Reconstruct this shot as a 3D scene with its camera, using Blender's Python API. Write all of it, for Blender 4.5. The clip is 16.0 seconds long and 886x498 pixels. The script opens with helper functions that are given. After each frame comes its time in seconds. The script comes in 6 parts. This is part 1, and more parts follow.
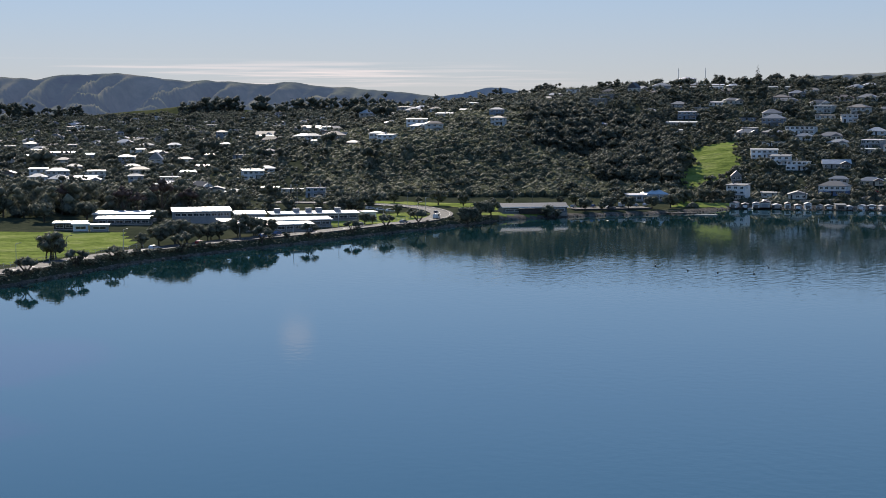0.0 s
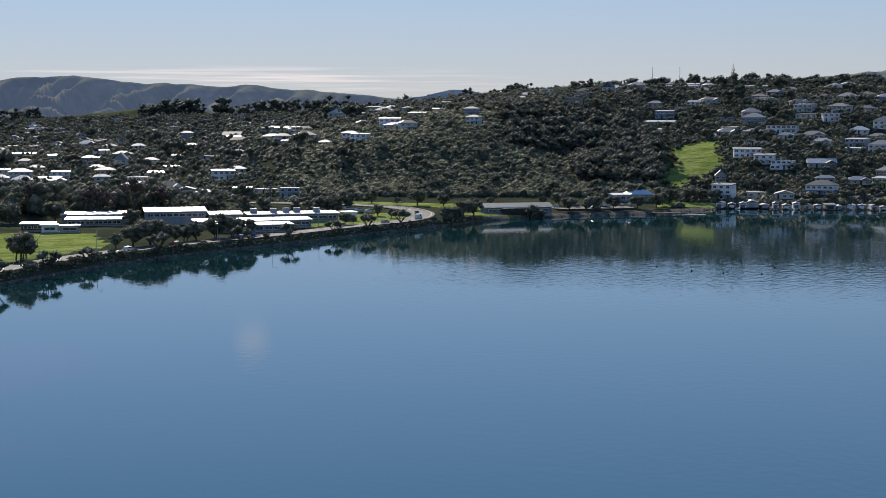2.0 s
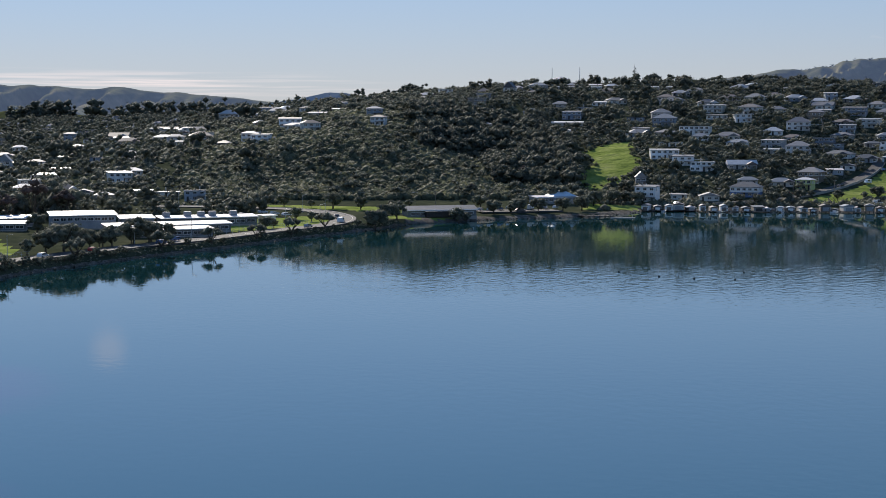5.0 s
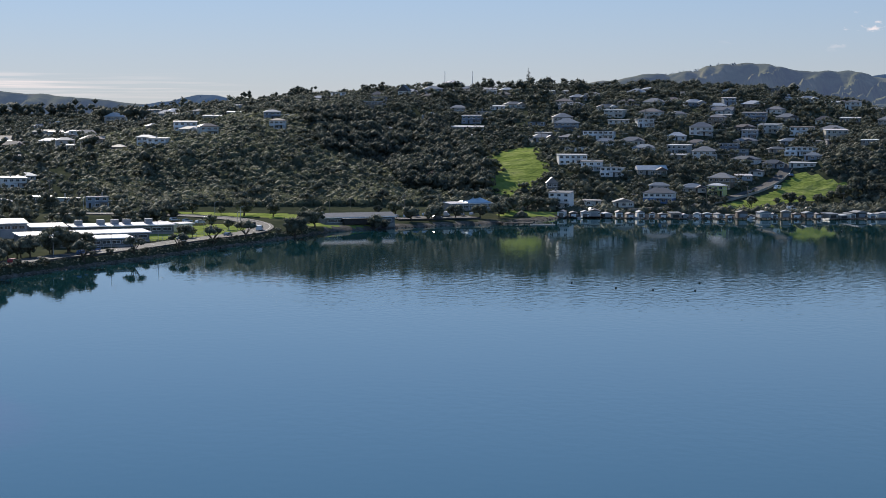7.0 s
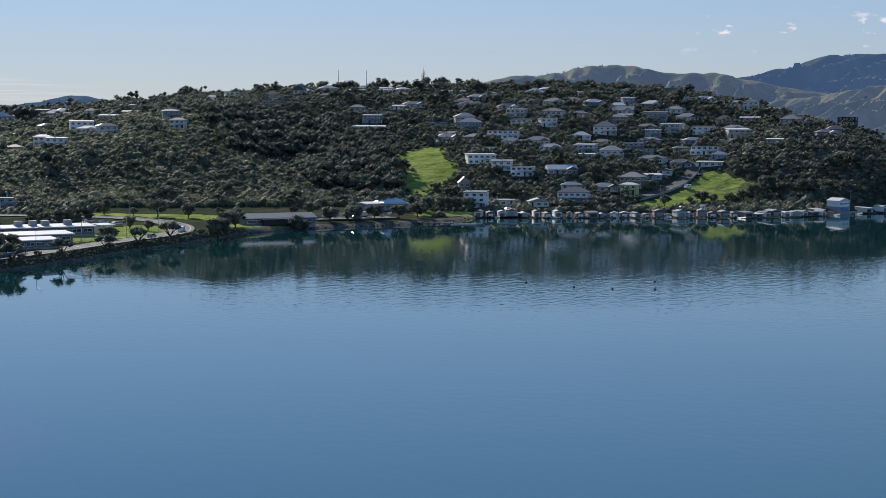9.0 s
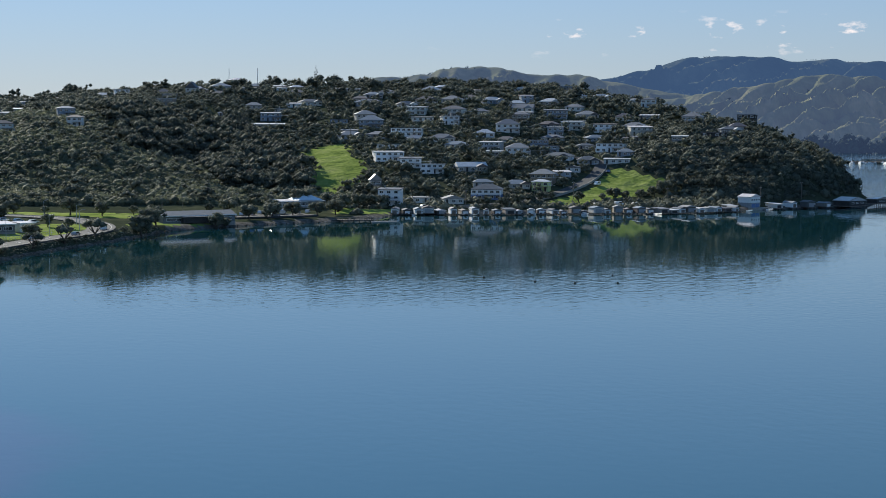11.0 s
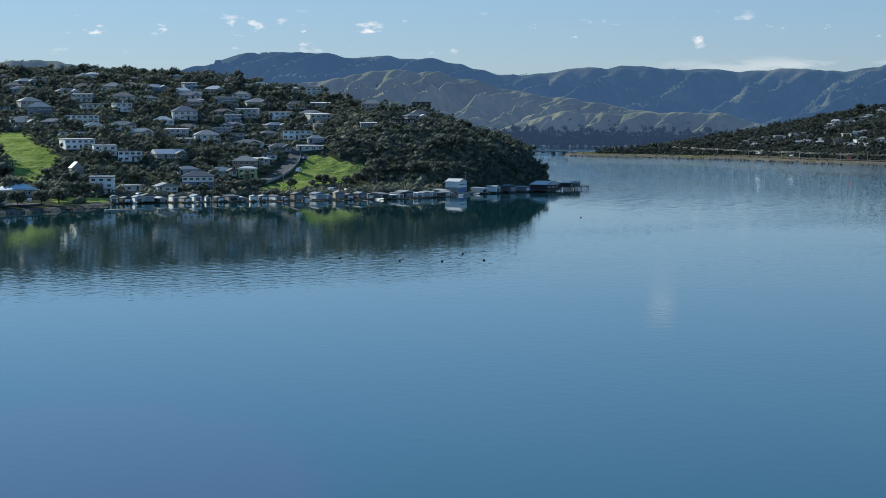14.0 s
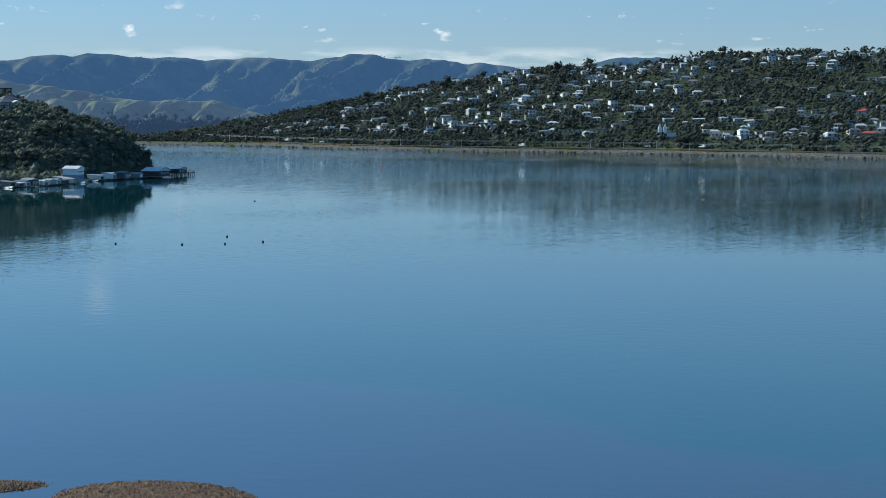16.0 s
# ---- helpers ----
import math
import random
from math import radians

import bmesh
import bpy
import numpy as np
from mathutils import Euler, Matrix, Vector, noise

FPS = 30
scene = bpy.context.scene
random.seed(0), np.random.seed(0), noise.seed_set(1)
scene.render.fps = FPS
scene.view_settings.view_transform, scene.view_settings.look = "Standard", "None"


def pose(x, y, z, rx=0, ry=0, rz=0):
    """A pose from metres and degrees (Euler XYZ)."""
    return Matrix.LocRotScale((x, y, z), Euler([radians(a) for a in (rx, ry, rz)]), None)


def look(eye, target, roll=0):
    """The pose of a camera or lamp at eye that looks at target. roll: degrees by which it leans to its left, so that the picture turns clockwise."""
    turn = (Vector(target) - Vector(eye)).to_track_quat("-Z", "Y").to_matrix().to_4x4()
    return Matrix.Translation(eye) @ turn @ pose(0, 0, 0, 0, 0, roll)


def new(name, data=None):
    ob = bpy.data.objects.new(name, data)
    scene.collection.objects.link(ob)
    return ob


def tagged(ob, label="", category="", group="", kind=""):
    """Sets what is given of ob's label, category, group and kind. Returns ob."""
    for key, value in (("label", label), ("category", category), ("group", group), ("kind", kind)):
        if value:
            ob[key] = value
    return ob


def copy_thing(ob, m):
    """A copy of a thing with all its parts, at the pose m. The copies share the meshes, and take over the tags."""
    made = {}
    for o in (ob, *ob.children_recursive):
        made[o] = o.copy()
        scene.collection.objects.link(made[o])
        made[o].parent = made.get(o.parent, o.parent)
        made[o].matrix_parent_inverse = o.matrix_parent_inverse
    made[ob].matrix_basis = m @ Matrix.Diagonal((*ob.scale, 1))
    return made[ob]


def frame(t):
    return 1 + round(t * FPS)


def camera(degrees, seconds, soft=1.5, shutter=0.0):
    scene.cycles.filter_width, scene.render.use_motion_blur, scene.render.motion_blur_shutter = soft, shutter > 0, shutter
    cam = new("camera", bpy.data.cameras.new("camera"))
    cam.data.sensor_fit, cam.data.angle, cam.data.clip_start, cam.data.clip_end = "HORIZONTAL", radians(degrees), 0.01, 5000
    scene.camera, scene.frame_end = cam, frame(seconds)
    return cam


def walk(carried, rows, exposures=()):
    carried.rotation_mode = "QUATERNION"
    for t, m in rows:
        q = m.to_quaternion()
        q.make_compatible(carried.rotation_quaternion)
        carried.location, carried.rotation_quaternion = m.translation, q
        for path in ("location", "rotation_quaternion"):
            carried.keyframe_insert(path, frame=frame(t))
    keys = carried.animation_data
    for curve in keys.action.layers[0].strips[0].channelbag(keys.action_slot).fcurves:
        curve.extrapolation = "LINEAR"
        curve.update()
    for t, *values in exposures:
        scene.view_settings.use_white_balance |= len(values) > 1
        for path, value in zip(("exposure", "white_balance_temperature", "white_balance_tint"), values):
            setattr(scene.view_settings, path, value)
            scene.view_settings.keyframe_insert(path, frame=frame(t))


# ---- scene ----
# seconds, x, y, height, yaw, pitch, roll
cam = camera(28.77, 16.0, soft=0.6)
ROWS = [
    (0, -0.00, -0.00, 45.62, 0.000, -4.962, 0.120),
    (0.5, -1.89, 5.24, 44.87, -0.213, -4.920, 0.103),
    (1, -4.04, 10.57, 44.12, -0.536, -4.885, 0.110),
    (1.5, -6.38, 16.04, 43.35, -0.970, -4.844, 0.132),
    (2, -9.47, 21.67, 42.54, -1.490, -4.804, 0.152),
    (2.5, -12.88, 27.29, 41.71, -1.981, -4.772, 0.147),
    (3, -16.26, 33.10, 40.98, -2.574, -4.741, 0.153),
    (3.5, -19.56, 38.94, 40.31, -3.361, -4.706, 0.149),
    (4, -22.60, 44.58, 39.78, -4.209, -4.683, 0.121),
    (6.5, -44.03, 71.40, 39.96, -9.642, -4.556, -0.179),
    (7, -49.22, 75.96, 40.26, -10.919, -4.534, -0.213),
    (7.5, -53.94, 79.98, 40.28, -12.128, -4.508, -0.201),
    (8, -58.45, 83.66, 39.95, -13.303, -4.488, -0.200),
    (8.5, -63.32, 87.15, 39.38, -14.459, -4.464, -0.206),
    (11, -88.01, 106.09, 36.16, -20.473, -4.329, -0.221),
    (11.5, -92.78, 110.10, 35.70, -21.749, -4.308, -0.192),
    (12, -97.47, 114.40, 35.16, -23.017, -4.273, -0.201),
    (12.5, -103.81, 120.10, 34.45, -24.553, -4.240, -0.183),
    (13, -117.03, 129.38, 33.35, -28.119, -4.206, -0.139),
    (13.5, -132.20, 140.02, 32.04, -32.054, -4.243, -0.150),
    (14, -146.93, 151.03, 30.88, -36.132, -4.344, -0.194),
    (14.5, -161.27, 162.46, 30.06, -40.319, -4.426, -0.281),
    (15, -175.72, 173.88, 29.67, -45.184, -4.522, -0.232),
    (15.5, -190.29, 185.31, 29.47, -49.723, -4.594, -0.215),
    (16, -205.16, 197.13, 29.39, -54.716, -4.651, -0.151),
]
walk(cam, [(t, pose(x, y, z, 90 + pitch, roll, yaw)) for t, x, y, z, yaw, pitch, roll in ROWS],
     [(0, 0.36, 6700, 13), (4, 0.36, 6650, 13), (8, 0.4, 6550, 11), (12, 0.44, 6300, 4), (14.5, 0.5, 5950, -3), (16, 0.54, 5700, -7)])
# ---- sky and sun -----------------------------------------------------
SUN_AZIMUTH, SUN_HEIGHT = -11.0, 26.0  # degrees clockwise from +y, degrees up
world = bpy.data.worlds.new("sky")
scene.world = world
world.use_nodes = True
wt = world.node_tree
wt.nodes.clear()


def node(tree, kind, x=0, y=0, **sockets):
    n = tree.nodes.new(kind)
    n.location = (x, y)
    for key, value in sockets.items():
        n.inputs[key.replace("_", " ")].default_value = value
    return n


sky = node(wt, "ShaderNodeTexSky")
sky.sky_type, sky.sun_disc = "NISHITA", False
sky.sun_elevation, sky.sun_rotation = radians(SUN_HEIGHT), radians(SUN_AZIMUTH)
sky.altitude, sky.air_density, sky.dust_density, sky.ozone_density = 30, 1.0, 0.0, 3.0
back = node(wt, "ShaderNodeBackground", Strength=0.119)
world_out = node(wt, "ShaderNodeOutputWorld")
# thin streaks low in the west, small puffs of cloud low in the east
where = node(wt, "ShaderNodeTexCoord")
low = node(wt, "ShaderNodeSeparateXYZ")
wt.links.new(where.outputs["Generated"], low.inputs["Vector"])


def cloud_layer(scale, noise_scale, low_edge, high_edge, lo, hi, x0, x1):
    stretch = node(wt, "ShaderNodeMapping", Scale=scale)
    puffs = node(wt, "ShaderNodeTexNoise", Scale=noise_scale, Detail=6.0, Roughness=0.55)
    wt.links.new(where.outputs["Generated"], stretch.inputs["Vector"])
    wt.links.new(stretch.outputs["Vector"], puffs.inputs["Vector"])
    up = node(wt, "ShaderNodeMapRange", From_Min=low_edge, From_Max=low_edge + 0.01)
    down = node(wt, "ShaderNodeMapRange", From_Min=high_edge, From_Max=high_edge - 0.012)
    side = node(wt, "ShaderNodeMapRange", From_Min=x0, From_Max=x1)
    thick = node(wt, "ShaderNodeMapRange", From_Min=lo, From_Max=hi, To_Max=0.8)
    wt.links.new(low.outputs["Z"], up.inputs["Value"])
    wt.links.new(low.outputs["Z"], down.inputs["Value"])
    wt.links.new(low.outputs["X"], side.inputs["Value"])
    wt.links.new(puffs.outputs["Fac"], thick.inputs["Value"])
    total = thick.outputs["Result"]
    for other in (up, down, side):
        m = node(wt, "ShaderNodeMath")
        m.operation = "MULTIPLY"
        wt.links.new(total, m.inputs[0])
        wt.links.new(other.outputs["Result"], m.inputs[1])
        total = m.outputs["Value"]
    return total


def puff_at(azimuth, height, size):
    """One small bright cloud, higher than the view, that the calm water mirrors."""
    a, e = radians(azimuth), radians(height)
    gap = node(wt, "ShaderNodeVectorMath")
    gap.operation = "DISTANCE"
    gap.inputs[1].default_value = (math.sin(a) * math.cos(e), math.cos(a) * math.cos(e), math.sin(e))
    wt.links.new(where.outputs["Generated"], gap.inputs[0])
    near = node(wt, "ShaderNodeMapRange", From_Min=size, From_Max=size * 0.3, To_Max=0.17)
    wt.links.new(gap.outputs["Value"], near.inputs["Value"])
    return near.outputs["Result"]


cover = None
for layer in (cloud_layer((4.0, 4.0, 190.0), 1.5, 0.003, 0.024, 0.5, 0.66, 0.1, -0.04), cloud_layer((34.0, 34.0, 80.0), 1.5, 0.034, 0.062, 0.63, 0.72, 0.33, 0.42),
              cloud_layer((12.0, 12.0, 60.0), 1.5, 0.022, 0.036, 0.44, 0.56, 0.66, 0.74), puff_at(-4.9, 7.8, 0.013), puff_at(43.4, 6.1, 0.011)):
    if cover is None:
        cover = layer
        continue
    most = node(wt, "ShaderNodeMath")
    most.operation = "MAXIMUM"
    wt.links.new(cover, most.inputs[0])
    wt.links.new(layer, most.inputs[1])
    cover = most.outputs["Value"]
cloudy = node(wt, "ShaderNodeMix")
cloudy.data_type = "RGBA"
wt.links.new(cover, cloudy.inputs[0])
cool = node(wt, "ShaderNodeMix")  # crisp winter air
cool.data_type, cool.blend_type = "RGBA", "MULTIPLY"
cool.inputs[0].default_value = 1.0
deep = node(wt, "ShaderNodeMix")  # the blue deepens above the horizon
deep.data_type = "RGBA"
deep.inputs[6].default_value, deep.inputs[7].default_value = (0.775, 0.87, 1.16, 1), (0.685, 1.015, 1.43, 1)
height = node(wt, "ShaderNodeMapRange", From_Min=0.03, From_Max=0.26)
wt.links.new(low.outputs["Z"], height.inputs["Value"])
wt.links.new(height.outputs["Result"], deep.inputs[0])
wt.links.new(deep.outputs[2], cool.inputs[7])
even = node(wt, "ShaderNodeGamma", Gamma=0.62)
wt.links.new(sky.outputs["Color"], even.inputs["Color"])
wt.links.new(even.outputs["Color"], cool.inputs[6])
wt.links.new(cool.outputs[2], cloudy.inputs[6])
cloudy.inputs[7].default_value = (7.4, 6.4, 6.2, 1)
wt.links.new(cloudy.outputs[2], back.inputs["Color"])
wt.links.new(back.outputs["Background"], world_out.inputs["Surface"])

sun = new("sun", bpy.data.lights.new("sun", "SUN"))
sun.data.energy, sun.data.angle, sun.data.color = 5.0, radians(0.5), (1.0, 0.93, 0.82)
_az, _el = radians(SUN_AZIMUTH), radians(SUN_HEIGHT)
sun.matrix_world = look((math.sin(_az) * math.cos(_el) * 900, math.cos(_az) * math.cos(_el) * 900, math.sin(_el) * 900), (0, 0, 0))
# ---- materials -------------------------------------------------------
def material(name, colours, scale=1.0, rough=0.8, metal=0.0, bump=0.0, bump_scale=None, vary=0.0, island=0.0, detail=5.0, spec=0.3, leaf=0.0, haze_glow=None, roll=None):
    """A surface of mixed colours: noise at two scales, fine relief, and a change of tone from piece to piece."""
    m = bpy.data.materials.new(name)
    m.use_nodes = True
    t = m.node_tree
    b = t.nodes["Principled BSDF"]
    b.inputs["Roughness"].default_value, b.inputs["Metallic"].default_value = rough, metal
    b.inputs["Specular IOR Level"].default_value = spec
    pos = t.nodes.new("ShaderNodeNewGeometry")
    big = node(t, "ShaderNodeTexNoise", Scale=scale, Detail=detail, Roughness=0.6)
    fine = node(t, "ShaderNodeTexNoise", Scale=scale * 7.3, Detail=3.0)
    t.links.new(pos.outputs["Position"], big.inputs["Vector"])
    t.links.new(pos.outputs["Position"], fine.inputs["Vector"])
    blend = node(t, "ShaderNodeMix")
    blend.inputs[0].default_value = 0.35
    t.links.new(big.outputs["Fac"], blend.inputs[2])
    t.links.new(fine.outputs["Fac"], blend.inputs[3])
    ramp = t.nodes.new("ShaderNodeValToRGB")
    n = len(colours)
    for i, c in enumerate(colours):
        e = ramp.color_ramp.elements[i] if i < 2 else ramp.color_ramp.elements.new(0.5)
        e.position = 0.34 + 0.32 * i / max(n - 1, 1)
        e.color = (*c, 1)
    t.links.new(blend.outputs[0], ramp.inputs["Fac"])
    colour = ramp.outputs["Color"]
    if vary or island:
        shift = t.nodes.new("ShaderNodeHueSaturation")
        who = t.nodes.new("ShaderNodeObjectInfo").outputs["Random"] if vary else pos.outputs["Random Per Island"]
        tone = node(t, "ShaderNodeMapRange", To_Min=1 - max(vary, island), To_Max=1 + max(vary, island))
        hue = node(t, "ShaderNodeMapRange", To_Min=0.5 + 0.03 * max(vary, island), To_Max=0.5 - 0.03 * max(vary, island))
        t.links.new(who, tone.inputs["Value"])
        t.links.new(who, hue.inputs["Value"])
        t.links.new(tone.outputs["Result"], shift.inputs["Value"])
        t.links.new(hue.outputs["Result"], shift.inputs["Hue"])
        t.links.new(colour, shift.inputs["Color"])
        colour = shift.outputs["Color"]
    t.links.new(colour, b.inputs["Base Color"])
    if bump:
        rel = node(t, "ShaderNodeBump", Strength=bump, Distance=0.3)
        grain = node(t, "ShaderNodeTexNoise", Scale=bump_scale or scale * 5, Detail=4.0)
        t.links.new(pos.outputs["Position"], grain.inputs["Vector"])
        t.links.new(grain.outputs["Fac"], rel.inputs["Height"])
        t.links.new(rel.outputs["Normal"], b.inputs["Normal"])
        if roll:  # soft hummocks under the grain
            swell = node(t, "ShaderNodeBump", Strength=1.0, Distance=roll[1])
            hump = node(t, "ShaderNodeTexNoise", Scale=roll[0], Detail=3.0, Roughness=0.55)
            t.links.new(pos.outputs["Position"], hump.inputs["Vector"])
            t.links.new(hump.outputs["Fac"], swell.inputs["Height"])
            t.links.new(swell.outputs["Normal"], rel.inputs["Normal"])
    if leaf:
        thin = t.nodes.new("ShaderNodeBsdfTranslucent")
        both = t.nodes.new("ShaderNodeMixShader")
        both.inputs[0].default_value = leaf
        t.links.new(colour, thin.inputs["Color"])
        t.links.new(b.outputs["BSDF"], both.inputs[1])
        t.links.new(thin.outputs["BSDF"], both.inputs[2])
        t.links.new(both.outputs["Shader"], t.nodes["Material Output"].inputs["Surface"])
    # distance haze, painted on as a faint emission
    if haze_glow:
        b.inputs["Emission Color"].default_value = (*haze_glow[:3], 1)
        b.inputs["Emission Strength"].default_value = haze_glow[3]
    return m


def palette(name, choices, rough=0.6, spec=0.3, grime=0.12, by_piece=False):
    """Paint that each object takes in one of several colours, with a little grime."""
    m = bpy.data.materials.new(name)
    m.use_nodes = True
    t = m.node_tree
    b = t.nodes["Principled BSDF"]
    b.inputs["Roughness"].default_value, b.inputs["Specular IOR Level"].default_value = rough, spec
    who = t.nodes.new("ShaderNodeObjectInfo")
    ramp = t.nodes.new("ShaderNodeValToRGB")
    ramp.color_ramp.interpolation = "CONSTANT"
    for i, c in enumerate(choices):
        e = ramp.color_ramp.elements[i] if i < 2 else ramp.color_ramp.elements.new(0.99)
        e.position, e.color = i / len(choices), (*c, 1)
    pos = t.nodes.new("ShaderNodeNewGeometry")
    t.links.new(pos.outputs["Random Per Island"] if by_piece else who.outputs["Random"], ramp.inputs["Fac"])
    dirt = node(t, "ShaderNodeTexNoise", Scale=0.7, Detail=6.0, Roughness=0.65)
    t.links.new(pos.outputs["Position"], dirt.inputs["Vector"])
    level = node(t, "ShaderNodeMapRange", From_Min=0.3, From_Max=0.7, To_Min=1 - grime * 2, To_Max=1 + grime * 0.5)
    t.links.new(dirt.outputs["Fac"], level.inputs["Value"])
    shade = t.nodes.new("ShaderNodeHueSaturation")
    t.links.new(ramp.outputs["Color"], shade.inputs["Color"])
    t.links.new(level.outputs["Result"], shade.inputs["Value"])
    t.links.new(shade.outputs["Color"], b.inputs["Base Color"])
    return m


M_BUSH = material("bush_leaves", [(0.072, 0.085, 0.058), (0.125, 0.138, 0.087), (0.215, 0.221, 0.136)], 0.05, 0.8, island=0.35, spec=0.2, leaf=0.35)
M_TREE = material("tree_leaves", [(0.075, 0.085, 0.068), (0.125, 0.133, 0.096), (0.21, 0.212, 0.145)], 0.12, 0.8, island=0.45, spec=0.2, leaf=0.2)
M_PINE = material("pine_needles", [(0.05, 0.058, 0.047), (0.082, 0.092, 0.068), (0.125, 0.132, 0.092)], 0.12, 0.8, island=0.35, spec=0.2, leaf=0.2)
M_FAR_LEAF = material("far_leaves", [(0.033, 0.04, 0.036), (0.056, 0.064, 0.052), (0.095, 0.1, 0.072)], 0.05, 0.8, island=0.35, spec=0.2, leaf=0.2)
M_BARE = material("bare_twigs", [(0.07, 0.05, 0.045), (0.12, 0.085, 0.07)], 0.3, 0.9, island=0.3)
M_BARK = material("bark", [(0.05, 0.04, 0.03), (0.11, 0.09, 0.07)], 2.0, 0.9, bump=0.5)
M_GRASS = material("mown_grass", [(0.12, 0.165, 0.04), (0.2, 0.25, 0.066), (0.29, 0.315, 0.115)], 0.09, 0.9, bump=0.7, bump_scale=0.8, spec=0.0, roll=(0.13, 1.7))
M_SOIL = material("scrubby_ground", [(0.034, 0.042, 0.028), (0.052, 0.06, 0.038), (0.085, 0.088, 0.056)], 0.05, 0.95, bump=0.6, bump_scale=0.8, spec=0.0)
M_ROCK = material("shore_rock", [(0.05, 0.045, 0.04), (0.11, 0.1, 0.085), (0.22, 0.2, 0.18)], 0.6, 0.95, bump=0.8, spec=0.05)
M_GRAVEL = material("shell_gravel", [(0.055, 0.026, 0.013), (0.095, 0.048, 0.025), (0.16, 0.095, 0.052)], 1.3, 0.95, bump=0.9, bump_scale=6)
M_ASPHALT = material("asphalt", [(0.055, 0.055, 0.058), (0.09, 0.09, 0.09)], 0.3, 0.85, bump=0.2, bump_scale=8, spec=0.15)
M_CONCRETE = material("concrete", [(0.25, 0.24, 0.22), (0.38, 0.37, 0.34)], 0.5, 0.85, bump=0.2)
# the blue haze over these hills is put in as emission
M_PASTURE = material("hill_pasture", [(0.058, 0.068, 0.038), (0.13, 0.133, 0.066), (0.25, 0.21, 0.125)], 0.008, 0.95, bump=0.6, bump_scale=0.06, spec=0.0, haze_glow=(0.11, 0.15, 0.28, 0.34))
M_VERGE = material("dry_verge", [(0.06, 0.07, 0.03), (0.11, 0.115, 0.05), (0.16, 0.15, 0.08)], 0.05, 0.95, bump=0.5, spec=0.0)
# range and distant bush: blue haze again painted in by emission
M_RANGE = material("range_forest", [(0.018, 0.026, 0.018), (0.045, 0.052, 0.032), (0.11, 0.1, 0.06)], 0.006, 0.95, bump=0.9, bump_scale=0.05, spec=0.0, haze_glow=(0.09, 0.165, 0.35, 0.36))
M_WOODS = material("distant_bush", [(0.02, 0.028, 0.02), (0.035, 0.044, 0.03), (0.06, 0.066, 0.042)], 0.02, 0.95, spec=0.0, island=0.3, haze_glow=(0.09, 0.14, 0.28, 0.22))
M_GLASS = material("window_glass", [(0.02, 0.025, 0.03), (0.04, 0.045, 0.05)], 0.5, 0.06, spec=0.6)
M_WALL = palette("weatherboard_paint", [(0.7, 0.7, 0.68), (0.5, 0.48, 0.42), (0.33, 0.37, 0.41), (0.62, 0.62, 0.58), (0.24, 0.24, 0.24), (0.46, 0.46, 0.46), (0.3, 0.25, 0.2), (0.72, 0.72, 0.71), (0.22, 0.27, 0.33), (0.4, 0.38, 0.35)])
M_ROOF = palette("metal_roofing", [(0.2, 0.2, 0.21), (0.42, 0.43, 0.44), (0.1, 0.1, 0.11), (0.3, 0.29, 0.28), (0.6, 0.6, 0.6), (0.16, 0.13, 0.12), (0.24, 0.27, 0.3), (0.12, 0.13, 0.14)], 0.55, 0.4)
M_WALL_FAR = palette("distant_paint", [(0.62, 0.61, 0.59), (0.5, 0.48, 0.43), (0.6, 0.6, 0.6), (0.36, 0.35, 0.33), (0.44, 0.44, 0.46), (0.28, 0.26, 0.24)], by_piece=True)
M_ROOF_FAR = palette("distant_roofing", [(0.3, 0.3, 0.31), (0.6, 0.6, 0.6), (0.16, 0.16, 0.17), (0.42, 0.4, 0.38), (0.24, 0.2, 0.18)], 0.6, 0.2, by_piece=True)
M_WHITE = material("white_paint", [(0.72, 0.72, 0.71), (0.82, 0.82, 0.81)], 0.8, 0.5)
M_WHITE_ROOF = material("white_roofing", [(0.6, 0.54, 0.52), (0.72, 0.66, 0.63)], 0.5, 0.4, spec=0.4)
M_BLUE = material("blue_paint", [(0.1, 0.17, 0.33), (0.14, 0.22, 0.4)], 0.8, 0.55)
M_PALE_BLUE = material("pale_blue_roofing", [(0.5, 0.62, 0.72), (0.58, 0.68, 0.76)], 0.6, 0.4)
M_GREY = material("grey_cladding", [(0.24, 0.25, 0.26), (0.34, 0.35, 0.36)], 0.7, 0.6)
# darker copy of the grey cladding, with the walls' shade in its colour
M_SHADE_GREY = material("shaded_cladding", [(0.13, 0.135, 0.14), (0.2, 0.205, 0.21)], 0.7, 0.6)
M_DARK = material("dark_timber", [(0.035, 0.03, 0.028), (0.075, 0.065, 0.06)], 1.2, 0.75, bump=0.3)
M_TIMBER = material("weathered_timber", [(0.13, 0.11, 0.095), (0.24, 0.21, 0.18)], 1.5, 0.85, bump=0.4)
M_RED = material("red_iron", [(0.3, 0.06, 0.04), (0.4, 0.1, 0.07)], 0.8, 0.5)
M_STEEL = material("galvanised_steel", [(0.4, 0.41, 0.42), (0.55, 0.56, 0.57)], 2.0, 0.45, metal=0.6)
M_TYRE = material("tyre_rubber", [(0.02, 0.02, 0.02), (0.04, 0.04, 0.04)], 3.0, 0.9)
M_CAR = palette("car_paint", [(0.7, 0.7, 0.71), (0.08, 0.08, 0.09), (0.35, 0.36, 0.38), (0.03, 0.03, 0.035), (0.4, 0.05, 0.05), (0.1, 0.16, 0.3), (0.75, 0.75, 0.75)], 0.25, 0.6, 0.03)
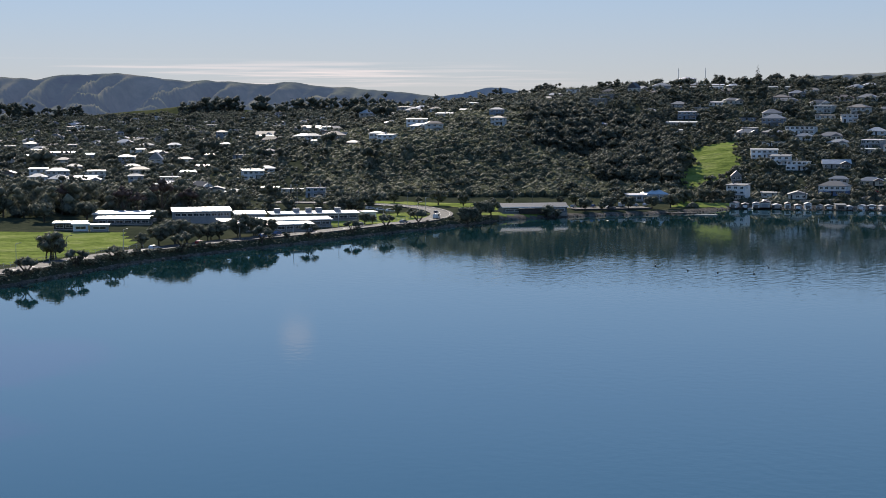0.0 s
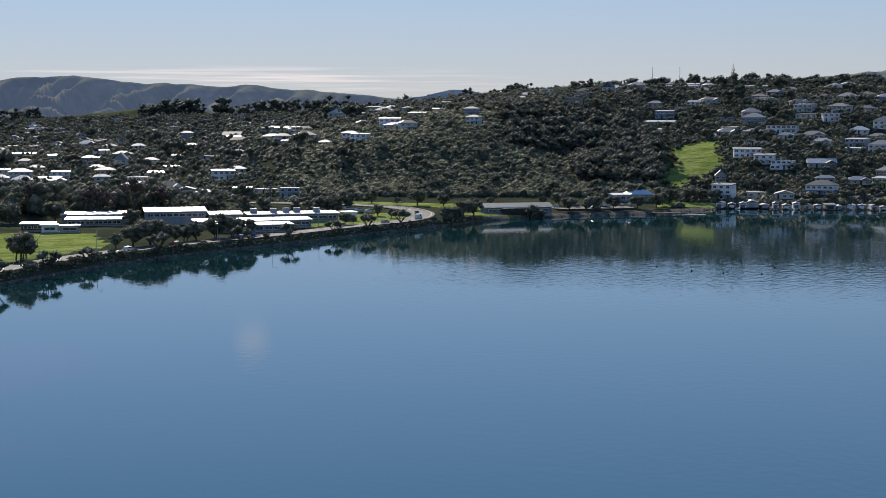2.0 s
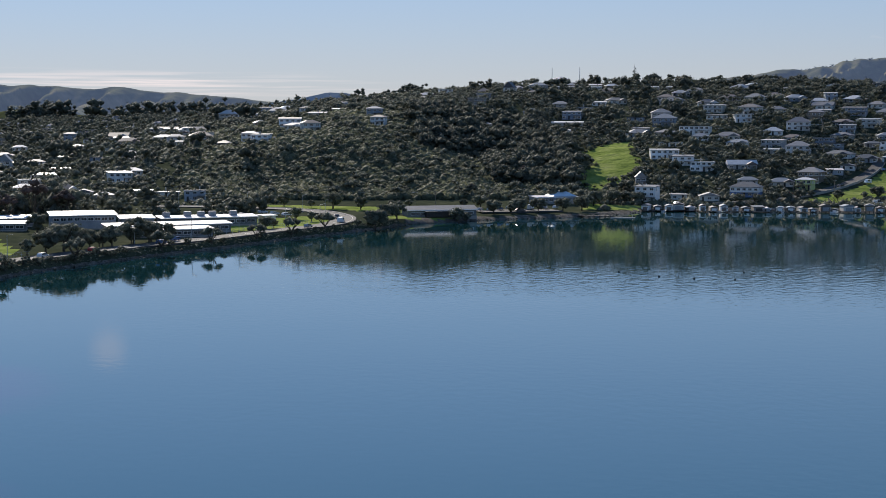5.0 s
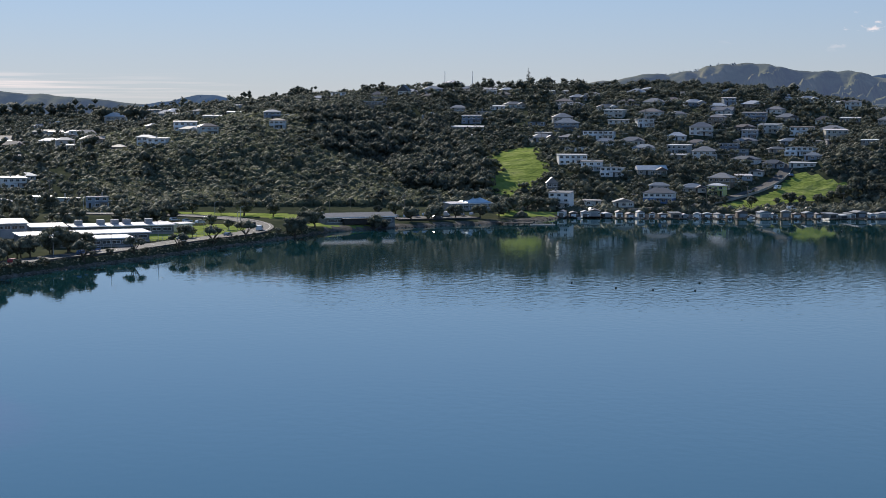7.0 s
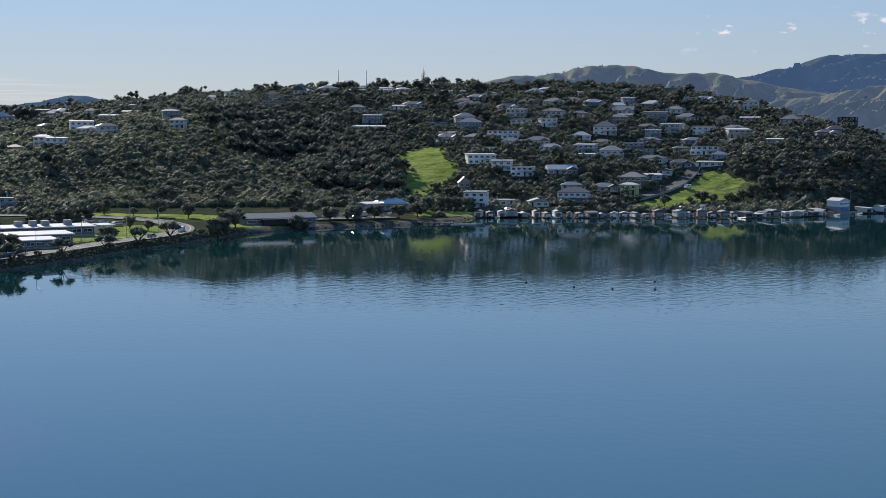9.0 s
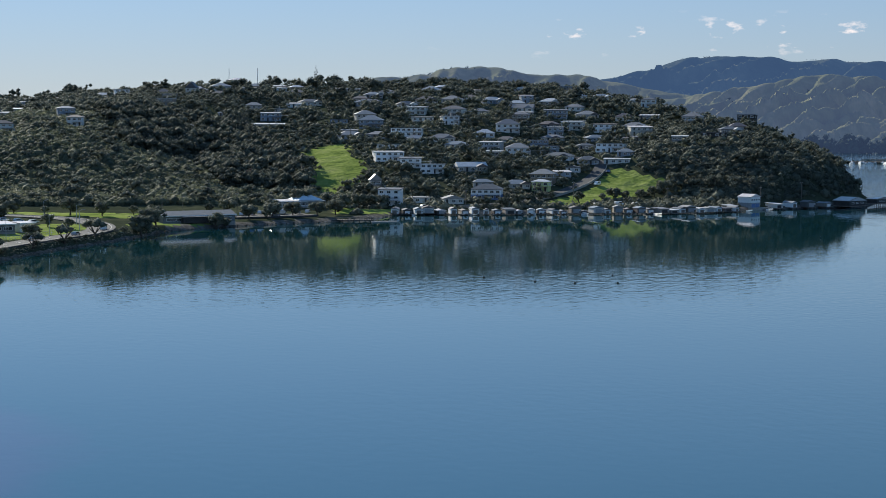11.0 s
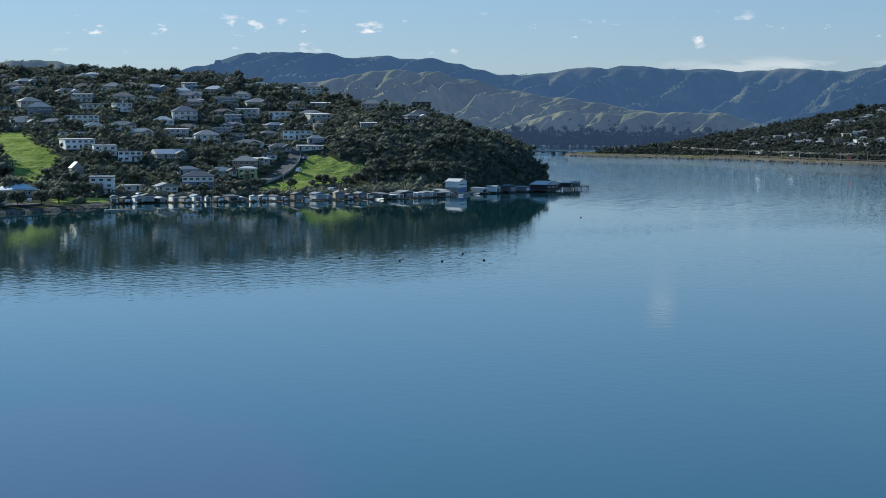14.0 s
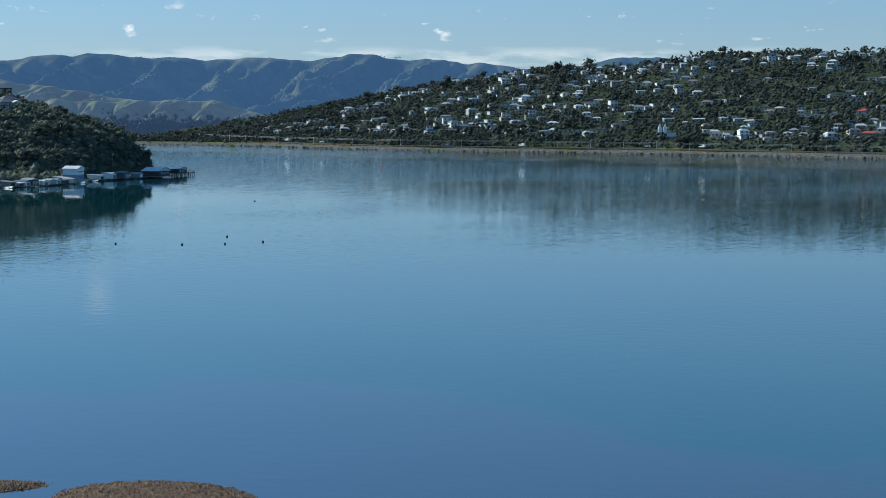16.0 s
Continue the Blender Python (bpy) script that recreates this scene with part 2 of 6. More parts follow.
M_SHED = palette("boatshed_cladding", [(0.16, 0.13, 0.11), (0.55, 0.53, 0.49), (0.12, 0.12, 0.12), (0.26, 0.21, 0.16), (0.08, 0.065, 0.055), (0.3, 0.27, 0.24), (0.66, 0.63, 0.58), (0.14, 0.105, 0.09)])


def water_material():
    m = bpy.data.materials.new("harbour_water")
    m.use_nodes = True
    t = m.node_tree
    b = t.nodes["Principled BSDF"]
    b.inputs["Roughness"].default_value, b.inputs["IOR"].default_value = 0.02, 1.72
    b.inputs["Specular Tint"].default_value = (0.62, 1.0, 1.0, 1)
    pos = t.nodes.new("ShaderNodeNewGeometry")
    split = node(t, "ShaderNodeSeparateXYZ")
    t.links.new(pos.outputs["Position"], split.inputs["Vector"])

    def maths(operation, *values):
        m = node(t, "ShaderNodeMath")
        m.operation = operation
        for slot, value in zip(m.inputs, values):
            if isinstance(value, (int, float)):
                slot.default_value = value
            else:
                t.links.new(value, slot)
        return m.outputs["Value"]

    def ranged(value, a, b, lo, hi):
        m = node(t, "ShaderNodeMapRange", From_Min=a, From_Max=b, To_Min=lo, To_Max=hi)
        t.links.new(value, m.inputs["Value"])
        return m.outputs["Result"]

    def waves(scale, squeeze, detail=2.0, turn=12.0):
        m = node(t, "ShaderNodeMapping", Scale=squeeze, Rotation=(0, 0, radians(turn)))
        w = node(t, "ShaderNodeTexNoise", Scale=scale, Detail=detail, Roughness=0.5)
        t.links.new(pos.outputs["Position"], m.inputs["Vector"])
        t.links.new(m.outputs["Vector"], w.inputs["Vector"])
        return w.outputs["Fac"]
    # deep green channel, purplish mud flat under the shallows by the shell bank
    edge = maths("ADD", maths("MULTIPLY", ranged(split.outputs["Y"], 315.0, 420.0, 0.0, 1.0), 90.0), split.outputs["X"])
    edge = maths("ADD", edge, ranged(waves(0.035, (1.0, 1.0, 1.0), 4.0), 0.3, 0.7, -9.0, 9.0))
    shallow = ranged(edge, -60.0, -70.0, 0.0, 1.0)
    bed = node(t, "ShaderNodeMix")
    bed.data_type = "RGBA"
    bed.inputs[6].default_value, bed.inputs[7].default_value = (0.004, 0.036, 0.044, 1), (0.028, 0.029, 0.054, 1)
    t.links.new(shallow, bed.inputs[0])
    t.links.new(bed.outputs[2], b.inputs["Base Color"])
    # ripples: a broad wavelet and a finer one, over a long slow swell
    ripple = maths("ADD", maths("MULTIPLY", waves(0.5, (1.2, 0.8, 1.0)), 0.05), maths("MULTIPLY", waves(1.3, (0.5, 1.0, 1.0), 2.0, 20.0), 0.007))
    # breezy lanes, and glassy calm under the lee of the hills
    lane = ranged(waves(0.007, (0.6, 1.3, 1.0), 3.0), 0.38, 0.62, 0.42, 1.1)
    lee = maths("MAXIMUM", ranged(split.outputs["Y"], 480.0, 640.0, 1.0, 0.2), ranged(split.outputs["X"], 230.0, 450.0, 0.0, 1.0))
    fresh = ranged(split.outputs["X"], 230.0, 640.0, 1.0, 5.0)
    gusts = maths("MULTIPLY", waves(0.1, (2.4, 0.9, 1.0), 3.0), ranged(split.outputs["X"], 180.0, 520.0, 0.0, 0.2))
    lee = maths("MULTIPLY", lee, ranged(split.outputs["Y"], 330.0, 430.0, 0.5, 1.0))
    lee = maths("MULTIPLY", lee, ranged(split.outputs["X"], -70.0, 30.0, 0.4, 1.0))
    stir = maths("MULTIPLY", maths("MULTIPLY", lane, lee), fresh)
    lift_by = maths("ADD", maths("MULTIPLY", ripple, stir), maths("MULTIPLY", waves(0.02, (1.0, 0.6, 1.0)), 0.03))
    lift_by = maths("ADD", lift_by, gusts)
    rel = node(t, "ShaderNodeBump", Distance=1.0, Strength=1.0)
    t.links.new(lift_by, rel.inputs["Height"])
    t.links.new(rel.outputs["Normal"], b.inputs["Normal"])
    return m


M_WATER = water_material()


# ---- mesh helpers ----------------------------------------------------
def mesh_object(name, verts, faces, materials, parent=None, face_materials=None, smooth=False):
    me = bpy.data.meshes.new(name)
    verts, faces = np.asarray(verts, np.float32), np.asarray(faces, np.int32)
    k = faces.shape[1]
    me.vertices.add(len(verts))
    me.vertices.foreach_set("co", verts.ravel())
    me.loops.add(faces.size)
    me.loops.foreach_set("vertex_index", faces.ravel())
    me.polygons.add(len(faces))
    me.polygons.foreach_set("loop_start", np.arange(0, faces.size, k, dtype=np.int32))
    if face_materials is not None:
        me.polygons.foreach_set("material_index", np.asarray(face_materials, np.int32))
    me.polygons.foreach_set("use_smooth", np.full(len(faces), smooth))
    me.update(calc_edges=True)
    for m in materials:
        me.materials.append(m)
    ob = new(name, me)
    ob.parent = parent
    return ob


def part(name, bm, mat, parent=None, label=""):
    me = bpy.data.meshes.new(name)
    bm.to_mesh(me)
    bm.free()
    me.materials.append(mat)
    ob = new(name, me)
    ob.parent = parent
    if label:
        ob["label"] = label
    return ob


def box(bm, x0, x1, y0, y1, z0, z1, bevel=0.0):
    made = bmesh.ops.create_cube(bm, size=1)["verts"]
    for v in made:
        v.co = Vector(((x0 + x1) / 2 + v.co.x * (x1 - x0), (y0 + y1) / 2 + v.co.y * (y1 - y0), (z0 + z1) / 2 + v.co.z * (z1 - z0)))
    if bevel:
        bmesh.ops.bevel(bm, geom=list({e for v in made for e in v.link_edges}), offset=bevel, segments=1, affect="EDGES")
    return bm


def boxed(*args, bevel=0.0):
    return box(bmesh.new(), *args, bevel=bevel)


def prism(bm, outline, y0, y1):
    """A solid with an outline in x and z, from y0 to y1."""
    a = [bm.verts.new((x, y0, z)) for x, z in outline]
    b = [bm.verts.new((x, y1, z)) for x, z in outline]
    n = len(outline)
    bm.faces.new(a)
    bm.faces.new(b[::-1])
    for i in range(n):
        bm.faces.new((a[i], b[i], b[(i + 1) % n], a[(i + 1) % n]))
    bmesh.ops.recalc_face_normals(bm, faces=bm.faces)
    return bm


def rod(bm, a, b, r0, r1=None, sides=6):
    """A tapering pole from a to b."""
    a, b = Vector(a), Vector(b)
    d = b - a
    m = Matrix.Translation((a + b) / 2) @ d.to_track_quat("Z", "Y").to_matrix().to_4x4()
    bmesh.ops.create_cone(bm, cap_ends=True, segments=sides, radius1=r0, radius2=r0 if r1 is None else r1, depth=d.length, matrix=m)
    return bm


def tube(points, r, sides=4):
    """One thin bent pole through several points."""
    bm = bmesh.new()
    pts = [Vector(p) for p in points]
    rings = []
    for i, p in enumerate(pts):
        q = (pts[min(i + 1, len(pts) - 1)] - pts[max(i - 1, 0)]).to_track_quat("Z", "Y")
        rings.append([bm.verts.new(p + q @ Vector((math.cos(a) * r, math.sin(a) * r, 0))) for a in (math.tau * j / sides for j in range(sides))])
    for a, b in zip(rings, rings[1:]):
        for j in range(sides):
            bm.faces.new((a[j], a[(j + 1) % sides], b[(j + 1) % sides], b[j]))
    bm.faces.new(rings[0][::-1])
    bm.faces.new(rings[-1])
    return bm


def empty(name, label, category, group="", kind=""):
    return tagged(new(name), label, category, group, kind)


# ---- foliage ---------------------------------------------------------
def unit_ball():
    bm = bmesh.new()
    bmesh.ops.create_icosphere(bm, subdivisions=1, radius=1)
    v = np.array([w.co[:] for w in bm.verts])
    f = np.array([[w.index for w in q.verts] for q in bm.faces])
    bm.free()
    return v, f


BALL_V, BALL_F = unit_ball()
CORE_V = np.array([(1, 0, 0), (0, 1, 0), (-1, 0, 0), (0, -1, 0), (0, 0, 1), (0, 0, -1)], float) * 1.12
CORE_F = np.array([(0, 1, 4), (1, 2, 4), (2, 3, 4), (3, 0, 4), (1, 0, 5), (2, 1, 5), (3, 2, 5), (0, 3, 5)])


def clumps(rng, centres, radii, flat=0.8, tufts=26, tuft=0.19, rough=0.18, core=0.74):
    """Leafy crowns: small dark cores wrapped in many loose leaf sprays. Gives vertices and triangles."""
    centres, radii = np.asarray(centres, float), np.asarray(radii, float)
    shape, sides = (BALL_V, BALL_F) if tufts < 2 or core > 0.8 else (CORE_V, CORE_F)
    n, k = len(centres), len(shape)
    r = radii[:, None] * (1 + rng.normal(0, rough, (n, k))).clip(0.5, 1.5)
    heart = shape[None] * r[..., None] * core
    heart[..., 2] *= flat
    verts = [(heart + centres[:, None]).reshape(-1, 3)]
    faces = [(sides[None] + (np.arange(n) * k)[:, None, None]).reshape(-1, 3)]
    d = rng.normal(0, 1, (n, tufts, 3))
    d[..., 2] = np.abs(d[..., 2]) * 0.9 - 0.3
    d /= np.linalg.norm(d, axis=2, keepdims=True)
    lobes = 1 + 0.16 * np.sin(d[..., 0] * 5 + radii[:, None] * 40) * np.cos(d[..., 1] * 5 + radii[:, None] * 70)
    p = d * (radii[:, None] * lobes * rng.uniform(0.8, 1.08, (n, tufts)))[..., None]
    p[..., 2] *= flat
    p += centres[:, None]
    s = radii[:, None, None, None] * tuft * rng.uniform(0.6, 1.4, (n, tufts, 1, 1))
    off = rng.normal(0, 1, (n, tufts, 3, 3))
    out = (off * d[:, :, None]).sum(3, keepdims=True)
    tri = p[:, :, None] + (off - 0.62 * out * d[:, :, None]) * s
    base = n * k
    verts.append(tri.reshape(-1, 3))
    faces.append(base + np.arange(n * tufts * 3).reshape(-1, 3))
    return np.concatenate(verts), np.concatenate(faces)


# ---- lie of the land -------------------------------------------------
# shoreline of the near land, walked with the water on the right-hand side
SHORE = [(-260, -60), (-170, 110), (-146, 225), (-134, 266), (-125, 279), (-120, 286), (-123, 294), (-128, 303),
         (-124, 345), (-118, 385), (-107, 420), (-99, 441), (-92.5, 463), (-87, 477), (-81, 489.5), (-75, 500.5), (-68.5, 511), (-62, 521), (-55.5, 530.5),
         (-47, 541), (-40, 551), (-32.5, 564), (-24, 578), (-14.5, 592), (3, 615), (15, 638), (20, 646), (47, 667), (70, 676), (93, 683), (110, 701), (124, 718), (166, 712), (208, 703), (246, 703),
         (275, 709), (301, 716), (325, 722), (343, 733), (356, 752), (378, 800), (405, 850), (430, 930), (445, 1050),
         (450, 1200), (400, 1500), (330, 2400), (-1500, 2400), (-1500, -60)]
# spot heights of the ground: flats and valley, bush hill, housing hill
FLATS = [(-130, 420, 2.6), (-130, 540, 3), (-75, 560, 2.8), (-100, 640, 4), (-35, 630, 3), (5, 668, 2.6), (50, 695, 2.2),
         (90, 705, 2.2), (-160, 730, 6), (-260, 800, 8), (-190, 980, 11), (-110, 880, 10), (-330, 1250, 15), (-170, 1300, 17),
         (-420, 1750, 24), (-140, 1750, 30), (-130, 300, 1.2), (-250, 150, 2), (-300, 500, 5), (-60, 740, 5), (-40, 690, 4)]
BUSH = [(-28, 772, 7), (18, 752, 5), (-10, 790, 12), (10, 806, 17), (32, 815, 21), (52, 800, 15), (72, 838, 14), (88, 792, 9),
        (-4, 830, 25), (66, 904, 35), (46, 857, 26), (-92, 845, 13), (90, 960, 40), (104, 940, 32), (130, 925, 31), (92, 890, 24),
        (155, 1102, 54), (-30, 1140, 38), (-70, 1000, 25), (0, 930, 36), (20, 1050, 42), (100, 745, 4), (60, 740, 4), (130, 1200, 50)]
HILL = [(140, 842, 22), (122, 800, 13), (106, 766, 5), (135, 745, 3.5), (180, 738, 4), (168, 800, 17), (182, 815, 20), (203, 793, 16),
        (172, 868, 26), (195, 888, 32), (240, 880, 32), (285, 875, 29), (236, 838, 20), (278, 836, 23), (232, 778, 10), (255, 752, 5.5),
        (215, 740, 4), (250, 940, 43), (300, 945, 45), (335, 918, 43), (310, 868, 34), (308, 822, 34), (282, 784, 26), (294, 764, 23),
        (300, 738, 16), (318, 750, 20), (334, 766, 17), (322, 772, 26), (350, 802, 21), (342, 836, 34), (340, 785, 22), (272, 722, 3), (250, 1050, 54), (320, 1010, 52), (362, 990, 44),
        (366, 828, 21), (388, 880, 19), (405, 960, 26)]


def spot_surface(spots, soft):
    """A smooth surface through spot heights."""
    p = np.array(spots, float)
    d = np.hypot(p[:, None, 0] - p[None, :, 0], p[:, None, 1] - p[None, :, 1])
    k = np.sqrt(d * d + soft * soft)
    base = p[:, 2].mean()
    w = np.linalg.solve(k + np.eye(len(p)) * -6.0, p[:, 2] - base)

    def height(x, y):
        out = np.full(np.shape(x), base)
        for (px, py, _), wi in zip(p, w):
            out = out + wi * np.sqrt((x - px) ** 2 + (y - py) ** 2 + soft * soft)
        return out
    return height


def edge_distance(x, y, ring):
    """Distance to a closed outline, positive inside it."""
    x, y = np.asarray(x, float), np.asarray(y, float)
    best, inside = np.full(x.shape, 1e9), np.zeros(x.shape, bool)
    for (ax, ay), (bx, by) in zip(ring, ring[1:] + ring[:1]):
        ex, ey = bx - ax, by - ay
        u = np.clip(((x - ax) * ex + (y - ay) * ey) / (ex * ex + ey * ey), 0, 1)
        best = np.minimum(best, np.hypot(x - ax - u * ex, y - ay - u * ey))
        if ey:
            inside ^= ((ay > y) != (by > y)) & (x < ax + (y - ay) / ey * ex)
    return np.where(inside, best, -best)


near_surface = spot_surface(FLATS + BUSH + HILL, 12.0)


def near_ground(x, y):
    """Height of the near land; below zero under the water."""
    e = edge_distance(x, y, SHORE)
    h = np.maximum(near_surface(x, y), 1.6)
    steep = np.where(y < 660, 3.6, 20.0)
    rise = np.clip((e + 0.3) / np.where(y < 330, 30.0, steep), 0, 1)
    rise = rise * rise * (3 - 2 * rise)
    bank = 1.2 * np.clip(e / 2.5, -2.0, 1)
    return np.where(e > 0, bank + np.maximum(h - 1.2, 0) * rise, bank)


WALL_FROM, WALL_TO = 8, 27  # the stretch of SHORE that the road follows


# the land across the water
FAR_SHORE = [(880, 1310), (796, 1272), (772, 1240), (770, 1214), (790, 1170), (802, 1085), (778, 990), (770, 940), (782, 880), (800, 790),
             (806, 700), (800, 580), (790, 420), (900, 200), (2200, 200), (2200, 1650), (1400, 1560), (1000, 1430)]
FAR_SPOTS = [(800, 1100, 2), (790, 950, 3), (815, 800, 3), (820, 600, 3), (850, 1120, 4), (850, 1000, 9), (860, 900, 12), (870, 800, 12),
             (860, 650, 10), (930, 1150, 13), (960, 1050, 26), (970, 950, 34), (980, 850, 36), (980, 700, 34), (1060, 1160, 34), (1120, 1240, 36), (1120, 1130, 53),
             (1120, 1068, 57), (1120, 1020, 66), (1120, 977, 61), (1120, 916, 63), (1120, 877, 73), (1120, 824, 71), (1120, 750, 70), (1280, 1060, 56), (1280, 860, 74), (1280, 700, 78), (1500, 900, 80), (1500, 1200, 50),
             (1100, 1400, 12), (1500, 1700, 20), (1000, 550, 30), (1250, 550, 70), (860, 1250, 3), (920, 1260, 6)]
far_surface = spot_surface(FAR_SPOTS, 30.0)


def far_ground(x, y):
    e = edge_distance(x, y, FAR_SHORE)
    bank = np.clip(e / 6.0, -1.5, 1)
    rise = np.clip((e - 14.0) / 40.0, 0, 1)
    rise = rise * rise * (3 - 2 * rise)
    return np.where(e > 0, 2.2 * bank + (np.maximum(far_surface(x, y), 2.2) - 2.2) * rise, 2.2 * bank)


def ground_at(x, y):
    return float(far_ground(np.array(x), np.array(y)) if x > 560 else near_ground(np.array(x), np.array(y)))
# ---- water and land --------------------------------------------------
def low_shore(x, y):
    """The near ground, kept under the finer seawall bank laid over it."""
    e = edge_distance(x, y, SHORE)
    return near_ground(x, y) - np.where((y > 330) & (y < 650) & (e < 6.0), 0.8, 0.0)


def grid_mesh(name, x0, x1, y0, y1, step, height, materials, pick, rough=0.0, cut=-1.2, skip=None):
    xs, ys = np.arange(x0, x1 + step, step), np.arange(y0, y1 + step, step)
    X, Y = np.meshgrid(xs, ys)
    Z = height(X, Y)
    if rough:
        rr = np.random.RandomState(5)
        Z = Z + np.where(Z > 2.6, rr.normal(0, rough, Z.shape), 0)
    nx, ny = len(xs), len(ys)
    i = (np.arange(ny - 1)[:, None] * nx + np.arange(nx - 1)[None]).ravel()
    q = np.stack([i, i + 1, i + nx + 1, i + nx], 1)
    v = np.stack([X.ravel(), Y.ravel(), Z.ravel()], 1)
    q = q[v[q, 2].max(1) > cut]
    if skip:
        q = q[~skip(v[q, 0].mean(1), v[q, 1].mean(1))]
    used, back_to = np.unique(q, return_inverse=True)
    q, v = back_to.reshape(q.shape), v[used]
    c = v[q].mean(1)
    return mesh_object(name, v, q, materials, face_materials=pick(c[:, 0], c[:, 1], c[:, 2]), smooth=True)


water = mesh_object("water", [(-2600, -1500, 0), (4600, -1500, 0), (4600, 3600, 0), (-2600, 3600, 0)], [(0, 1, 2, 3)], [M_WATER])
tagged(water, "calm blue harbour water mirroring the hills", "water", kind="structure")

# mown or grazed places
FIELD = [(-240, 470), (-122, 440), (-104, 478), (-92, 516), (-104, 556), (-240, 556)]
VERGE = [(-45, 582), (-25, 600), (-8, 626), (-4, 650), (-14, 655), (-28, 640), (-48, 610)]
PARK = [(-34, 700), (0, 690), (20, 676), (60, 690), (60, 697), (20, 706), (-34, 712)]
POINT = [(8, 648), (26, 652), (48, 672), (30, 672), (12, 660)]
BANK = [(93, 702), (115, 709), (124, 726), (99, 722)]
SLOPE = [(105, 747), (109, 752), (113, 768), (120, 776), (128, 785), (134, 793), (138.5, 806), (141, 824), (141.5, 838), (148, 861), (144, 866), (133, 860), (121, 848), (118, 832), (120, 818), (113, 801), (108, 790), (107, 776), (105, 762)]
LAWN = [(188, 730), (197, 724.5), (210, 731), (228, 744), (244, 753), (260, 756), (257, 764), (253, 773), (249, 784), (246, 788), (239, 781), (230, 770), (208, 747)]
YARD = [(306, 838), (318, 842), (318, 852), (304, 848)]
GREENS = [FIELD, VERGE, PARK, POINT, BANK, SLOPE, LAWN, YARD]


def on_green(x, y):
    return np.max([edge_distance(x, y, g) for g in GREENS], axis=0)


def near_pick(x, y, z):
    e = edge_distance(x, y, SHORE)
    out = np.where(on_green(x, y) > 0, 1, 0)
    out = np.where((e < 2.6) & (y > 330), 2, out)
    return np.where((y < 330) & (e < 40), 3, out)


MATS_NEAR = [M_SOIL, M_GRASS, M_ROCK, M_GRAVEL]
ground = grid_mesh("ground", -270, 423, 396, 900, 3.0, low_shore, MATS_NEAR, near_pick, 0.08)
tagged(ground, "hilly land with scrub, mown grass and a rocky shore", "ground", kind="structure")
outer = grid_mesh("ground_outer", -648, 468, -63, 2000, 9.0, low_shore, MATS_NEAR, near_pick, 0.2,
                  skip=lambda x, y: (x > -270) & (x < 423) & (y > 396) & (y < 900))
tagged(outer, "wooded valley floor and back slopes", "ground", kind="structure")
far_land = grid_mesh("ground_far_side", 590, 2000, 300, 2300, 10.0, far_ground, [M_SOIL, M_VERGE, M_ROCK],
                     lambda x, y, z: np.where(edge_distance(x, y, FAR_SHORE) < 7, 2, np.where(edge_distance(x, y, FAR_SHORE) < 22, 1, 0)), 0.2)
tagged(far_land, "wooded hillside suburb across the water", "ground", kind="structure")

# ---- ranges of hills behind -------------------------------------------
RANGE_WEST = [(-830, 2340, 80), (-727, 2392, 84), (-618, 2422, 80), (-573, 2433, 77), (-528, 2444, 87), (-455, 2458, 86), (-389, 2470, 77), (-310, 2481, 76),
              (-262, 2486, 71), (-222, 2490, 72), (-149, 2496, 67), (-76, 2499, 61), (-19, 2500, 53), (79, 2499, 50), (176, 2494, 42)]
RANGE_NORTH = [(478, 3283, 64), (685, 3242, 90), (747, 3227, 92), (828, 3205, 100), (968, 3188, 117), (1027, 3167, 125), (1067, 3152, 137), (1116, 3133, 136),
               (1155, 3117, 133), (1223, 3087, 122), (1261, 3070, 126), (1319, 3042, 113), (1385, 3009, 101), (1496, 2949, 77)]
RANGE_EAST = [(1428, 3488, 112), (1548, 3431, 127), (1612, 3398, 151), (1665, 3370, 169), (1717, 3341, 173), (1820, 3281, 170), (1920, 3218, 167), (1998, 3165, 160),
              (2064, 3118, 150), (2129, 3070, 129), (2191, 3019, 129), (2327, 2901, 148), (2415, 2818, 142), (2491, 2742, 133), (2588, 2638, 144), (2643, 2576, 133),
              (2725, 2478, 149), (2775, 2414, 143), (2866, 2260, 126), (2957, 2118, 119), (3017, 2015, 141), (3063, 1932, 144), (3176, 1700, 134), (3300, 1383, 115)]
RANGE_BROWN = [(1100, 2560, 55), (1172, 2520, 70), (1256, 2463, 83), (1340, 2405, 105), (1430, 2342, 109), (1486, 2301, 90), (1569, 2235, 69), (1648, 2166, 55), (1700, 2118, 42), (1770, 2069, 10)]
RANGE_SPUR = [(1120, 1890, 3), (1151, 1866, 10), (1195, 1831, 27), (1238, 1795, 42), (1290, 1749, 39), (1341, 1701, 42), (1380, 1661, 40), (1430, 1610, 20), (1460, 1560, 3)]


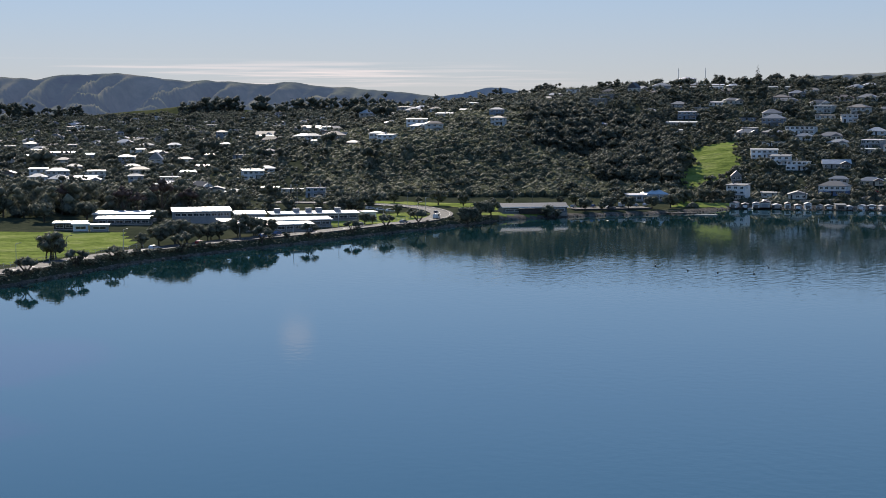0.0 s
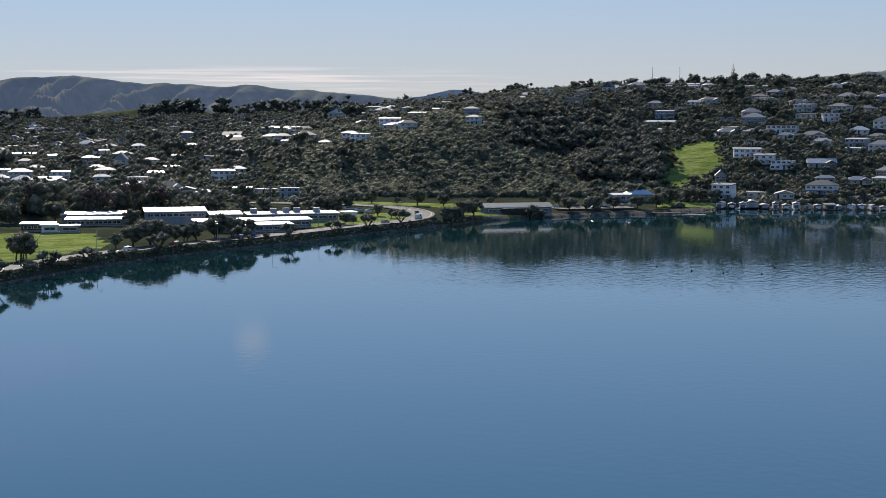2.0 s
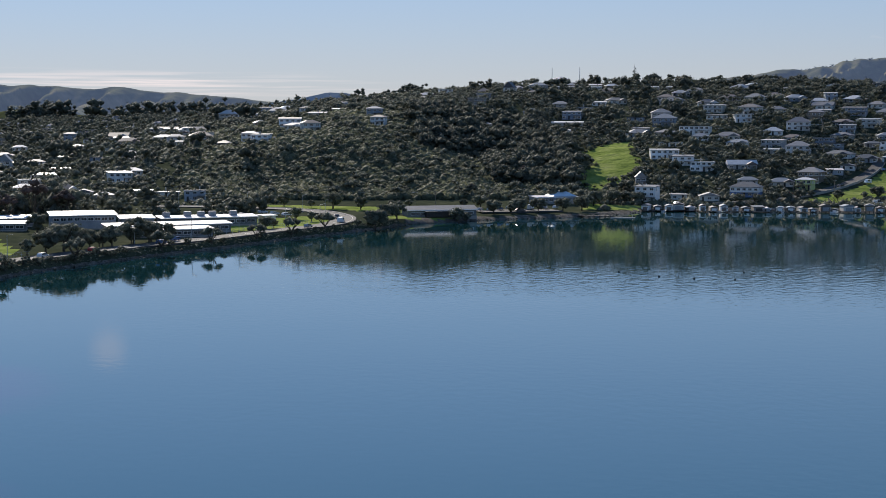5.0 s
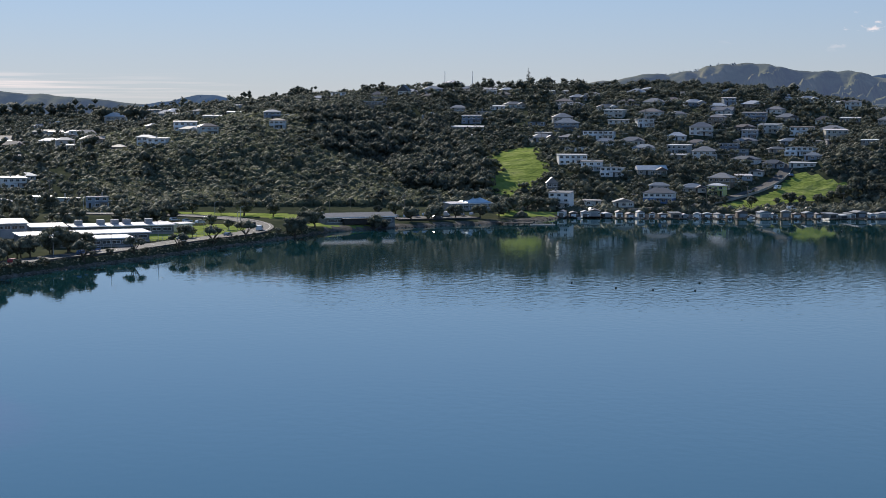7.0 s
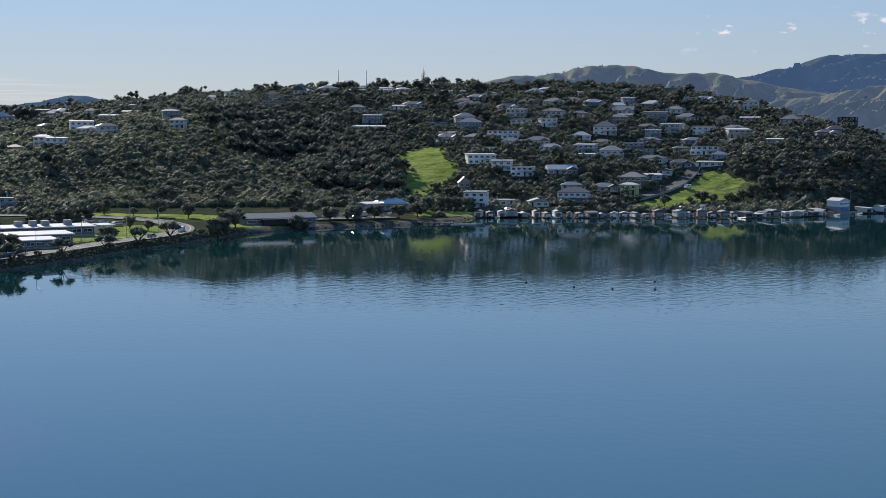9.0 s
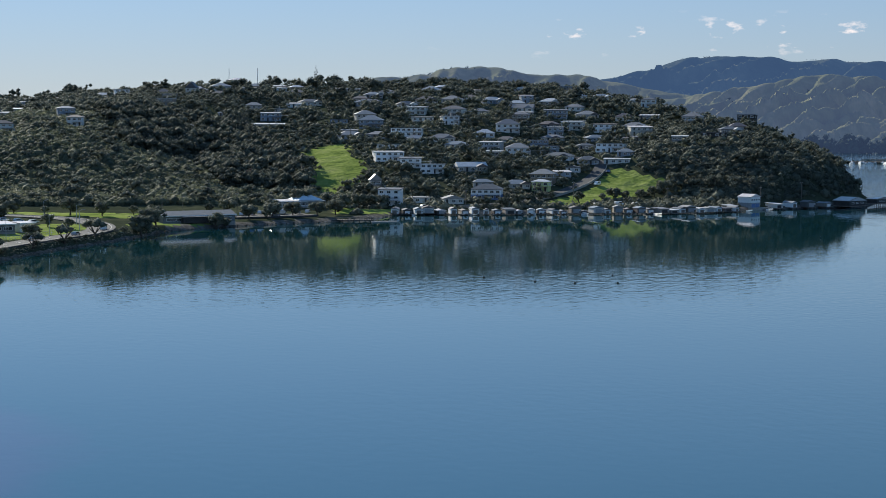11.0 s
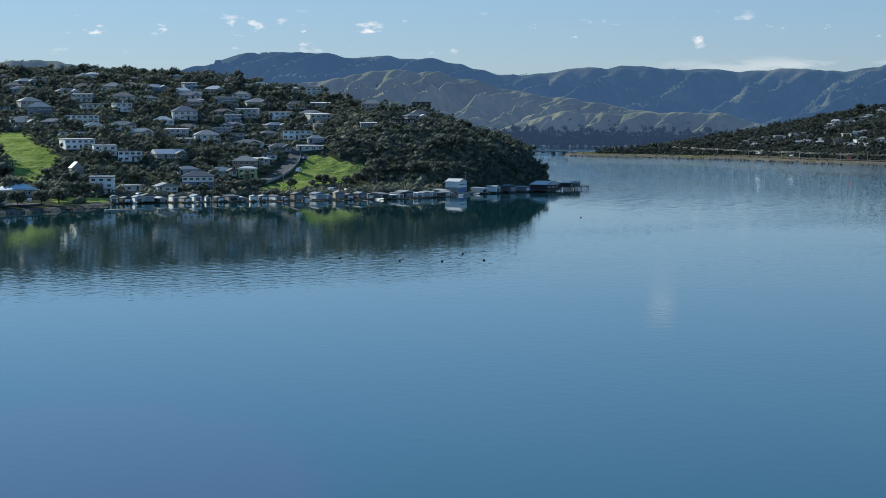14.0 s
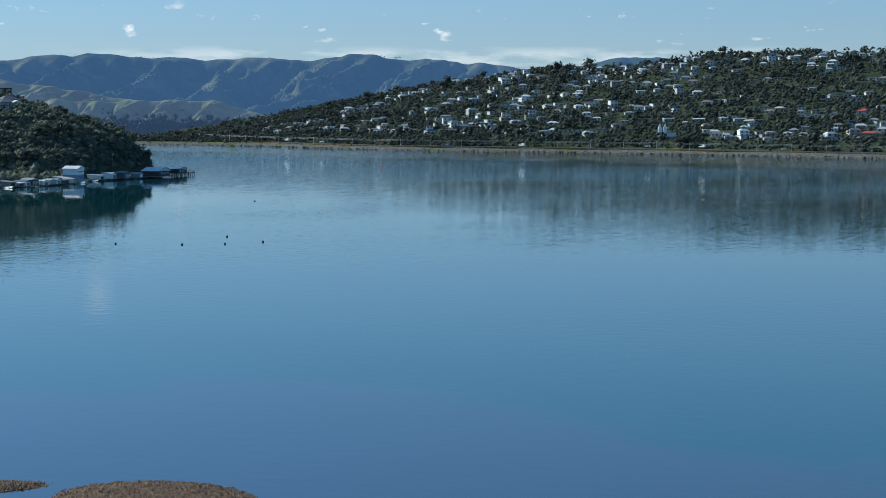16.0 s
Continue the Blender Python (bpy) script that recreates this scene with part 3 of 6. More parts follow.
def hill_range(name, crest, depth, mat, label, across=60, step=12.0, spur=0.3, gap=100.0, lean=-0.4, seed=0.0, scrub=0):
    """A range with sharp spurs and gullies running slantwise down from a crest line towards the viewer."""
    c = np.array(crest, float)
    run = np.concatenate([[0], np.cumsum(np.hypot(*np.diff(c[:, :2], axis=0).T))])
    s = np.arange(0, run[-1], step)
    line = np.stack([np.interp(s, run, c[:, k]) for k in range(3)], 1)
    soft = np.exp(-(np.arange(-4, 5) / 1.8) ** 2)
    for k in range(3):
        line[:, k] = np.convolve(np.pad(line[:, k], 4, mode="reflect", reflect_type="odd"), soft / soft.sum(), mode="valid")
    tangent = np.gradient(line[:, :2], axis=0)
    tangent /= np.linalg.norm(tangent, axis=1, keepdims=True)
    downhill = np.stack([tangent[:, 1], -tangent[:, 0]], 1).mean(0)
    downhill = downhill / np.linalg.norm(downhill)
    vs = np.concatenate([np.linspace(-0.25, 0, 6)[:-1], np.linspace(0, 1, across)])
    r = np.random.RandomState(int(seed * 7) + 1)
    V, S = np.meshgrid(vs, s)
    D = np.maximum(V, 0) * depth
    fall = np.where(V >= 0, 1 - np.abs(V), 1 - 2.2 * np.abs(V))
    fall = fall * fall * (3 - 2 * fall) * 0.5 + fall * 0.5

    def folds(gap, slant):
        """0 along the spurs, 1 in the gullies between them."""
        tops = np.arange(-depth - 3 * gap, run[-1] + depth + 3 * gap, gap)
        tops = tops + r.uniform(-0.36, 0.36, len(tops)) * gap
        a, b, c = r.uniform(0, math.tau, 3)
        at = S - slant * D + gap * (0.55 * np.sin(D / gap * 0.34 + S / gap * 0.2 + a) + 0.16 * np.sin(D / gap * 1.2 - S / gap * 0.4 + b) + 0.3 * np.sin(S / gap * 0.41 + c))
        i = np.clip(np.searchsorted(tops, at), 1, len(tops) - 1)
        part_way = (at - tops[i - 1]) / (tops[i] - tops[i - 1])
        return 1 - np.abs(2 * part_way - 1)
    carve = 0.6 * folds(gap, lean) ** 1.25 + 0.3 * folds(gap * 0.45, lean * 0.5 - 0.3) ** 1.2 + 0.1 * folds(gap * 0.2, lean * 0.8)
    Z = line[:, 2:3]
    room = np.clip(np.maximum(V, 0) * 7 + 0.05, 0, 1) * np.maximum(1 - V, 0) ** 0.5
    bumps = 0.016 * np.sin(S / gap * 2.6) + 0.01 * np.sin(S / gap * 5.7 + 1) + 0.005 * np.sin(S / gap * 14.1)
    H = Z * (fall + bumps - spur * carve * room) - 2
    verts = np.stack([line[:, 0:1] + downhill[0] * depth * V, line[:, 1:2] + downhill[1] * depth * V, H], 2).reshape(-1, 3)
    n, k = len(line), len(vs)
    i = (np.arange(n - 1)[:, None] * k + np.arange(k - 1)[None]).ravel()
    ob = mesh_object(name, verts, np.stack([i, i + 1, i + k + 1, i + k], 1), [mat], smooth=True)
    if scrub:
        deep = np.argwhere((carve > 0.52) & (V > 0.04) & (V < 0.97))
        deep = deep[r.permutation(len(deep))[:scrub]]
        at = verts.reshape(n, k, 3)[deep[:, 0], deep[:, 1]] + r.normal(0, 2.0, (len(deep), 3)) * (1, 1, 0)
        v, f = clumps(r, at, r.uniform(1.2, 3.6, len(at)), 0.7, 5, 0.3)
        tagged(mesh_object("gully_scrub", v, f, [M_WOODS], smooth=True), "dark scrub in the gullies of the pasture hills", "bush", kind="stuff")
    return tagged(ob, label, "hills", kind="structure")


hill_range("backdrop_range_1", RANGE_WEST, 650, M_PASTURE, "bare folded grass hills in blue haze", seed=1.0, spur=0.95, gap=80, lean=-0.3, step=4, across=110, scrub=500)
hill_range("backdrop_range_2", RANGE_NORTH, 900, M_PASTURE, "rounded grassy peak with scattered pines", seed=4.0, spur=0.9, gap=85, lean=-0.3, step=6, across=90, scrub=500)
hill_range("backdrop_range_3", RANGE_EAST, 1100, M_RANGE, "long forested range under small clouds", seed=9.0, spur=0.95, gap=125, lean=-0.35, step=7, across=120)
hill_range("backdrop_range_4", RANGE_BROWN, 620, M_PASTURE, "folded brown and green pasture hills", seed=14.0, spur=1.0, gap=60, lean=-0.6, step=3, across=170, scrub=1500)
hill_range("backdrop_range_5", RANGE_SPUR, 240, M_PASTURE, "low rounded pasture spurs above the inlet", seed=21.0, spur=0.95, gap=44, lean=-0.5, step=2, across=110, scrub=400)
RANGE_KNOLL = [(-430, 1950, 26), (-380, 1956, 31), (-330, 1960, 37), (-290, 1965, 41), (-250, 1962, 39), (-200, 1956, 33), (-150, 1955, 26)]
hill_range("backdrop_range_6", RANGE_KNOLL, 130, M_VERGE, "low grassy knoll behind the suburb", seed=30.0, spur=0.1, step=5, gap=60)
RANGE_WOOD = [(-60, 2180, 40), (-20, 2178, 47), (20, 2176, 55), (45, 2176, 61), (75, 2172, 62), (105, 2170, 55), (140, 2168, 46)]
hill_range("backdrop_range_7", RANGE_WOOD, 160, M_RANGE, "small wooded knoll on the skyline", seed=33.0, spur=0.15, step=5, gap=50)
# ---- where the houses stand: x, y, frontage, kind ------------------------
# F flat or low roof, H hipped, G gabled, T tall gable, D dark, R red roof; the digit counts storeys
HILLSIDE_1 = [(125, 734, 8.6, "F3"), (139, 739, 6.5, "F1"), (150, 733, 7.8, "G1"), (130, 768, 4.5, "T2"), (167, 739, 11.9, "B2"), (174, 761, 8.2, "H1"), (161, 785, 9.4, "W2"), (155, 796, 9, "W2"), (150, 811, 12.5, "W2"), (160, 840, 11, "W1"), (178, 785, 12.3, "G1"), (187, 757, 10.5, "H1"), (196, 752, 6.9, "Y2"), (203, 766, 9.4, "H2"), (218, 780, 6.7, "F1"), (227, 788, 6.3, "G1"), (191, 835, 10.2, "H1"), (201, 817, 8.5, "F1"), (214, 819, 11.1, "H2"), (231, 812, 12.1, "H1"), (239, 799, 9.5, "H1"), (250, 792, 11.4, "F1"), (234, 845, 11.5, "F2"), (248, 857, 10.2, "H1"), (222, 852, 10, "H1"), (153, 877, 11, "H1"), (166, 872, 9.9, "H1"), (180, 872, 14.7, "W2"), (178, 855, 8.2, "H1"), (191, 854, 11.9, "H1")]
HILLSIDE_2 = [(199, 904, 10.4, "F1"), (218, 910, 10.6, "H2"), (233, 913, 7.9, "H1"), (246, 892, 8.3, "H2"), (231, 872, 11.3, "H2"), (216, 864, 9, "H1"), (257, 882, 9.9, "H1"), (269, 880, 10.5, "F2"), (283, 873, 11.1, "W2"), (269, 854, 9.7, "H1"), (296, 866, 10.5, "H1"), (278, 846, 7, "F1"), (283, 834, 7.9, "F1"), (260, 818, 12.9, "W2"), (256, 838, 7.9, "H1"), (258, 800, 7.5, "H1"), (270, 903, 11.9, "F2"), (286, 900, 11.4, "H1"), (301, 888, 9.1, "H1"), (283, 796, 7.1, "F1"), (296, 788, 11, "D1"), (307, 794, 9.1, "H1"), (327, 940, 11.5, "F1"), (281, 934, 11.2, "H1"), (306, 954, 8.5, "H1"), (271, 943, 6.5, "F2"), (261, 932, 8.8, "H1"), (252, 944, 11.1, "H1"), (245, 957, 8.3, "H1")]
HILLSIDE_3 = [(233, 952, 11.2, "H1"), (220, 956, 11.7, "H1"), (190, 960, 14, "H1"), (198, 1022, 13.1, "F1"), (212, 996, 8.5, "H1"), (201, 987, 9.2, "H1"), (205, 945, 10.4, "H1"), (166, 1015, 8.6, "H1"), (311, 972, 9.3, "H1"), (263, 986, 8, "F1"), (287, 917, 8.7, "H1"), (190, 975, 8.9, "H1"),
              (334, 932, 8.5, "G1"), (340, 913, 9, "H1"), (346, 896, 10.5, "F2"), (344, 874, 7.5, "R1"), (334, 846, 9.5, "D1"), (342, 838, 8.5, "D3"), (320, 955, 10, "H1"), (315, 990, 6.5, "F2"), (338, 950, 8, "H1"), (318, 806, 8.5, "H1")]
RIDGE_1 = [(-68, 989, 5.8, "G1"), (-57, 903, 11.3, "H2"), (-45, 863, 6.8, "H1"), (-33, 866, 7.4, "H2"), (-67, 917, 5.4, "F1"), (-5, 873, 8.6, "H2"), (-10, 1024, 9.4, "F1"), (4, 994, 7.2, "F1"), (31, 1062, 6.9, "F1"), (61, 1011, 7.3, "H1"), (69, 951, 6.2, "F1"), (77, 939, 11.1, "H1"), (87, 974, 9, "F2"), (101, 942, 14.3, "F1"), (114, 955, 8.2, "H1"), (133, 942, 9.9, "F2"), (127, 925, 15.9, "F1"), (82, 904, 7.1, "H1"), (93, 914, 7.2, "H1"), (148, 1051, 11.8, "F1"), (164, 1042, 7.6, "F1"), (114, 1037, 6.1, "T2"), (126, 1023, 8.1, "H1"), (-41, 915, 6, "H1"), (-28, 933, 6.7, "H1"), (-87, 1054, 6.9, "H1"), (-18, 1050, 10, "H1"), (45, 1040, 6.5, "F1"), (100, 1045, 8, "H1")]
RIDGE_2 = [(-56, 916, 9.5, "W2"), (-28, 853, 8.4, "W2"), (-14, 902, 10.8, "W2"), (1, 930, 9.6, "F1"), (16, 996, 7.1, "F2"), (-7, 997, 10.1, "H1"), (-13, 1062, 9.6, "H1"), (-24, 1067, 7.5, "F2"), (79, 1056, 8.0, "W2"), (28, 912, 7.9, "H2"), (94, 1000, 7.7, "F2"), (143, 960, 7.6, "F1"), (153, 972, 7.6, "F1"), (156, 1061, 8.8, "H1"), (167, 1054, 7.0, "F1"), (174, 1042, 7.8, "H1"), (120, 1050, 10.8, "H1"), (131, 1043, 10.5, "H2"), (132, 973, 8.3, "H1")]
VALLEY_1 = [(-409, 1674, 29.3, "F1"), (-356, 1584, 14.9, "H1"), (-332, 1547, 14.5, "H1"), (-299, 1633, 14.1, "F1"), (-278, 1564, 9.4, "F1"), (-312, 1253, 8.4, "F1"), (-291, 1223, 12.3, "H1"), (-305, 1419, 21.8, "F1"), (-243, 1158, 10.1, "F1"), (-250, 1070, 9.3, "H1"), (-283, 1128, 9.1, "F1"), (-241, 1011, 8.8, "F1"), (-227, 1026, 15.8, "F1"), (-204, 1004, 6.7, "F1"), (-213, 969, 7.8, "H1"), (-173, 853, 6.8, "G1"), (-191, 812, 8.2, "H1"), (-211, 840, 8.5, "G1"), (-177, 796, 9.1, "H1"), (-182, 762, 7.2, "H1"), (-162, 788, 10.6, "H1"), (-175, 925, 6.2, "F1"), (-179, 1045, 8.3, "H1"), (-152, 915, 6.7, "T2"), (-181, 1108, 10.2, "H1"), (-160, 1115, 5.9, "F1"), (-146, 1057, 8.4, "F1"), (-123, 1036, 5.5, "G1"), (-104, 1019, 8, "F1"), (-106, 913, 9, "F1")]
VALLEY_2 = [(-92, 911, 7.2, "H1"), (-126, 935, 4.9, "F1"), (-122, 881, 9.9, "F1"), (-120, 757, 13, "H1"), (-106, 747, 10.4, "H1"), (-97, 736, 6.8, "G1"), (-88, 723, 7.2, "H1"), (-75, 745, 7.4, "F1"), (-65, 742, 8.8, "F1"), (-54, 726, 8.1, "F2"), (-217, 1099, 8.1, "H1"), (-224, 1207, 8.8, "H1"), (-160, 1030, 7.5, "H1"), (-138, 924, 7.9, "H1"), (-162, 900, 7.2, "H1"), (-274, 1416, 9.4, "H1"), (-223, 1385, 10.1, "H1"), (-125, 995, 6.6, "H1"), (-240, 976, 8.5, "H1"), (-194, 907, 7.9, "H1")]
ACROSS_1 = [(902, 1174, 8.7, "F1"), (997, 1241, 8.3, "H1"), (926, 1141, 8.7, "H1"), (978, 1137, 7.9, "H1"), (894, 1056, 8.2, "F1"), (925, 1056, 12.1, "H1"), (857, 994, 7.8, "G1"), (878, 998, 6.2, "F1"), (951, 1044, 9.4, "H1"), (951, 1029, 8.4, "H1"), (921, 991, 9.9, "F1"), (854, 939, 8.5, "H1"), (872, 939, 11.1, "H1"), (877, 919, 11.1, "H2"), (932, 936, 11.5, "F1"), (960, 957, 13.7, "F1"), (948, 937, 7.2, "H1"), (908, 893, 9.5, "H1"), (876, 888, 10.1, "H1"), (858, 859, 8.2, "H1"), (890, 872, 10.9, "H1"), (914, 876, 8.6, "F1"), (1062, 1009, 9.8, "F2"), (1073, 996, 10.8, "H2"), (1057, 939, 7.7, "F2"), (1047, 922, 13.3, "F2"), (1036, 902, 15.9, "F2"), (1129, 950, 9, "F1"), (1121, 917, 11.8, "F1")]
ACROSS_2 = [(999, 858, 9, "F1"), (1004, 846, 7.2, "H1"), (1089, 879, 7.7, "H1"), (1071, 831, 8.4, "H1"), (1063, 807, 9.2, "F2"), (1033, 779, 8.1, "F2"), (1037, 768, 8.1, "H1"), (1042, 759, 7.2, "F1"), (1082, 748, 11, "F2"), (1074, 733, 7.3, "H1"), (987, 698, 7.6, "F2"), (1014, 721, 7.8, "H1"), (1011, 690, 7.7, "F1"), (940, 672, 7.3, "H1"), (951, 655, 12.2, "R1"), (876, 620, 16.7, "R1"), (912, 787, 10.7, "F1"), (900, 767, 6.5, "H1"), (911, 762, 10.6, "F2"), (916, 746, 7.3, "H1"), (914, 732, 10.5, "F1"), (899, 714, 9.6, "H1"), (930, 830, 8.5, "H1"), (889, 818, 7.4, "H1"), (867, 718, 7.8, "F1"), (857, 700, 13.1, "F2"), (869, 688, 7.7, "H1"), (880, 676, 7.8, "H1"), (892, 672, 8.6, "F1"), (889, 651, 5.4, "F1")]
ACROSS_3 = [(1268, 768, 8, "F1"), (1270, 752, 8, "H1"), (1268, 735, 8.5, "F2"), (1262, 718, 7, "H1"), (1258, 700, 9, "F2"), (1262, 790, 7, "H1"), (1105, 985, 8, "H1"), (1140, 1000, 7, "F1"), (1118, 960, 9, "H1"), (1150, 905, 8, "H1"), (1170, 885, 8, "F1"), (1008, 960, 10, "H1"), (1000, 1010, 9, "H1"), (1012, 985, 9, "F1"), (985, 905, 8, "H1"), (970, 880, 8, "F1"), (1020, 930, 9, "H1"), (975, 1000, 9, "H2"), (1190, 860, 8, "H1")]


def infill(sites, count, x0, x1, y0, y1, keep, gap, seed):
    """More houses in the gaps between those already set out."""
    r, out = random.Random(seed), list(sites)
    for _ in range(count * 30):
        x, y = r.uniform(x0, x1), r.uniform(y0, y1)
        if keep(x, y) and all((x - a) ** 2 + (y - b) ** 2 > gap * gap for a, b, _, _ in out):
            out.append((round(x, 1), round(y, 1), round(r.uniform(6.5, 11), 1), r.choice(["H1", "F1", "F2", "H2", "G1", "F1"])))
            if len(out) >= len(sites) + count:
                break
    return out


NEAR_SITES = infill(HILLSIDE_1 + HILLSIDE_2 + HILLSIDE_3, 22, 150, 345, 770, 1010, lambda x, y: ground_at(x, y) > 12 and x > 150 + (y - 770) * 0.05 and not (195 < x < 266 and y < 812) and not (x > 268 and y < 800), 11.5, 3) + infill(RIDGE_1 + RIDGE_2, 12, -80, 120, 880, 1070, lambda x, y: ground_at(x, y) > 22 and not (30 < x < 112 and y < 945), 13, 9)
VALLEY_SITES = infill(VALLEY_1 + VALLEY_2, 165, -420, -60, 760, 1700, lambda x, y: -0.27 * y < x < -40 - (y - 760) * 0.03, 12, 5)
FAR_NAMED = [(x, y, w * 0.8, k if i % 4 == 0 else k[0] + "1") for i, (x, y, w, k) in enumerate(ACROSS_1 + ACROSS_2 + ACROSS_3)]
FAR_SITES = infill(FAR_NAMED, 520, 850, 1180, 560, 1180, lambda x, y: ground_at(x, y) > 7 and y > 480 + (x - 850) * 0.5 and noise.noise((x / 30, y / 75, 2.0)) > -0.06 and not (960 < x < 1060 and 700 < y < 760), 7.0, 6)
SEEN_FROM = np.array((-90.0, 110.0))


def clear_of_sites(x, y, sites, margin=0.62, front=6.0):
    """False where a house stands or where its outlook is kept open."""
    ok = np.ones(len(x), bool)
    for sx, sy, w, _ in sites:
        v = SEEN_FROM - (sx, sy)
        v = v / np.hypot(*v)
        dx, dy = x - sx, y - sy
        along, side = dx * v[0] + dy * v[1], -dx * v[1] + dy * v[0]
        ok &= ~((np.abs(side) < w * margin + 0.8) & (along < front) & (along > -w * 0.95 - 1.5))
    return ok


ROAD = [(-240, 330), (-160, 380), (-128, 405), (-115, 422), (-107, 443.5), (-100.5, 466), (-95, 480), (-88.5, 493.5), (-82.5, 504.5), (-75.5, 515.5), (-69, 525.5),
        (-62, 535.5), (-54, 546), (-47, 555.5), (-39.5, 568), (-31, 582), (-22, 596), (-11, 611), (-4, 625), (-1, 640), (-1, 654), (-6, 672), (-16, 684), (-34, 690), (-70, 694)]
HILL_ROAD = [(150, 728), (172, 729), (188, 738), (206, 752), (228, 775), (238, 786), (245, 797), (247, 808), (241, 818), (230, 822)]


def path_points(line, step):
    p = np.array(line, float)
    for _ in range(2):
        q = np.empty((len(p) * 2 - 2, 2))
        q[0::2], q[1::2] = p[:-1] * 0.75 + p[1:] * 0.25, p[:-1] * 0.25 + p[1:] * 0.75
        p = np.vstack([p[:1], q, p[-1:]])
    run = np.concatenate([[0], np.cumsum(np.hypot(*np.diff(p, axis=0).T))])
    s = np.arange(0, run[-1], step)
    out = np.stack([np.interp(s, run, p[:, k]) for k in range(2)], 1)
    t = np.gradient(out, axis=0)
    return out, t / np.linalg.norm(t, axis=1, keepdims=True)


def off_road(x, y, gap=5.0):
    ok = np.ones(len(x), bool)
    for line in (ROAD, HILL_ROAD):
        for px, py in path_points(line, 4.0)[0]:
            ok &= (x - px) ** 2 + (y - py) ** 2 > gap * gap
    return ok


def beside_road(y, off):
    """A place beside the shore road, off metres inland of its middle, and the road's heading there."""
    p, t = path_points(ROAD, 1.0)
    i = int(np.argmin(np.abs(p[:, 1] - y) + (p[:, 0] > 5) * 99))
    return p[i, 0] - t[i, 1] * off, p[i, 1] + t[i, 0] * off, math.degrees(math.atan2(t[i, 1], t[i, 0]))


def clear_the_road(x, y, gap=6.8):
    """Moves a place that lies on the road to the road's inland edge."""
    p, t = path_points(ROAD, 1.0)
    i = int(np.argmin((p[:, 0] - x) ** 2 + (p[:, 1] - y) ** 2))
    off = -(x - p[i, 0]) * t[i, 1] + (y - p[i, 1]) * t[i, 0]
    if -gap < off < gap and y < 650:
        x, y = x - t[i, 1] * (gap - off), y + t[i, 0] * (gap - off)
    return x, y
# ---- bush ------------------------------------------------------------
rng = np.random.RandomState(11)


def scatter(count, x0, x1, y0, y1, keep):
    x, y = rng.uniform(x0, x1, count), rng.uniform(y0, y1, count)
    ok = keep(x, y)
    return x[ok], y[ok]


def bush_object(name, x, y, ground_fn, r0, r1, label, mat, tufts=20, sink=0.27, big=1.35, tuft=0.2, core=0.78):
    r = rng.uniform(r0, r1, len(x)) * rng.choice([0.7, 0.85, 1.0, 1.0, big, big * 1.25], len(x))
    z = ground_fn(x, y) + r * sink
    v, f = clumps(rng, np.stack([x, y, z], 1), r, 0.82, tufts, tuft, core=core)
    ob = mesh_object(name, v, f, [mat], smooth=True)
    return tagged(ob, label, "bush", kind="stuff")


def bush_keep(x, y):
    e = edge_distance(x, y, SHORE)
    return (e > 7) & (on_green(x, y) < -1.8) & (near_ground(x, y) > 3.6) & off_road(x, y)


def wood(name, x, y, ground_fn, h0, h1, label, mat, lumps=6, tufts=11, tuft=0.23):
    """Trees of many heights standing together: each a dome of several leafy lumps over a full skirt."""
    n = len(x)
    h = rng.uniform(h0, h1, n) * rng.choice([0.6, 0.8, 1.0, 1.0, 1.25], n)
    s = h * rng.uniform(0.34, 0.62, n)
    a, q = rng.uniform(0, math.tau, (n, lumps)), np.sqrt(rng.uniform(0, 1, (n, lumps))) * 0.78
    q[:, 0] = 0
    u = 0.26 + 0.56 * np.sqrt(1 - q * q) * rng.uniform(0.55, 1.0, (n, lumps))
    u[:, 0] = 0.22
    rad = s[:, None] * rng.uniform(0.34, 0.56, (n, lumps))
    rad[:, 0] = s * 0.72
    z = ground_fn(x, y)
    c = np.stack([x[:, None] + np.cos(a) * q * s[:, None], y[:, None] + np.sin(a) * q * s[:, None], z[:, None] + h[:, None] * u], 2)
    v, f = clumps(rng, c.reshape(-1, 3), rad.ravel(), 0.86, tufts, tuft, core=0.7)
    return tagged(mesh_object(name, v, f, [mat], smooth=True), label, "trees", kind="stuff")


def dark_gully(x, y):
    """The damp hollow beside the grass slope and the crest above it, where tall trees stand."""
    return ((x > 44) & (x < 118) & (y > 838) & (y < 945)) | ((x > 70) & (x < 112) & (y > 770) & (y < 850))


bx, by = scatter(27000, -60, 118, 738, 950, lambda x, y: bush_keep(x, y) & ~dark_gully(x, y) & clear_of_sites(x, y, NEAR_SITES, 0.6, 9))
bush_object("native_bush", bx, by, near_ground, 0.8, 1.85, "dense olive-green native bush covering the slope", M_BUSH, 24, tuft=0.2, core=0.82)
bx, by = scatter(700, -60, 118, 738, 1000, lambda x, y: bush_keep(x, y) & ~dark_gully(x, y) & clear_of_sites(x, y, NEAR_SITES))
wood("bush_trees", bx, by, near_ground, 3.2, 5.5, "taller dark trees standing out of the bush", M_TREE, 8, 16)
bx, by = scatter(1500, 40, 120, 765, 945, lambda x, y: bush_keep(x, y) & dark_gully(x, y) & clear_of_sites(x, y, NEAR_SITES, 0.6, 7))
wood("gully_trees", bx, by, near_ground, 4.5, 8.0, "tall dark trees filling the gully", M_PINE, 9, 20, 0.21)
bx, by = scatter(9000, 245, 420, 715, 860, lambda x, y: bush_keep(x, y) & clear_of_sites(x, y, NEAR_SITES, 0.6, 13) & (x + (y - 715) * 0.16 > 266))
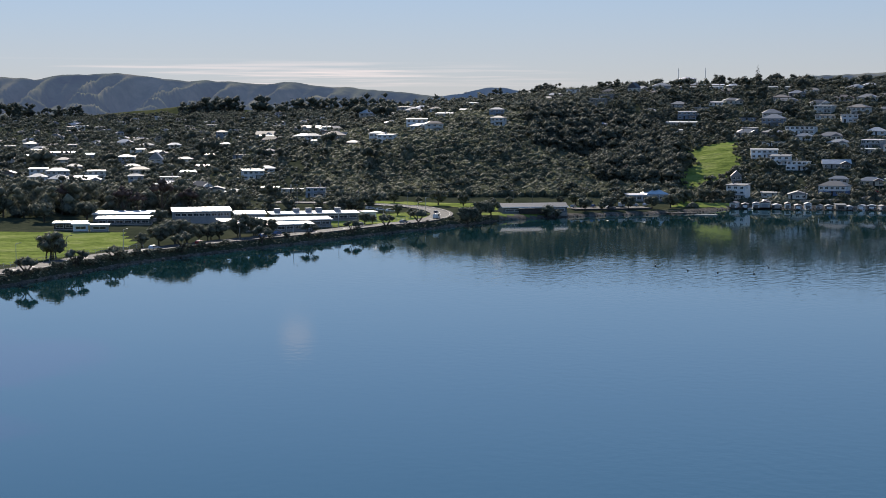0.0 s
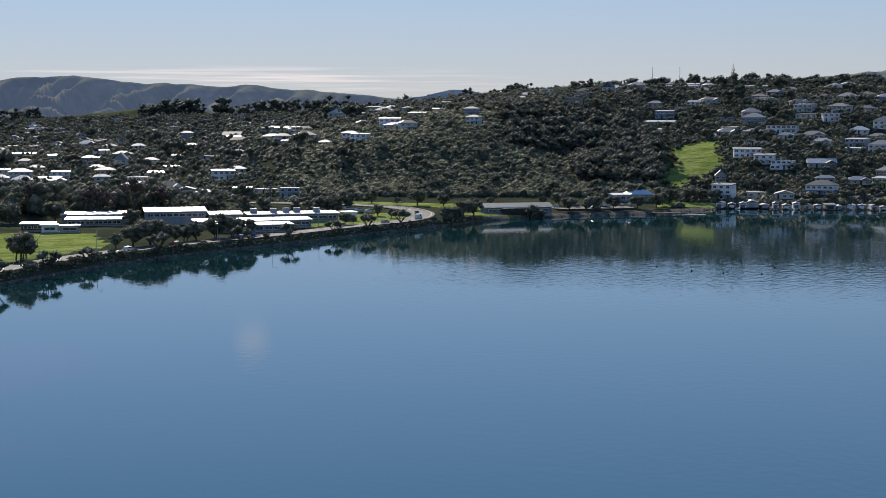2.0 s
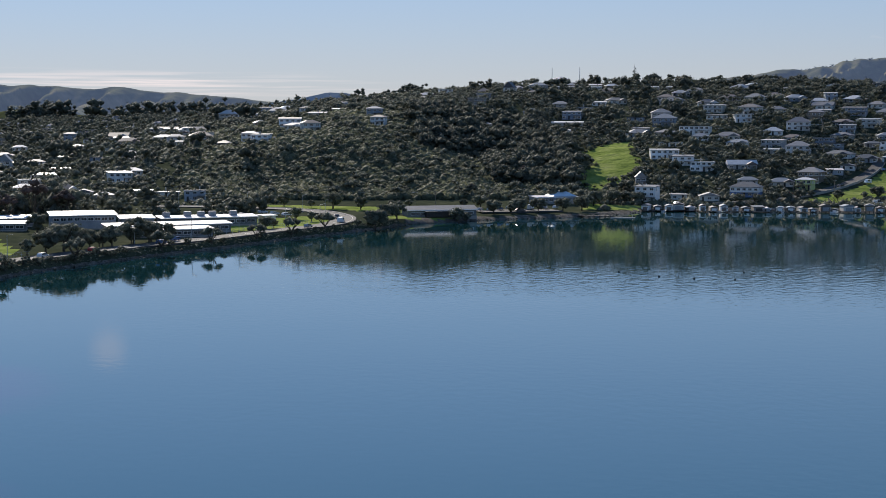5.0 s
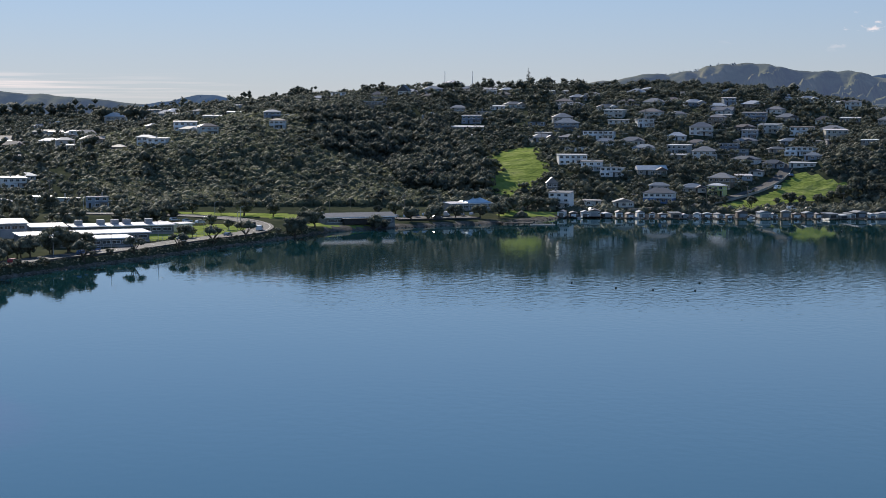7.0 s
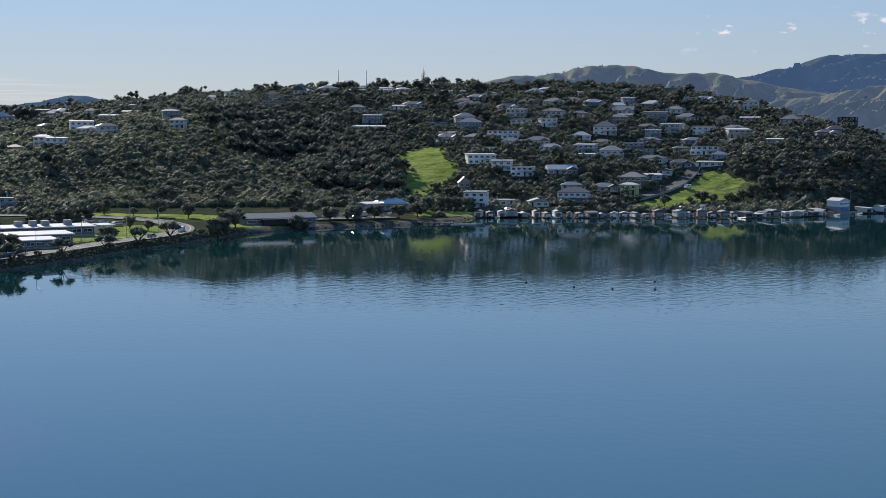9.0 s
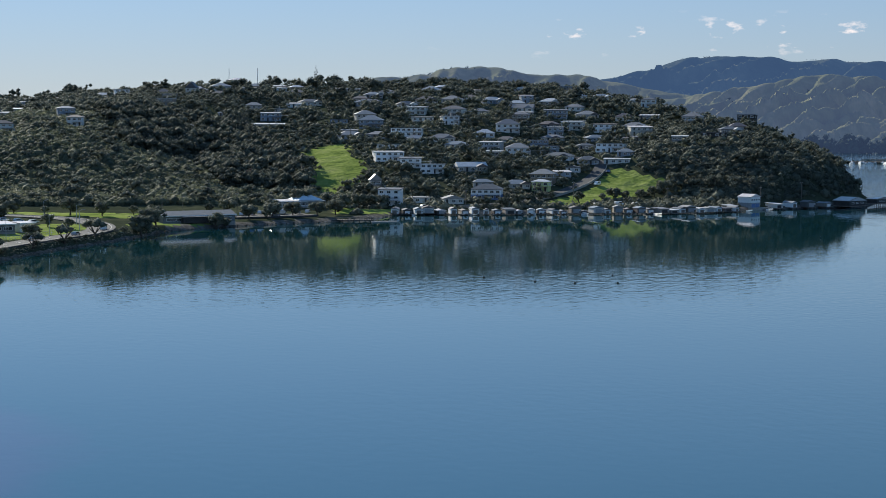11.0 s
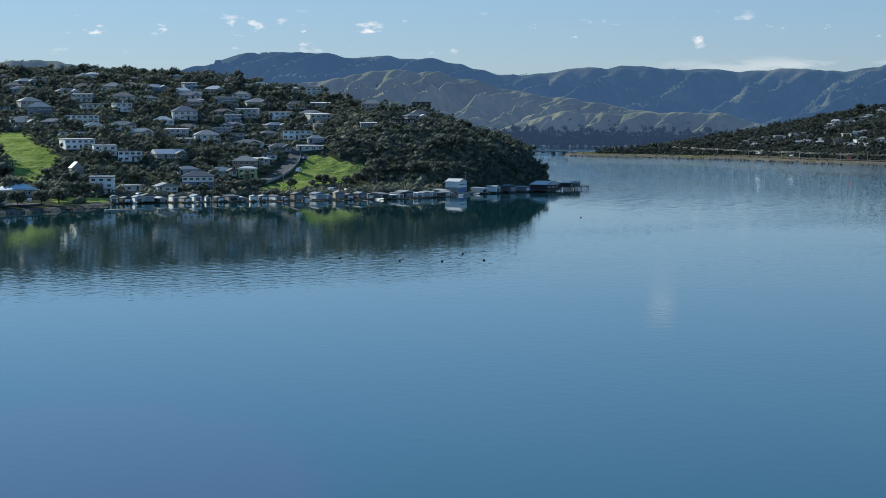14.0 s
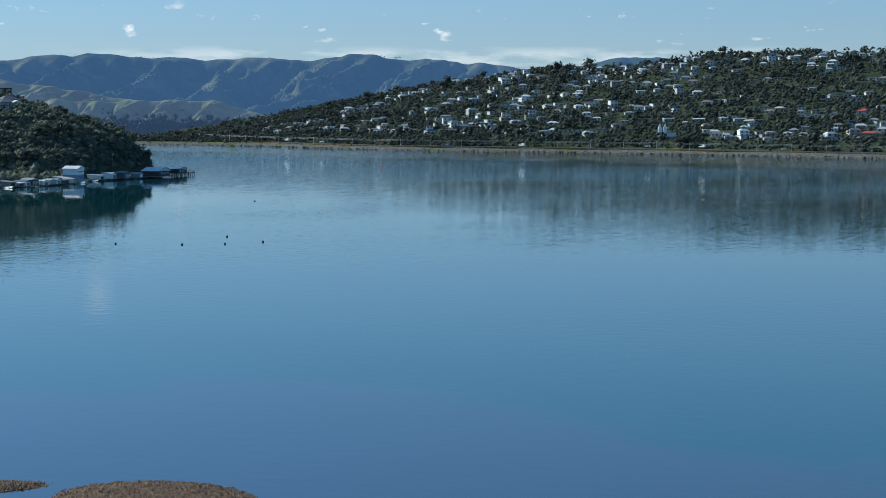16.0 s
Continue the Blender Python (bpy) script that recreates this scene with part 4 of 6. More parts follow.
# the darker pine colour stands in for the shade on this face
bush_object("headland_bush", bx, by, near_ground, 0.9, 2.0, "dark bush clothing the steep headland", M_PINE, 28, sink=0.0, tuft=0.2, core=0.82)
bx, by = scatter(420, 245, 400, 722, 870, lambda x, y: bush_keep(x, y) & clear_of_sites(x, y, NEAR_SITES, 0.6, 14) & (x + (y - 715) * 0.16 > 272))
wood("headland_trees", bx, by, near_ground, 2.2, 3.8, "rounded dark trees on the headland", M_TREE, 9, 24, 0.2)
bx, by = scatter(3600, 118, 420, 728, 1090, lambda x, y: bush_keep(x, y) & clear_of_sites(x, y, NEAR_SITES, 0.52, 4.5))
wood("garden_trees", bx, by, near_ground, 2.6, 5.6, "mixed garden trees between the houses", M_TREE, 6, 16, 0.22)
bx, by = scatter(9000, 118, 420, 728, 1090, lambda x, y: bush_keep(x, y) & clear_of_sites(x, y, NEAR_SITES, 0.44, 2.2))
bush_object("garden_shrubs", bx, by, near_ground, 0.7, 1.5, "clipped and straggling shrubs between the houses", M_TREE, 14, tuft=0.25)
bx, by = scatter(3300, -60, 140, 940, 1110, lambda x, y: bush_keep(x, y) & clear_of_sites(x, y, NEAR_SITES, 0.6, 11))
wood("ridge_garden_trees", bx, by, near_ground, 2.4, 4.6, "dark garden trees along the ridge", M_TREE, 5, 10, 0.26)
bx, by = scatter(11000, -620, 140, 690, 1900, lambda x, y: bush_keep(x, y) & (x > -0.32 * y - 20) & clear_of_sites(x, y, VALLEY_SITES + NEAR_SITES[-70:], 0.55, 8) & ((y > 1100) | (x < -60)))
wood("suburb_trees", bx, by, near_ground, 3.2, 6.5, "dark garden trees among the valley houses", M_TREE, 4, 8, 0.28)
bx, by = scatter(6000, -330, -20, 700, 1150, lambda x, y: bush_keep(x, y) & (x > -0.32 * y - 20) & clear_of_sites(x, y, VALLEY_SITES + NEAR_SITES[-70:], 0.5, 2.5))
bush_object("valley_shrubs", bx, by, near_ground, 0.9, 1.9, "low hedges and shrubs round the valley houses", M_TREE, 16, tuft=0.24)
bx, by = scatter(330, -480, -30, 700, 1700, lambda x, y: bush_keep(x, y) & (x > -0.3 * y) & clear_of_sites(x, y, VALLEY_SITES, 0.7, 14))
wood("valley_big_trees", bx, by, near_ground, 6.5, 11.0, "big dark evergreens standing over the valley roofs", M_PINE, 9, 14, 0.24)
bx, by = scatter(260, 120, 350, 740, 1080, lambda x, y: bush_keep(x, y) & clear_of_sites(x, y, NEAR_SITES, 0.75, 13))
wood("hillside_big_trees", bx, by, near_ground, 5.0, 7.5, "big dark evergreens standing over the hillside gardens", M_PINE, 10, 18, 0.22)


def far_keep(x, y):
    return (edge_distance(x, y, FAR_SHORE) > 26) & (y > 420 + (x - 780) * 0.3)


bx, by = scatter(10500, 790, 1150, 480, 1300, lambda x, y: far_keep(x, y) & clear_of_sites(x, y, FAR_SITES, 0.55, 4.5))
wood("far_side_trees", bx, by, far_ground, 2.6, 6.0, "dark trees among the houses across the water", M_FAR_LEAF, 4, 7, 0.3)
bx, by = scatter(420, 830, 1180, 520, 1240, lambda x, y: far_keep(x, y) & clear_of_sites(x, y, FAR_SITES, 0.7, 12))
wood("far_big_trees", bx, by, far_ground, 6.0, 9.5, "big dark trees and pines across the water", M_FAR_LEAF, 8, 12, 0.25)
bx, by = scatter(1600, 1150, 1500, 480, 1300, lambda x, y: far_keep(x, y) & clear_of_sites(x, y, FAR_SITES, 0.55, 4.5))
wood("far_crest_trees", bx, by, far_ground, 3.0, 7.0, "dark trees over the crest across the water", M_FAR_LEAF, 4, 7, 0.3)
bx, by = scatter(9000, 790, 1140, 500, 1280, lambda x, y: far_keep(x, y) & clear_of_sites(x, y, FAR_SITES, 0.5, 1.5))
bush_object("far_side_shrubs", bx, by, far_ground, 0.9, 2.0, "low scrub and hedges across the water", M_FAR_LEAF, 6, tuft=0.32)


def shore_garden(x, y):
    e = edge_distance(x, y, SHORE)
    return (e > 6) & (e < 34) & (near_ground(x, y) < 9) & (on_green(x, y) < -1.0) & off_road(x, y, 4.5) & clear_of_sites(x, y, NEAR_SITES, 0.5, 4)


bx, by = scatter(3000, 98, 275, 700, 775, shore_garden)
bush_object("shore_garden_trees", bx, by, near_ground, 0.8, 1.7, "dark trees and shrubs behind the boatsheds", M_TREE, 26)


def grove(name, label, places, mat, lumps=9, tufts=34):
    """Big trees standing so close that they make one mass: crowns of many lumps on short trunks. Places are x, y, height, spread."""
    c, rad, tv, tf = [], [], [], []
    for x, y, h, s in places:
        z = ground_at(x, y)
        for _ in range(lumps):
            a, q = rng.uniform(0, math.tau), rng.uniform(0, 0.7)
            u = rng.uniform(0.12, 0.86)
            c.append((x + math.cos(a) * s * q, y + math.sin(a) * s * q, z + h * u))
            rad.append(s * rng.uniform(0.34, 0.52) * (1.15 - 0.45 * u))
        k = len(tv)
        tv += [(x + dx * 0.3, y + dy * 0.3, z + dz) for dz in (-0.6, h * 0.5) for dx, dy in ((-1, -1), (1, -1), (1, 1), (-1, 1))]
        for i in range(4):
            j = (i + 1) % 4
            tf += [(k + i, k + j, k + 4 + j), (k + i, k + 4 + j, k + 4 + i)]
    v, f = clumps(rng, c, rad, 0.85, tufts, 0.15, 0.16)
    faces = np.concatenate([f, np.array(tf) + len(v)])
    ob = mesh_object(name, np.concatenate([v, np.array(tv)]), faces, [mat, M_BARK], face_materials=[0] * len(f) + [1] * len(tf), smooth=True)
    return tagged(ob, label, "trees", kind="stuff")


def spread(n, x0, x1, y0, y1, h0, h1):
    return [(rng.uniform(x0, x1), rng.uniform(y0, y1), h, h * rng.uniform(0.42, 0.6)) for h in rng.uniform(h0, h1, n)]


grove("school_shelter_trees", "tall dark shelter trees massed behind the school", spread(34, -190, -132, 608, 660, 9, 14) + spread(22, -134, -92, 622, 655, 9, 13) + spread(26, -110, -60, 622, 668, 5, 8.5) + spread(12, -60, -30, 640, 680, 4, 7), M_TREE, 11, 46)
grove("valley_shelter_belts", "dark macrocarpa shelter belts across the valley", spread(30, -560, -440, 1820, 1880, 13, 22) + spread(24, -280, -215, 1840, 1890, 14, 24) + spread(36, -200, -60, 1840, 1900, 12, 23)
      + spread(12, -440, -380, 1850, 1890, 9, 17) + spread(14, 30, 80, 1150, 1200, 7, 11), M_PINE, 9, 24)
grove("far_ridge_trees", "dark trees along the ridge across the water", spread(60, 1090, 1270, 640, 1000, 5, 9) + spread(30, 860, 1000, 1120, 1200, 4, 7), M_PINE, 9, 24)
grove("ridge_trees", "big dark macrocarpas and pines on the bush hill's crest", spread(12, 48, 86, 900, 925, 3.5, 5) + spread(6, 96, 118, 1084, 1094, 6, 9) + spread(6, 34, 46, 984, 994, 3, 4.5) + spread(4, 168, 178, 1088, 1094, 5, 8)
      + spread(8, 326, 354, 818, 838, 4, 6) + spread(14, -60, 20, 930, 990, 2.5, 4.5) + spread(12, 180, 330, 985, 1015, 3, 5), M_PINE, 12, 46)


def crest_trees(name, label, crest, spans, seed):
    """Pines and scrub standing on a distant crest, in the stretches given as (from, to, how many, height)."""
    r = np.random.RandomState(seed)
    c = np.array(crest, float)
    run = np.concatenate([[0], np.cumsum(np.hypot(*np.diff(c[:, :2], axis=0).T))])
    centres, radii = [], []
    for a, b, n, h in spans:
        for u in r.uniform(a, b, n):
            x, y, z = (np.interp(u * run[-1], run, c[:, k]) for k in range(3))
            q = h * r.uniform(0.5, 1.1)
            centres += [(x + r.normal(0, 2), y + r.normal(0, 4), z - 7 + q * k) for k in (0.1, 0.45, 0.8)]
            radii += [q * 0.4, q * 0.32, q * 0.2]
    v, f = clumps(r, centres, radii, 0.9, 14, 0.25)
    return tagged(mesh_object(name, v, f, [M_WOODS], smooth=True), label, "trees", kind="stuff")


crest_trees("peak_pines", "rows of pines along the grassy peak", RANGE_NORTH, [(0.06, 0.1, 5, 3), (0.16, 0.18, 4, 4), (0.46, 0.6, 30, 4.5), (0.62, 0.66, 8, 4), (0.3, 0.4, 8, 2.5)], 61)
crest_trees("range_pines", "ragged forest along the long range's crest", RANGE_EAST, [(0.0, 1.0, 300, 2.2), (0.1, 0.16, 20, 3.5), (0.28, 0.33, 26, 4), (0.42, 0.47, 20, 3.5), (0.55, 0.6, 20, 4), (0.7, 0.76, 18, 3.5)], 62)
crest_trees("west_range_scrub", "scattered scrub along the western hills", RANGE_WEST, [(0.0, 1.0, 30, 1.8), (0.86, 1.0, 20, 3)], 63)
crest_trees("knoll_wood", "small wood on the skyline knoll", RANGE_WOOD, [(0.2, 0.85, 60, 4)], 64)
crest_trees("foot_woods", "dark woods along the foot of the brown hills", [(820, 1850, 3), (950, 1745, 7), (1060, 1640, 10), (1180, 1520, 10), (1290, 1400, 6)], [(0.0, 1.0, 420, 15), (0.25, 0.9, 160, 20)], 65)
sx, sy = scatter(2600, 98, 150, 750, 870, lambda x, y: (edge_distance(x, y, SLOPE) > 0) & ((edge_distance(x, y, SLOPE) < 2.2) | (y < 776)) & (rng.uniform(0, 1, len(x)) < 0.3))
bush_object("slope_scrub", sx, sy, near_ground, 0.5, 1.1, "low scrub creeping into the grassy slope", M_BUSH, 26)
# ---- houses ----------------------------------------------------------
STOREY = 2.05
pick = random.Random(4)


def roof_mesh(kind, w, d, z, over, rise):
    """A roof over a plan w by d: flat with a fascia, hipped or gabled, with eaves."""
    bm = bmesh.new()
    x, y = w / 2 + over, d / 2 + over
    if kind == "flat":
        low, high = z, z + rise
        pts = [(-x, -y, low), (x, -y, low), (x, y, high), (-x, y, high)]
        v = [bm.verts.new((a, b, c + 0.16)) for a, b, c in pts] + [bm.verts.new((a, b, c - 0.06)) for a, b, c in pts]
        for f in ((0, 1, 2, 3), (7, 6, 5, 4), (0, 4, 5, 1), (1, 5, 6, 2), (2, 6, 7, 3), (3, 7, 4, 0)):
            bm.faces.new([v[i] for i in f])
    else:
        inset = 0.0 if kind == "gable" else min(y, x) * 0.95
        e = [bm.verts.new((a, b, z - 0.05)) for a, b in ((-x, -y), (x, -y), (x, y), (-x, y))]
        t = [bm.verts.new((a, b, z + 0.12)) for a, b in ((-x, -y), (x, -y), (x, y), (-x, y))]
        if kind == "cross":  # gable end towards the front
            r = [bm.verts.new((0, -y, z + rise)), bm.verts.new((0, y, z + rise))]
            tops = ((t[0], t[1], r[0]), (t[1], t[2], r[1], r[0]), (t[2], t[3], r[1]), (t[3], t[0], r[0], r[1]))
        else:
            r = [bm.verts.new((-x + inset, 0, z + rise)), bm.verts.new((x - inset, 0, z + rise))]
            tops = ((t[0], t[1], r[1], r[0]), (t[1], t[2], r[1]), (t[2], t[3], r[0], r[1]), (t[3], t[0], r[0]))
        for f in tops:
            bm.faces.new(f)
        bm.faces.new(e[::-1])
        for i in range(4):
            bm.faces.new((e[i], e[(i + 1) % 4], t[(i + 1) % 4], t[i]))
    bmesh.ops.recalc_face_normals(bm, faces=bm.faces)
    return bm


def window_part(parent, x, y, z, w, h, side=False, pane=True):
    """A framed window standing proud of the wall, its pane set back."""
    bm = bmesh.new()
    t, p = 0.09, 0.08
    for a, b, c, e in ((-w / 2, w / 2, h / 2 - t, h / 2), (-w / 2, w / 2, -h / 2, -h / 2 + t), (-w / 2, -w / 2 + t, -h / 2 + t, h / 2 - t),
                       (w / 2 - t, w / 2, -h / 2 + t, h / 2 - t), (-t / 3, t / 3, -h / 2 + t, h / 2 - t)):
        box(bm, a, b, -p, 0.02, c, e)
    ob = part("window", bm, M_WHITE, parent)
    ob.location = (x, y, z)
    if side:
        ob.rotation_euler[2] = radians(90 if x > 0 else -90)
    if pane:
        part("pane", boxed(-w / 2 + t * 0.6, w / 2 - t * 0.6, -0.03, 0.02, -h / 2 + t * 0.6, h / 2 - t * 0.6), M_GLASS, ob, "dark reflecting pane")
    return ob


LABELS = {"F": "low-roofed weatherboard house on the hillside", "H": "hip-roofed weatherboard house among garden trees", "G": "gabled cottage with white trim among trees",
          "W": "stepped white-painted house with wide windows on the hillside",
          "T": "tall narrow blue-trimmed gabled house", "D": "dark-stained timber house on the headland", "R": "house with a red iron roof", "B": "two-storey white house with a blue lower floor",
          "Y": "two-storey yellow-green weatherboard house beside the road"}
M_YELLOW = material("yellow_green_paint", [(0.5, 0.55, 0.22), (0.58, 0.62, 0.28)], 0.8, 0.55)


def house(x, y, w, kind, ground_fn, detail, group):
    letter, storeys = kind[0], int(kind[1])
    white, letter = letter == "W", "F" if letter == "W" else letter
    d = max(min(w * pick.uniform(0.62, 0.85), 9.5), 4.2) if w < 13 else w * 0.5
    v = SEEN_FROM - (x, y)
    turn = math.degrees(math.atan2(v[0], -v[1])) + pick.uniform(-17, 17)
    cx, cy = x - v[0] / np.hypot(*v) * d / 2, y - v[1] / np.hypot(*v) * d / 2
    z = min(float(ground_fn(np.array(x), np.array(y))), float(ground_fn(np.array(cx), np.array(cy))))
    size = "long " if w > 12 else "small " if w < 6.6 else ""
    levels = {1: "single-storey ", 2: "two-storey ", 3: "three-storey "}[storeys] if letter in "FHG" else ""
    h = empty("house", levels + size + LABELS["W" if white else letter], "house", group)
    h.matrix_basis = pose(cx, cy, z, 0, 0, turn)
    top = storeys * STOREY
    wall = {"D": M_DARK, "Y": M_YELLOW, "B": M_WHITE}.get(letter, M_WALL)
    if white or storeys == 3 and letter == "F":
        wall = M_WHITE
    bm = bmesh.new()
    box(bm, -w / 2, w / 2, -d / 2, d / 2, 0 if letter != "B" else STOREY, top)
    if letter == "F" and storeys == 2:
        box(bm, -w / 2, w * 0.1, -d / 2 - 1.3, -d / 2 + 0.1, 0, STOREY)
    if letter in "HG" and w > 9 and storeys == 1:
        box(bm, w * 0.12, w / 2 - 0.2, -d / 2 - 1.6, -d / 2 + 0.1, 0, top)
    part("wall", bm, wall, h)
    if letter == "B":
        part("lower_wall", boxed(-w / 2 - 0.02, w / 2 + 0.02, -d / 2 - 0.02, d / 2, 0, STOREY), M_BLUE, h, "deep blue lower storey")
    part("foundation", boxed(-w / 2 + 0.1, w / 2 - 0.1, -d / 2 + 0.1, d / 2 - 0.1, -2.2, 0.0), M_CONCRETE, h)
    if letter in "FD":
        roof = part("roof", roof_mesh("flat", w, d, top, 0.35, pick.choice([0.25, 0.5, -0.3])), M_ROOF if letter == "D" or pick.random() < 0.68 else M_WHITE_ROOF, h)
    elif letter in "T":
        roof = part("roof", roof_mesh("cross", w, d, top, 0.25, w * 0.55), M_ROOF, h)
        part("gable", prism(bmesh.new(), [(-w / 2, top), (w / 2, top), (0, top + w * 0.5)], -d / 2, -d / 2 + 0.2), M_WHITE, h)
    else:
        style = "gable" if letter == "G" else "hip"
        if letter == "G" and w < 9:
            style = "cross"
        rise = min(d, w) * pick.uniform(0.2, 0.28)
        roof = part("roof", roof_mesh(style, w, d, top, 0.4, rise), M_RED if letter == "R" else M_ROOF, h)
        if style == "gable":
            for s in (-1, 1):
                g = prism(bmesh.new(), [(-d / 2, top), (d / 2, top), (0, top + rise * 0.86)], -0.1, 0.1)
                end = part("gable", g, wall, h)
                end.matrix_basis = pose(s * (w / 2 - 0.1), 0, 0, 0, 0, 90)
        if style == "cross":
            part("gable", prism(bmesh.new(), [(-w / 2, top), (w / 2, top), (0, top + rise * 0.86)], -d / 2, -d / 2 + 0.2), M_WHITE, h)
        if w > 9 and storeys == 1:
            wing = part("wing_roof", roof_mesh("cross", w * 0.38 - 0.2, 2.6, top - 0.02, 0.3, rise * 0.7), M_ROOF, h)
            wing.location = (w * 0.31 - 0.1, -d / 2 - 0.6, 0)
    if detail and pick.random() < 0.35:
        stack = part("chimney", boxed(-0.25, 0.25, -0.25, 0.25, 0, 1.5, bevel=0.03), M_CONCRETE, h)
        stack.location = (w * pick.uniform(-0.3, 0.3), d * 0.12, top + 0.1)
    n = max(2, int(w / (2.3 if detail else 3.4)))
    door_at = pick.randrange(n)
    for s in range(storeys):
        for i in range(n):
            px = (i + 0.5) / n * w - w / 2
            front = -d / 2
            if letter == "F" and storeys == 2 and s == 0 and px < w * 0.1:
                front -= 1.3
            if letter in "HG" and w > 9 and storeys == 1 and px > w * 0.12:
                front -= 1.6
            if s == 0 and i == door_at:
                part("door", boxed(px - 0.4, px + 0.4, front - 0.06, front + 0.02, 0.05, 1.85, bevel=0.02), M_DARK if detail else M_GLASS, h)
            else:
                window_part(h, px, front, s * STOREY + 1.15, min(1.5, w / n * 0.68), 1.05, pane=detail or s == storeys - 1)
    if detail:
        for sx in (-1, 1):
            window_part(h, sx * w / 2, -d * 0.15, top - 1.05, 1.0, 0.95, side=True)
        if storeys >= 2:
            deck = part("balcony", boxed(-w * 0.1, w / 2, -d / 2 - 1.3, -d / 2, STOREY - 0.15, STOREY, bevel=0.02), M_TIMBER, h)
            part("rail", boxed(-w * 0.1, w / 2, -d / 2 - 1.3, -d / 2 - 1.24, STOREY + 0.78, STOREY + 0.86), M_WHITE, deck)
            for k in range(7):
                o = part("baluster", boxed(-0.03, 0.03, -d / 2 - 1.3, -d / 2 - 1.24, STOREY, STOREY + 0.78), M_WHITE, deck) if k == 0 else new("baluster", deck.children[1].data)
                o.parent = deck
                o.location.x = -w * 0.1 + 0.04 + (w * 0.6 - 0.08) * k / 6
            post = bmesh.new()
            box(post, w / 2 - 0.15, w / 2, -d / 2 - 1.3, -d / 2 - 1.15, -1.5, STOREY - 0.15)
            part("post", post, M_WHITE, deck)
    return h


def distant_houses(name, label, sites, ground_fn):
    """Houses too far off to tell apart singly: walls, hipped or flat roofs and windows in one object."""
    r = random.Random(17)
    v, f, mats = [], [], []

    def add(pts, quads, m):
        n = len(v)
        v.extend(pts)
        f.extend([[n + i for i in q] for q in quads])
        mats.extend([m] * len(quads))
    sides = [(0, 1, 5, 4), (1, 2, 6, 5), (2, 3, 7, 6), (3, 0, 4, 7), (4, 5, 6, 7)]
    for x, y, w, kind in sites:
        w = w * 0.72
        st, d = int(kind[1]) if r.random() < 0.35 else 1, w * r.uniform(0.6, 0.8)
        u = SEEN_FROM - (x, y)
        turn = math.atan2(u[0], -u[1]) + r.uniform(-0.5, 0.5)
        z, top = float(ground_fn(np.array(x), np.array(y))), st * STOREY
        put = Matrix.Translation((x, y, z)) @ Matrix.Rotation(turn, 4, "Z")

        def block_pts(x0, x1, y0, y1, z0, z1, inset=0.0):
            return [tuple(put @ Vector(p)) for p in ((x0, y0, z0), (x1, y0, z0), (x1, y1, z0), (x0, y1, z0), (x0 + inset, y0 + inset, z1), (x1 - inset, y0 + inset, z1), (x1 - inset, y1 - inset, z1), (x0 + inset, y1 - inset, z1))]
        add(block_pts(-w / 2, w / 2, 0, d, -1.5, top), sides, 0)
        flat = kind[0] == "F"
        add(block_pts(-w / 2 - 0.35, w / 2 + 0.35, -0.35, d + 0.35, top, top + (0.25 if flat else d * 0.25), 0 if flat else d * 0.42), sides, 1)
        n = max(2, int(w / 2.6))
        for s in range(st):
            for i in range(n):
                px = (i + 0.5) / n * w - w / 2
                add(block_pts(px - 0.6, px + 0.6, -0.05, 0.05, s * STOREY + 0.7, s * STOREY + 1.7), sides, 2)
    ob = mesh_object(name, v, f, [M_WALL_FAR, M_ROOF_FAR, M_GLASS], face_materials=mats)
    return tagged(ob, label, "houses", kind="stuff")


for site in NEAR_SITES:
    house(*site, near_ground, True, "hillside houses")
for site in VALLEY_SITES:
    if site[1] < 1100:
        house(*site, near_ground, site[1] < 900, "valley houses")
for site in FAR_NAMED:
    house(*site, far_ground, False, "houses across the water")
distant_houses("valley_houses", "distant pale houses up the valley", [q for q in VALLEY_SITES if q[1] >= 1100], near_ground)
distant_houses("hillside_houses", "distant white houses packed on the far hillside", FAR_SITES[len(FAR_NAMED):], far_ground)
